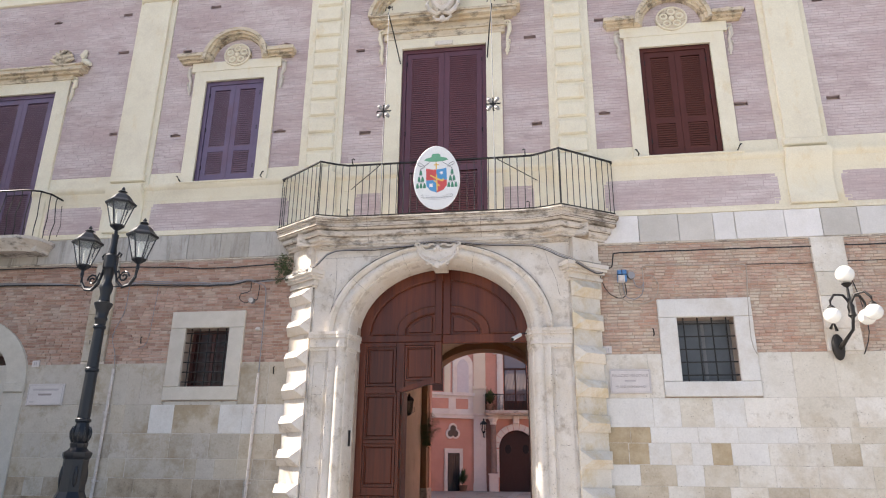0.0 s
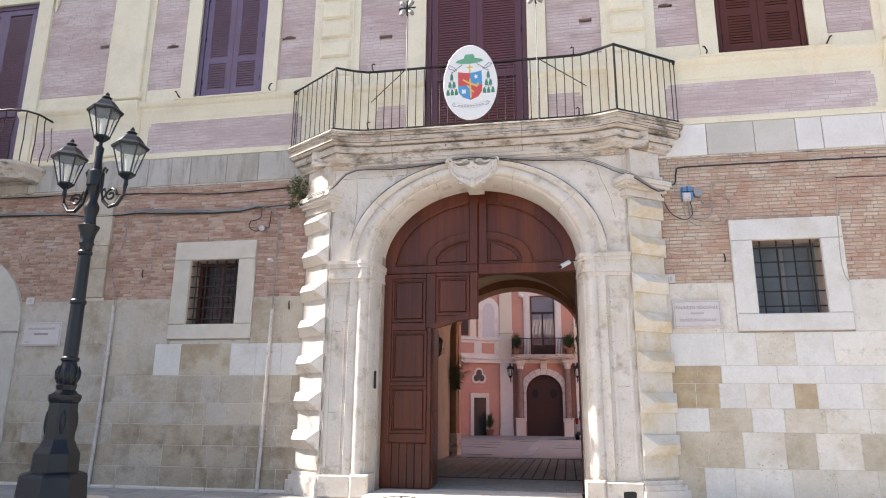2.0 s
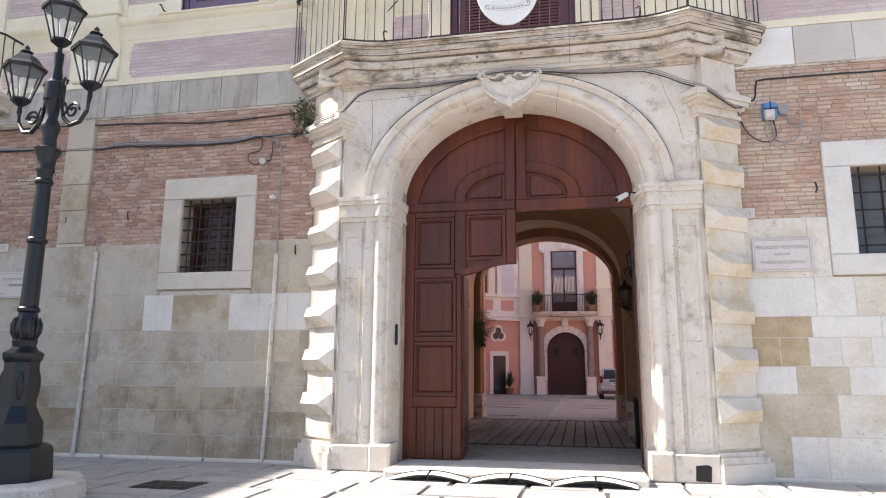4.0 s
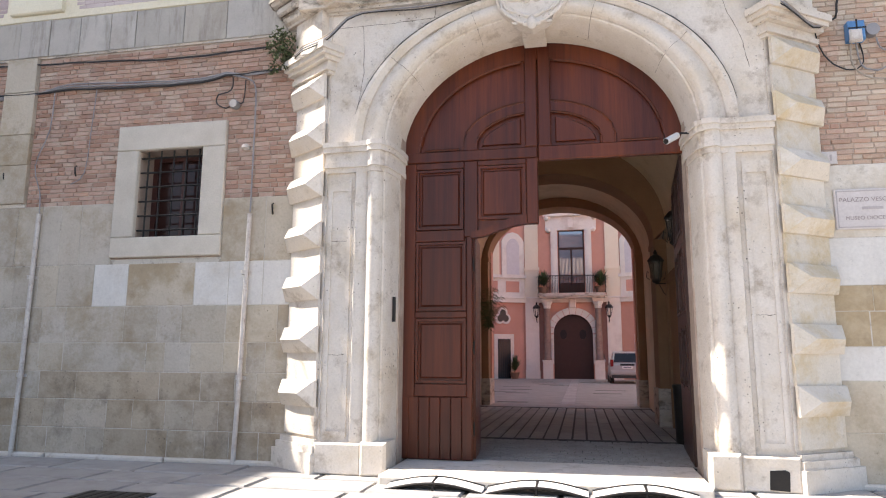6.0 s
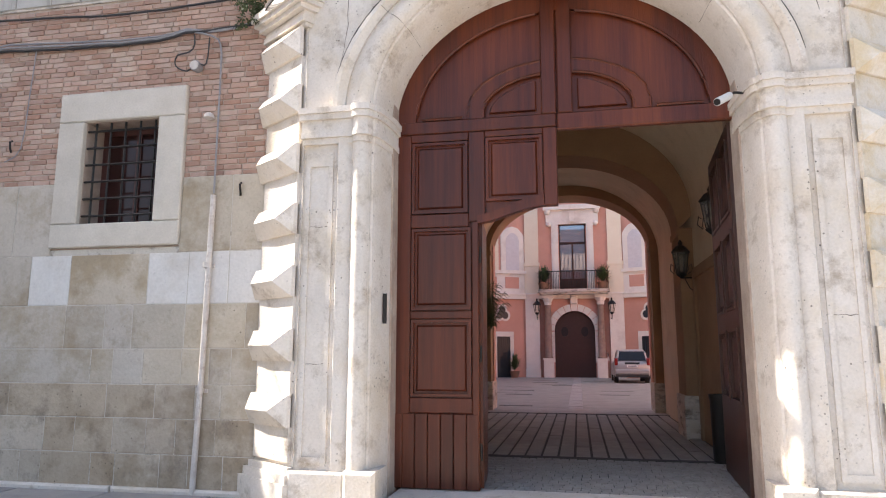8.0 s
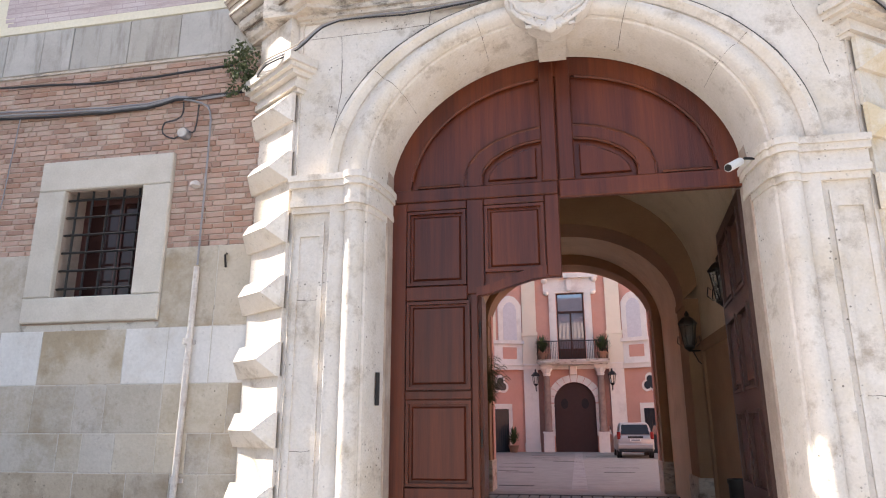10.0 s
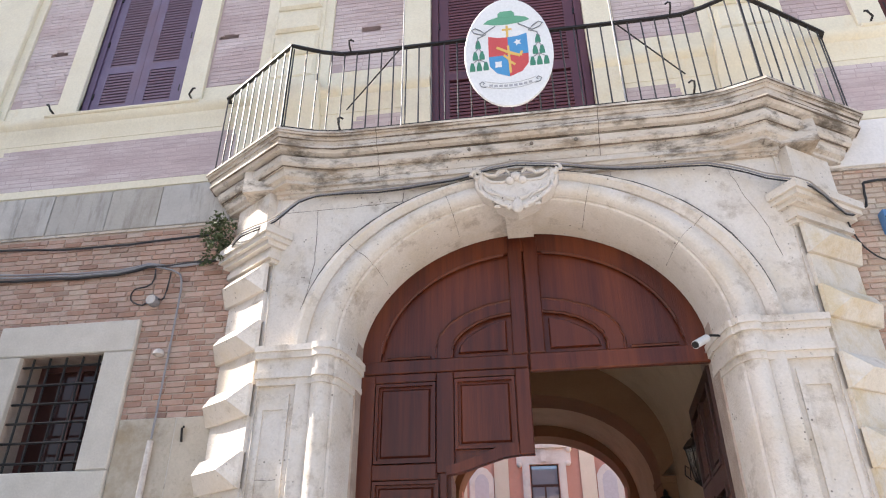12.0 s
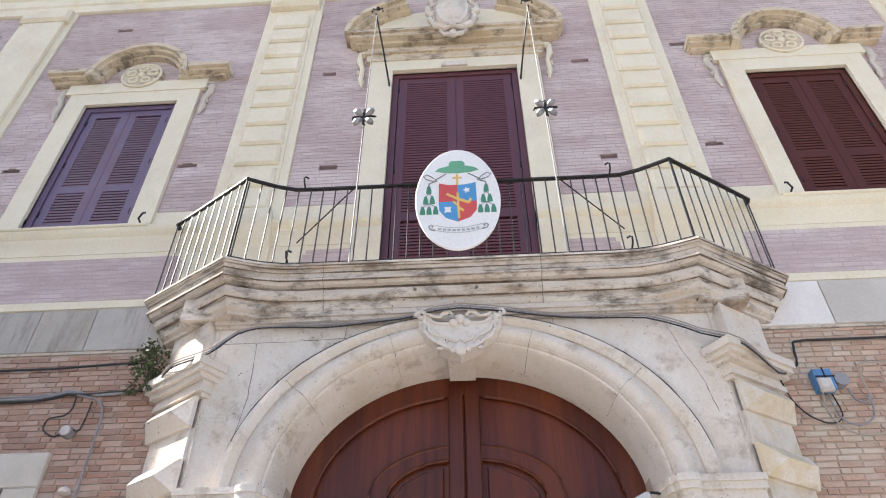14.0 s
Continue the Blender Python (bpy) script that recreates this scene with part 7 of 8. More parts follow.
def shrub(name, x, y, z, r, h, n, seed, label):
    q = random.Random(seed)
    w = thing(name, (x, y, z), label, "plant", "")
    part("pot", Geo().lathe((x, y, z), [(r * 0.4, 0), (r * 0.6, h * 0.28), (r * 0.65, h * 0.3), (r * 0.5, h * 0.3)], 12), surface("clay pot", (0.34, 0.2, 0.13), (0.28, 0.15, 0.1), 0.8), w)
    g = Geo()
    for i in range(n):
        a, e = q.uniform(0, 6.28), q.uniform(0.1, 1.4)
        l = r * q.uniform(0.6, 1.3)
        b = Vector((x, y, z + h * 0.3 + q.uniform(0, h * 0.3)))
        tip = b + Vector((math.cos(a) * math.cos(e) * l, math.sin(a) * math.cos(e) * l, math.sin(e) * l * h / r * 0.55))
        sd = Vector((-math.sin(a), math.cos(a), 0)) * 0.035
        mid = b.lerp(tip, 0.6) + Vector((0, 0, 0.05))
        g.add([b, mid + sd, tip, mid - sd], [(0, 1, 2, 3)])
    part("leaves", g, PALM, w, smooth=None)
    return w


shrub("potted_plant", CAX - 1.75, YC - 0.65, 5.28, 0.6, 1.3, 240, 1, "bushy green plant in a pot on the court balcony")
shrub("potted_plant", CAX + 1.75, YC - 0.65, 5.28, 0.6, 1.3, 240, 2, "bushy green plant in a pot on the court balcony")
shrub("potted_plant", CAX - 3.6, YC - 0.9, 0.0, 0.5, 1.3, 110, 3, "sparse green plant in a pot on the court paving")

SILVER = surface("silver car paint", (0.42, 0.41, 0.40), (0.39, 0.38, 0.37), 0.35, 3, 90, 0.0, metal=0.2)
CARGLASS = plain("dark car glass", (0.025, 0.03, 0.035), 0.15, spec=0.25)
RUBBER = plain("tyre rubber", (0.02, 0.02, 0.02), 0.85)
CARX, CARY = 0.74, 40.5
car = thing("car", (CARX, CARY, 0), "silver estate car parked with its tail to the gate", "car")


def loft(secs):
    """Rings of equal count at rising places along the car, joined."""
    g = Geo()
    k = len(secs[0])
    vs = [p for s in secs for p in s]
    fs = [(i * k + a, i * k + (a + 1) % k, (i + 1) * k + (a + 1) % k, (i + 1) * k + a) for i in range(len(secs) - 1) for a in range(k)]
    return g.add(vs, fs + [tuple(range(k)), tuple((len(secs) - 1) * k + a for a in range(k))])


def ring(y, w, z0, z1, r):
    pts = [(-w + r, z0), (w - r, z0), (w, z0 + r), (w, z1 - r * 1.4), (w - r * 1.0, z1), (-w + r * 1.0, z1), (-w, z1 - r * 1.4), (-w, z0 + r)]
    return [(CARX + x, CARY + y, z) for x, z in pts]


part("body", loft([ring(0.0, 0.78, 0.36, 0.86, 0.10), ring(0.10, 0.86, 0.28, 0.97, 0.10), ring(0.8, 0.88, 0.24, 0.98, 0.09), ring(2.6, 0.88, 0.24, 0.96, 0.09), ring(3.6, 0.87, 0.24, 0.90, 0.10), ring(4.25, 0.80, 0.28, 0.78, 0.12), ring(4.4, 0.66, 0.36, 0.68, 0.12)]), SILVER, car, smooth=50)
part("cabin", loft([ring(0.12, 0.80, 0.90, 1.0, 0.03), ring(0.42, 0.70, 0.90, 1.46, 0.07), ring(0.9, 0.69, 0.90, 1.51, 0.07), ring(2.2, 0.68, 0.90, 1.50, 0.07), ring(3.2, 0.72, 0.88, 0.97, 0.03)]), SILVER, car, smooth=50)
part("rear_window", Geo().add([(CARX - 0.68, CARY + 0.10, 1.0), (CARX + 0.68, CARY + 0.10, 1.0), (CARX + 0.61, CARY + 0.34, 1.42), (CARX - 0.61, CARY + 0.34, 1.42), (CARX - 0.66, CARY + 0.2, 1.0), (CARX + 0.66, CARY + 0.2, 1.0), (CARX + 0.60, CARY + 0.42, 1.40), (CARX - 0.60, CARY + 0.42, 1.40)], [(0, 1, 2, 3), (7, 6, 5, 4), (0, 4, 5, 1), (1, 5, 6, 2), (2, 6, 7, 3), (3, 7, 4, 0)]), CARGLASS, car, "dark rear window")
for s in (-1, 1):
    part("tail_light", Geo().block(min(CARX + s * 0.70, CARX + s * 0.86), max(CARX + s * 0.70, CARX + s * 0.86), CARY - 0.01, CARY + 0.2, 0.80, 1.12, 0.03), plain("red lamp plastic", (0.25, 0.015, 0.015), 0.25), car)
    part("side_window", Geo().prism([(0.6, 1.02), (3.0, 1.02), (2.3, 1.42), (0.75, 1.42)], -0.01, 0.01).moved(Matrix.Translation((CARX + s * 0.80, CARY, 0)) @ Matrix.Rotation(radians(90), 4, 'Z') @ Matrix.Rotation(radians(s * 14), 4, 'X')), GLASS, car)
    for y in (0.85, 3.5):
        wh = part("wheel", Geo().tube([(CARX + s * 0.66, CARY + y, 0.31), (CARX + s * 0.87, CARY + y, 0.31)], 0.31, 20), RUBBER, car)
        part("rim", Geo().tube([(CARX + s * 0.865, CARY + y, 0.31), (CARX + s * 0.88, CARY + y, 0.31)], 0.2, 14), SILVER, wh)
part("bumper", Geo().block(CARX - 0.84, CARX + 0.84, CARY - 0.07, CARY + 0.2, 0.40, 0.62, 0.05), SILVER, car)
part("lower_trim", Geo().block(CARX - 0.80, CARX + 0.80, CARY - 0.04, CARY + 0.2, 0.26, 0.42, 0.04), plain("dark bumper plastic", (0.04, 0.04, 0.042), 0.6), car)
part("plate_recess", Geo().block(CARX - 0.36, CARX + 0.36, CARY - 0.005, CARY + 0.05, 0.84, 0.93, 0.01), RUBBER, car)
car.scale = (0.97, 0.97, 1.08)
pl = part("number_plate", Geo().box(CARX - 0.26, CARX + 0.26, CARY - 0.02, CARY + 0.01, 0.71, 0.82), WHITE, car)
part("plate_bar", Geo().box(CARX - 0.2, CARX + 0.2, CARY - 0.023, CARY - 0.019, 0.74, 0.79), GREY, pl)

# ---- unseen block added to shade the left end ----
solo("unseen_shade_block", Geo().box(-40, -18, 1.5, 12.6, 0, 12.6), CREAM, "unseen plain block added to shade the palace's left end", "building", kind="structure")

# ---- paving of the square ----
r5 = random.Random(11)
rest = Geo()
y = 12.66
while y > -8:
    d = r5.uniform(0.55, 0.8)
    x = -17.5 - r5.random()
    while x < 15.0:
        w = r5.uniform(0.75, 1.25)
        t = r5.uniform(-0.004, 0.004)
        near = y > 7.4 and -11.5 < x < 3.5
        g = Geo() if near else rest
        c = [(x + 0.012, y - d + 0.012), (x + w - 0.012, y - d + 0.012), (x + w - 0.012, y - 0.012), (x + 0.012, y - 0.012)]
        c = [(u + r5.uniform(-0.008, 0.008), v + r5.uniform(-0.008, 0.008)) for u, v in c]
        n_ = [(u + a * r5.uniform(0.008, 0.03), v + b * r5.uniform(0.008, 0.03)) for (u, v), (a, b) in zip(c, ((1, 1), (-1, 1), (-1, -1), (1, -1)))]
        g.add([(u, v, -0.03) for u, v in c] + [(u, v, t) for u, v in n_],
              [(4, 5, 6, 7), (0, 1, 5, 4), (1, 2, 6, 5), (2, 3, 7, 6), (3, 0, 4, 7)])
        if near:
            part("paving_slab", g, PAVING, ground, smooth=None)
        x += w
    y -= d
part("paving_slabs", rest, PAVING, ground, kind="stuff", smooth=None)
part("joint_bed", Geo().box(-17.4, 15.0, -8.2, 12.7, -0.035, -0.018), JOINT, ground)
# low worn footing along the foot of the wall
for x0, x1 in ((-10.7, -8.3), (-8.28, -6.6), (-6.58, -5.0), (1.15, 3.2), (3.22, 6.0)):
    solo("wall_footing", Geo().block(x0, x1, WY - 0.075, WY - 0.016, -0.03, 0.045, 0.02), STONE, "low worn stone footing at the wall's base", "footing", kind="structure")
mh = thing("manhole_cover", (-5.8, 10.65, 0.0), "dark rectangular iron cover in the paving", "manhole cover")
part("cover", Geo().box(-6.15, -5.45, 10.4, 10.9, -0.01, 0.008), LAMP_IRON, mh)
for i in range(6):
    part("rib", Geo().box(-6.12 + i * 0.115, -6.07 + i * 0.115, 10.43, 10.87, 0.008, 0.012), IRON, mh)

# ---- low arched grilles before the threshold ----
for i in range(3):
    x0 = CX - 1.50 + i * 1.0
    gr = thing("ramp_plate", (x0 + 0.5, 11.75, 0), "low arched white ramp plate with black iron edging", "ramp", "ramp plates at the threshold")
    top = [(x0 + 0.02 + 0.96 * k / 12, 0.028 + 0.075 * math.sin(math.pi * k / 12)) for k in range(13)]
    g = Geo()
    for k in range(12):
        (xa, za), (xb, zb) = top[k], top[k + 1]
        g.add([(xa, 11.62, za - 0.02), (xb, 11.62, zb - 0.02), (xb, 11.80, zb), (xa, 11.80, za), (xa, 11.62, za - 0.04), (xb, 11.62, zb - 0.04), (xb, 11.80, zb - 0.02), (xa, 11.80, za - 0.02)],
              [(0, 1, 2, 3), (7, 6, 5, 4), (0, 4, 5, 1), (2, 6, 7, 3)])
    part("plate", g, ASHLAR_WHITE, gr)
    part("back_edge", Geo().tube([(x, 11.81, z) for x, z in top], 0.013, 6), IRON, gr)
    part("front_edge", Geo().tube([(x, 11.61, z - 0.03) for x, z in top], 0.012, 6), IRON, gr)
    part("rib", Geo().tube([(x0 + 0.5, 11.61, 0.075), (x0 + 0.5, 11.81, 0.105)], 0.014, 6).tube([(x0 + 0.5, 11.61, 0.0), (x0 + 0.5, 11.61, 0.075)], 0.012, 6), IRON, gr)
    # black box puts the shade below the plate into colour
    part("shadow_gap", Geo().box(x0 + 0.06, x0 + 0.94, 11.70, 11.78, 0.0, 0.03), IRON, gr, "black box that paints the shade in the gap")

# ---- plaques and number tiles ----
MARBLE = surface("white marble plaque", (0.66, 0.60, 0.58), (0.58, 0.525, 0.50), 0.5, 3, 40, 0.05)
INK = plain("engraved grey letters", (0.36, 0.30, 0.29), 0.7)
FAINT = plain("faded grey letters", (0.48, 0.43, 0.42), 0.7)


def lettering(text, x, z, size, y, parent, material, name="lettering"):
    cu = bpy.data.curves.new(name, 'FONT')
    cu.body, cu.size, cu.align_x, cu.align_y, cu.extrude = text, size, 'CENTER', 'CENTER', 0.001
    cu.materials.append(material)
    tmp = bpy.data.objects.new(name, cu)
    scene.collection.objects.link(tmp)
    me = bpy.data.meshes.new_from_object(tmp.evaluated_get(bpy.context.evaluated_depsgraph_get()))
    bpy.data.objects.remove(tmp)
    ob = new(name, me)
    if not me.materials:
        me.materials.append(material)
    ob.parent = parent
    ob.matrix_parent_inverse = Matrix.Translation(-Vector(parent.location))
    ob.matrix_basis = pose(x, y, z, 90, 0, 0)
    return ob


def plaque(x0, x1, z0, z1, label):
    p = thing("wall_plaque", ((x0 + x1) / 2, WY - 0.03, z0), label, "plaque")
    part("slab", Geo().block(x0, x1, WY - 0.045, WY - 0.018, z0, z1, 0.006), MARBLE, p)
    part("rim", wall_with_holes(Geo(), x0 + 0.02, x1 - 0.02, WY - 0.049, WY - 0.044, z0 + 0.02, z1 - 0.02, [(x0 + 0.03, x1 - 0.03, z0 + 0.03, z1 - 0.03)]), FAINT, p)
    return p


p = plaque(1.20, 1.93, 2.64, 3.08, "white marble plaque lettered in grey capitals")
xm = 1.565
lettering("PALAZZO VESCOVILE", xm, 2.96, 0.066, WY - 0.047, p, INK)
part("text_bar", Geo().box(xm - 0.10, xm + 0.10, WY - 0.049, WY - 0.044, 2.853, 2.883), FAINT, p)
lettering("MUSEO DIOCESANO", xm, 2.76, 0.058, WY - 0.047, p, INK)
p = plaque(-10.62, -9.80, 2.47, 2.91, "white marble plaque with faded writing")
part("text_bar", Geo().box(-10.50, -9.92, WY - 0.049, WY - 0.044, 2.77, 2.81), FAINT, p)
part("text_bar", Geo().box(-10.36, -10.06, WY - 0.049, WY - 0.044, 2.67, 2.71), INK, p)
part("text_bar", Geo().box(-10.54, -10.44, WY - 0.049, WY - 0.044, 2.53, 2.55), FAINT, p)
for x, z in ((1.19, 3.44), (-10.58, 3.33)):
    t = thing("number_tile", (x, WY - 0.02, z), "small square white house number tile", "number tile")
    part("tile", Geo().block(x - 0.085, x + 0.085, WY - 0.03, WY - 0.005, z - 0.07, z + 0.07, 0.006), MARBLE, t)
    part("number_bar", Geo().box(x - 0.03, x - 0.015, WY - 0.033, WY - 0.029, z - 0.035, z + 0.035).box(x + 0.01, x + 0.03, WY - 0.033, WY - 0.029, z - 0.035, z + 0.035), FAINT, t)

# ---- conduits, cables, boxes ----
PVC = surface("flaking white pipe paint", (0.66, 0.62, 0.58), (0.52, 0.46, 0.42), 0.6, 6, 40, 0.2, stain=((0.3, 0.22, 0.18), 0.7), stain_scale=9)
CABLE = plain("black cable", (0.025, 0.024, 0.026), 0.6)
GREYC = plain("grey cable", (0.30, 0.29, 0.30), 0.6)
TANC = plain("dusty beige cable", (0.42, 0.36, 0.30), 0.7)


def cable(name, pts, r, material, label, y=WY - 0.045, sag=0.0, rs=None):
    """A line along the wall through the given x, z, smoothed, with a little slack."""
    q = rs or random.Random(len(pts))
    P = [Vector((p[0], p[2] if len(p) > 2 else y, p[1])) for p in pts]
    out = []
    for i in range(len(P) - 1):
        p0, p1, p2, p3 = P[max(i - 1, 0)], P[i], P[i + 1], P[min(i + 2, len(P) - 1)]
        n = max(3, int((p2 - p1).length / 0.22))
        for k in range(n):
            t = k / n
            v = 0.5 * ((2 * p1) + (p2 - p0) * t + (2 * p0 - 5 * p1 + 4 * p2 - p3) * t * t + (3 * p1 - p0 - 3 * p2 + p3) * t ** 3)
            v.z += -sag * math.sin(math.pi * t) + q.uniform(-0.006, 0.006)
            out.append(v)
    out.append(P[-1])
    return solo(name, Geo().tube(out, r, 6), material, label, "cable")


cable("cable", [(-24, 5.46), (-11.7, 5.44), (-8.5, 5.38), (-6.9, 5.30), (-5.4, 5.34)], 0.013, CABLE, "black cable run along the brick")
for i, (mt, r) in enumerate(((CABLE, 0.016), (GREYC, 0.012), (GREYC, 0.011))):
    dz = 0.028 * i
    cable("cable", [(-24, 5.1 + dz), (-11.65, 5.06 + dz), (-9.5, 4.97 - dz), (-8.4, 4.98 + dz * 1.4), (-6.7, 4.92 + dz), (-6.05, 4.99 + dz * 0.7), (-5.6, 5.0 - dz * 0.5), (-5.1, 5.03 + dz)], r, mt, "sagging bundle cable along the brick", sag=0.01)
cable("cable", [(-6.05, 5.0), (-5.75, 4.93), (-5.62, 4.80), (-5.60, 4.4), (-5.60, 3.6), (-5.60, 3.1)], 0.012, GREYC, "grey cable down to the pipe")
cable("cable", [(-5.95, 4.96), (-5.96, 4.78), (-6.15, 4.72), (-6.16, 4.60), (-6.02, 4.53), (-5.88, 4.60), (-5.78, 4.60), (-5.76, 4.9)], 0.009, CABLE, "thin black loop at the junction box")
for x, z1 in ((-5.60, 3.08), (-8.75, 3.20)):
    pipe = thing("conduit_pipe", (x, WY - 0.05, 0), "flaking white conduit pipe fixed to the stone base", "pipe")
    part("tube", Geo().tube([(x - 0.05, WY - 0.06, 0.0), (x - 0.02, WY - 0.055, 1.2), (x, WY - 0.05, z1)], 0.03, 10), PVC, pipe)
    for z in (1.0, 2.3):
        part("clamp", Geo().tube([(x - 0.03, WY - 0.055, z), (x - 0.029, WY - 0.055, z + 0.05)], 0.042, 10).box(x - 0.08, x + 0.04, WY - 0.03, WY - 0.005, z, z + 0.04), PVC, pipe)
cable("cable", [(-8.75, 3.2), (-8.78, 3.5), (-8.9, 3.9), (-8.72, 4.4), (-8.7, 4.95)], 0.009, GREYC, "thin grey cable up the brick")
cable("cable", [(-8.02, 4.95), (-8.05, 4.4), (-8.1, 3.75), (-8.3, 3.6)], 0.007, GREYC, "thin grey cable down the brick")
jb = thing("junction_box", (-5.9, WY - 0.05, 4.57), "small round grey junction box on the brick", "junction box")
part("box", Geo().tube([(-5.9, WY - 0.09, 4.57), (-5.9, WY - 0.005, 4.57)], 0.06, 14), GREYC, jb)
part("lid", Geo().tube([(-5.9, WY - 0.10, 4.57), (-5.9, WY - 0.09, 4.57)], 0.05, 14), PVC, jb)
solo("insulator", Geo().lathe((-5.70, WY - 0.06, 3.93), [(0.02, 0), (0.06, 0.02), (0.05, 0.06), (0.02, 0.08)], 10).box(-5.72, -5.68, WY - 0.05, WY, 3.95, 3.98), PVC, "small white porcelain insulator on the brick", "insulator")
# over the portal
for i, (mt, r) in enumerate(((CABLE, 0.008), (GREYC, 0.009), (TANC, 0.007))):
    d = 0.03 * i
    cable("cable", [(-5.1, 5.03 + d, 12.62), (-4.75, 4.98 + d, 12.2), (-4.38, 5.07 + d, 12.12), (-4.18, 5.33 + d * 0.6, 12.2), (-3.89, 5.44 + d * 0.3, 12.26), (-3.37, 5.42 + d, 12.27), (-2.58, 5.46 + d * 0.5, 12.24), (-1.94, 5.49 + d, 12.12), (-0.91, 5.43 + d * 0.7, 12.26), (-0.11, 5.38 + d, 12.26), (0.36, 5.16 + d, 12.22), (0.70, 4.98 + d, 12.16), (1.08, 4.86 + d * 0.5, 12.5), (1.30, 5.0 + d, 12.68)], r, mt, "cable draped over the gateway arch")
cable("cable", [(1.2, 4.98, 12.66), (1.38, 5.05), (1.42, 5.27), (1.55, 5.33), (2.6, 5.33), (6.3, 5.33), (16, 5.35)], 0.013, CABLE, "black cable along the pale brick")
cable("cable", [(1.95, 4.7), (1.95, 4.95), (2.05, 5.05), (3.0, 5.03), (3.72, 5.02), (3.83, 4.9), (3.79, 4.44), (3.75, 3.6), (3.82, 3.32)], 0.010, TANC, "beige cable looping round the window")
cable("cable", [(3.83, 5.02), (5.0, 5.0), (6.4, 5.02), (16, 5.0)], 0.008, CABLE, "thin black cable along the pale brick")
cable("cable", [(1.12, 4.95, 12.62), (1.2, 4.7), (1.32, 4.5), (1.5, 4.42), (1.62, 4.5), (1.6, 4.72)], 0.008, CABLE, "black cable loop under the blue box")
cable("cable", [(1.52, 4.74), (1.50, 4.52), (1.62, 4.34), (1.85, 4.30), (2.1, 4.38), (2.22, 4.62), (2.15, 4.82), (2.0, 4.86)], 0.010, TANC, "beige cable loop on the brick")
cable("cable", [(1.56, 4.74), (1.6, 4.46), (1.75, 4.40), (1.9, 4.48), (1.95, 4.7)], 0.010, GREYC, "grey cable loop under the blue box")
cable("cable", [(1.77, 4.78), (1.8, 4.66), (1.9, 4.62), (1.95, 4.72)], 0.010, GREYC, "grey cable from the round box")
bx = thing("cable_box", (1.56, WY - 0.1, 4.72), "blue and white plastic cable box on the brick", "cable box")
part("body", Geo().block(1.47, 1.64, WY - 0.13, WY - 0.005, 4.74, 4.96, 0.02), plain("blue plastic", (0.10, 0.26, 0.52), 0.5), bx)
part("cover", Geo().block(1.475, 1.60, WY - 0.15, WY - 0.10, 4.71, 4.85, 0.015), PVC, bx, "white cover")
part("tie", Geo().box(1.545, 1.56, WY - 0.136, WY - 0.128, 4.74, 4.965).box(1.465, 1.645, WY - 0.136, WY - 0.128, 4.86, 4.875), CABLE, bx)
part("round_box", Geo().tube([(1.73, WY - 0.09, 4.86), (1.73, WY, 4.86)], 0.07, 14), GREYC, bx)
hooks = ((-9.4, 3.75), (-8.25, 3.78), (-5.3, 3.13), (2.05, 3.75))
for x, z in hooks:
    solo("iron_cramp", Geo().tube([(x, WY - 0.02, z + 0.08), (x, WY - 0.05, z + 0.06), (x + 0.01, WY - 0.05, z - 0.02), (x, WY - 0.02, z - 0.06)], 0.012, 6), IRON, "small rusty iron cramp in the wall", "iron cramp")

# ---- ivy in the corner of the portal ----
IVY = surface("dusty green weeds", (0.05, 0.075, 0.025), (0.09, 0.10, 0.045), 0.7, 12, 60, 0.1)
r6 = random.Random(8)
tuft = thing("wall_weeds", (-5.2, 12.55, 5.2), "tuft of green weeds growing from the wall", "plant")
for k, (cx_, cz, n_, r_) in enumerate(((-5.22, 5.28, 420, 0.23), (-5.12, 5.05, 200, 0.13), (-5.32, 4.98, 60, 0.1))):
    g = Geo()
    for i in range(n_):
        a, b_, rr = r6.uniform(0, 6.28), r6.uniform(-1.4, 1.4), r_ * r6.random() ** 0.5
        c = Vector((cx_ + rr * math.cos(a) * math.cos(b_), 12.62 - abs(rr * math.sin(a)) * 0.7, cz + rr * math.sin(b_)))
        u = Vector((r6.uniform(-1, 1), r6.uniform(-1, 1), r6.uniform(-1, 1))).normalized() * r6.uniform(0.015, 0.035)
        v = u.cross(Vector((r6.uniform(-1, 1), r6.uniform(-1, 1), r6.uniform(-1, 1)))).normalized() * 0.014
        g.add([c - u, c + v, c + u, c - v], [(0, 1, 2, 3)])
    part("leaves", g, IVY, tuft, smooth=None)

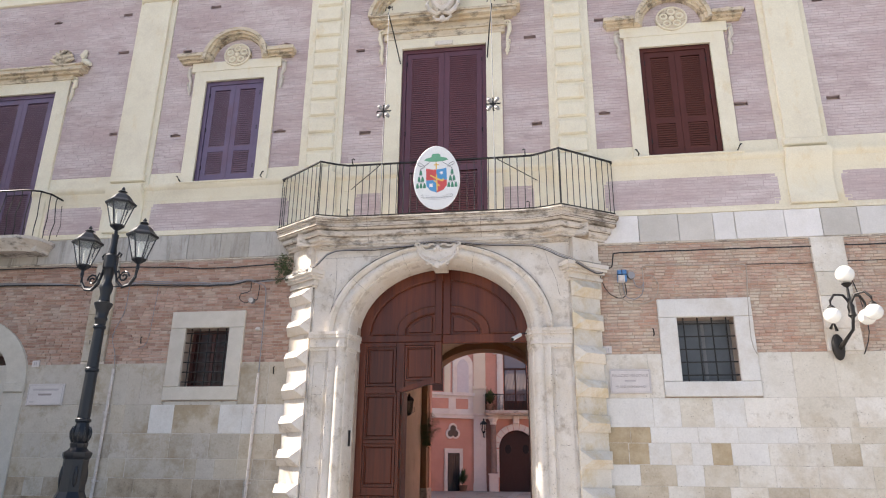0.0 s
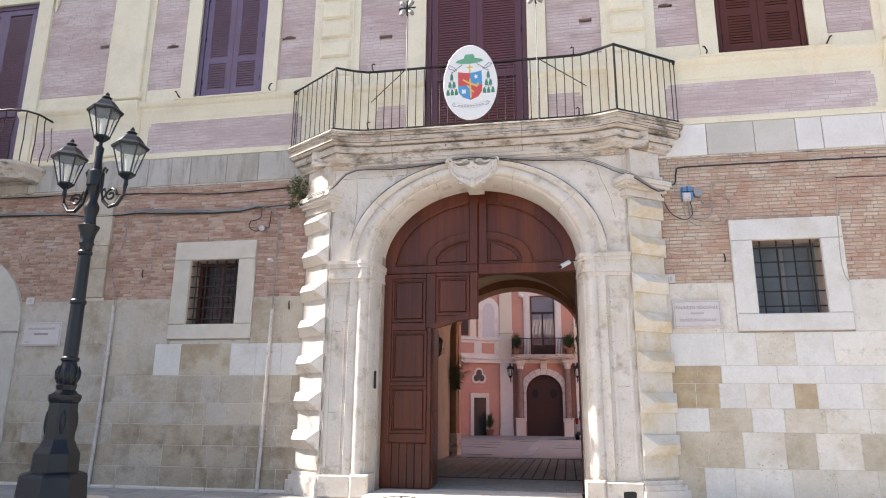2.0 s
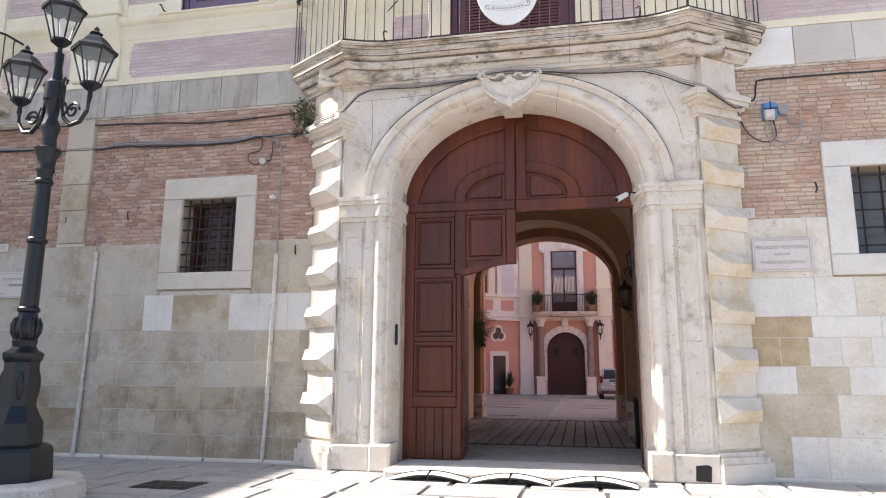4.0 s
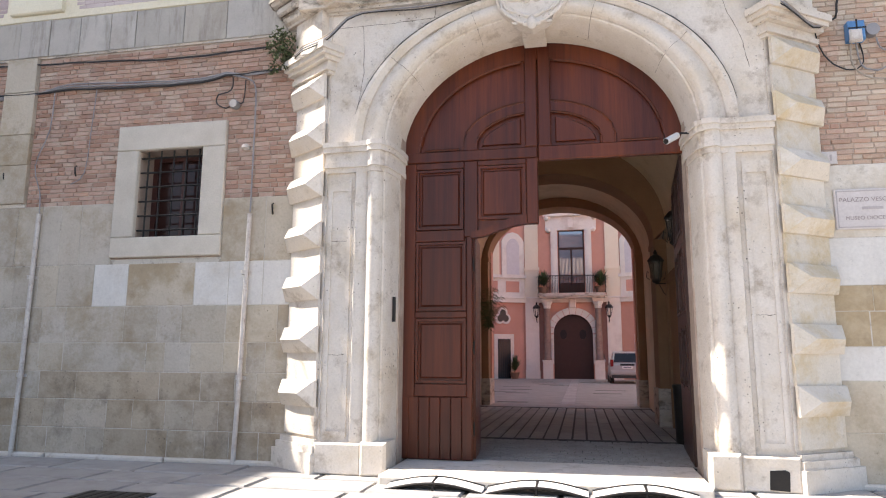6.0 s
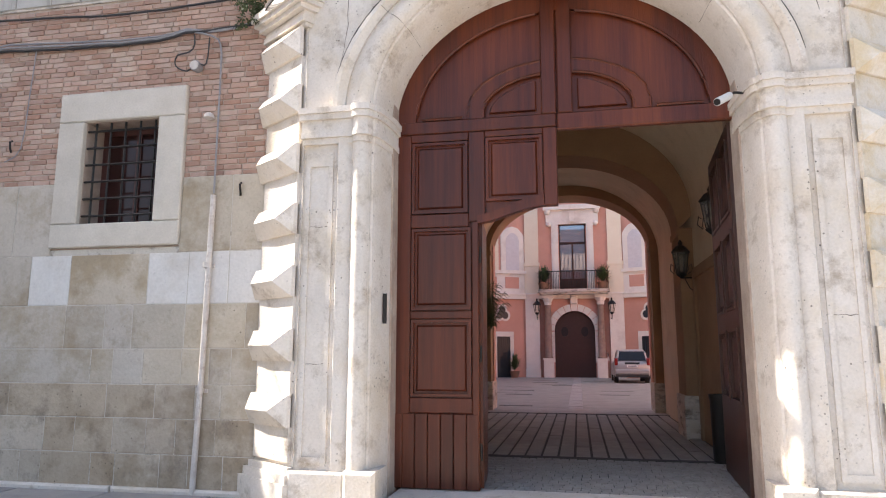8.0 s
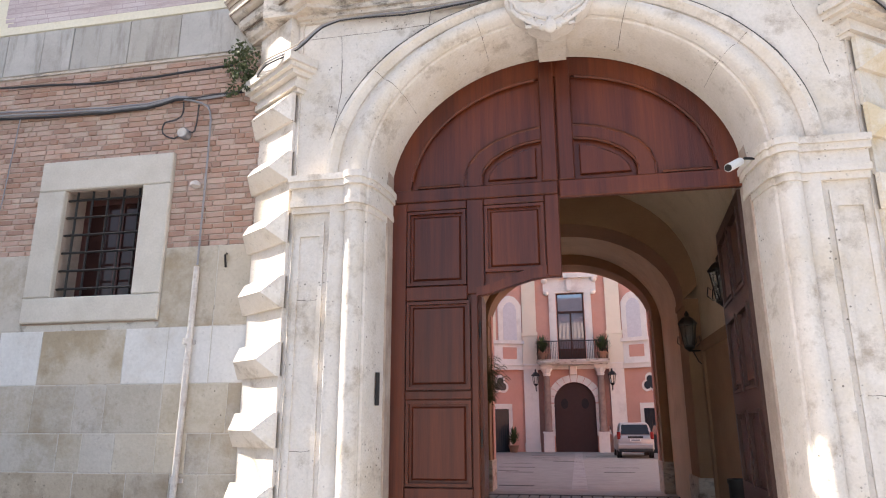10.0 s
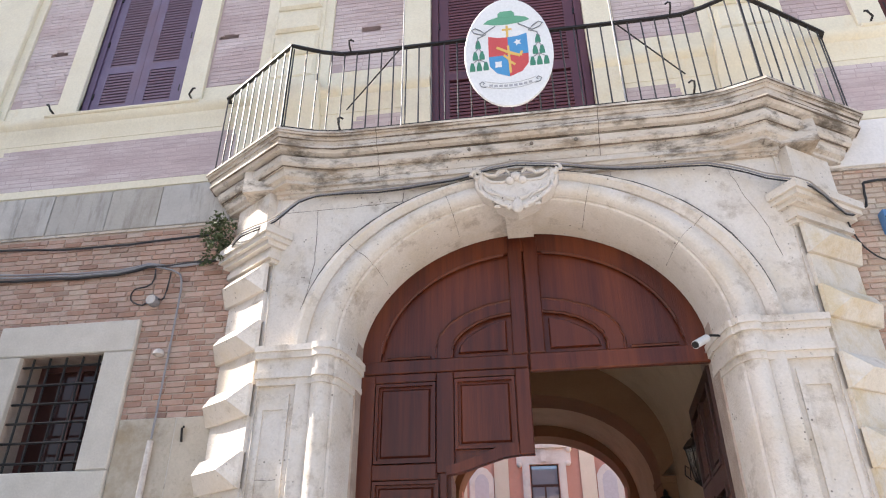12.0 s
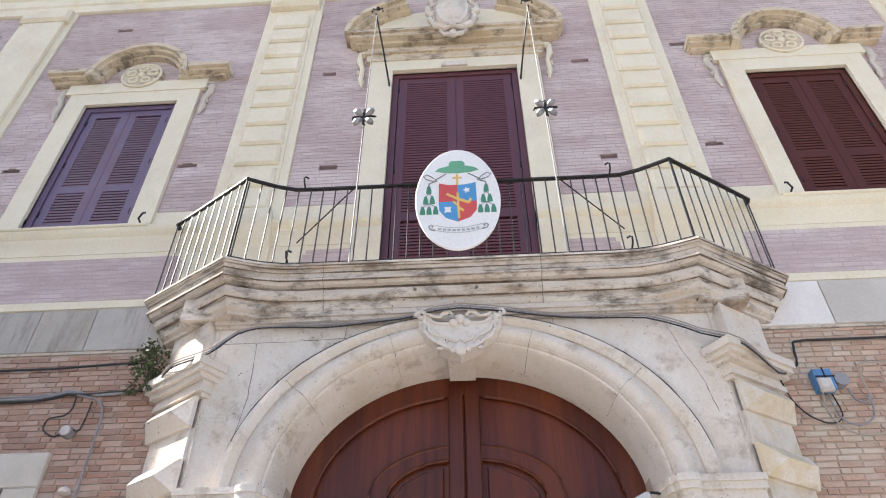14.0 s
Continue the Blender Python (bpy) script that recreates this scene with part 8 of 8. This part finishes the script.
# ---- globe lamp on the wall ----
OPAL = surface("opal glass globe", (0.85, 0.83, 0.78), (0.82, 0.80, 0.74), 0.25, 3, 60, 0.0)
wl = thing("globe_wall_lamp", (5.25, WY - 0.05, 3.4), "ornate black iron wall lamp with opal globes", "wall lamp")
y = 12.25
part("wall_plate", Geo().ball((5.18, WY - 0.08, 3.42), 0.14, squash=(0.8, 0.5, 1.7)).tube([(5.1, WY - 0.1, 3.75), (5.12, WY - 0.2, 3.85), (5.18, WY - 0.15, 3.7)], 0.03, 6), IRON, wl)
part("arm", Geo().tube([(5.2, 12.6, 3.4), (5.22, 12.4, 3.5), (5.3, 12.25, 3.65), (5.33, 12.22, 3.9)], [0.045, 0.032, 0.026, 0.03], 8), IRON, wl)
part("stem", Geo().lathe((5.33, y, 3.85), [(0.03, 0), (0.07, 0.05), (0.05, 0.12), (0.06, 0.2), (0.03, 0.3), (0.02, 0.55), (0.05, 0.57), (0.09, 0.62), (0.05, 0.63)], 12), IRON, wl)
part("globe", Geo().ball((5.33, y, 4.64), 0.155, 18), OPAL, wl, "white opal globe")
for ex, ey in ((-0.33, -0.02), (0.24, -0.25), (0.30, 0.15)):
    cx_, cy_ = 5.33 + ex, y + ey
    part("branch", Geo().tube([(5.33, y, 4.1), (5.33 + ex * 0.3, y + ey * 0.3, 4.26), (5.33 + ex * 0.75, y + ey * 0.75, 4.27), (cx_, cy_, 4.16), (cx_, cy_, 4.06)], 0.022, 8), IRON, wl)
    part("holder", Geo().lathe((cx_, cy_, 4.0), [(0.07, 0), (0.06, 0.05), (0.03, 0.08)], 12), IRON, wl)
    part("globe", Geo().ball((cx_, cy_, 3.9), 0.14, 18), OPAL, wl, "white opal globe")
cable("cable", [(5.6, 3.3), (5.75, 3.7), (5.7, 4.3), (5.55, 4.98)], 0.009, CABLE, "thin black feed cable by the globe lamp")

# ---- cracks between the stones of the arch ----
for th in (35, 68, 112, 145):
    t = radians(th)
    c, s_ = math.cos(t), math.sin(t)
    e = Vector((c / IN_A, s_ / IN_B)).normalized()
    g = Geo()
    pts = []
    for u, d in RING[2:21]:
        pts.append((CX + IN_A * c + e.x * u, FP + d - 0.0015, SPR + IN_B * s_ + e.y * u))
    part("joint_line", Geo().tube(pts, [0.001 + 0.003 * random.random() for _ in pts], 4), CRACK, portal)
# no recess here: a black plate paints the opening's dark inside
solo("drain_hole_dark", Geo().prism([(0.25, 0.03), (0.43, 0.02), (0.44, 0.2), (0.40, 0.22), (0.26, 0.21)], 12.244, 12.249), IRON, "flat black plate that paints the shade inside the drain opening", "drain", kind="structure")
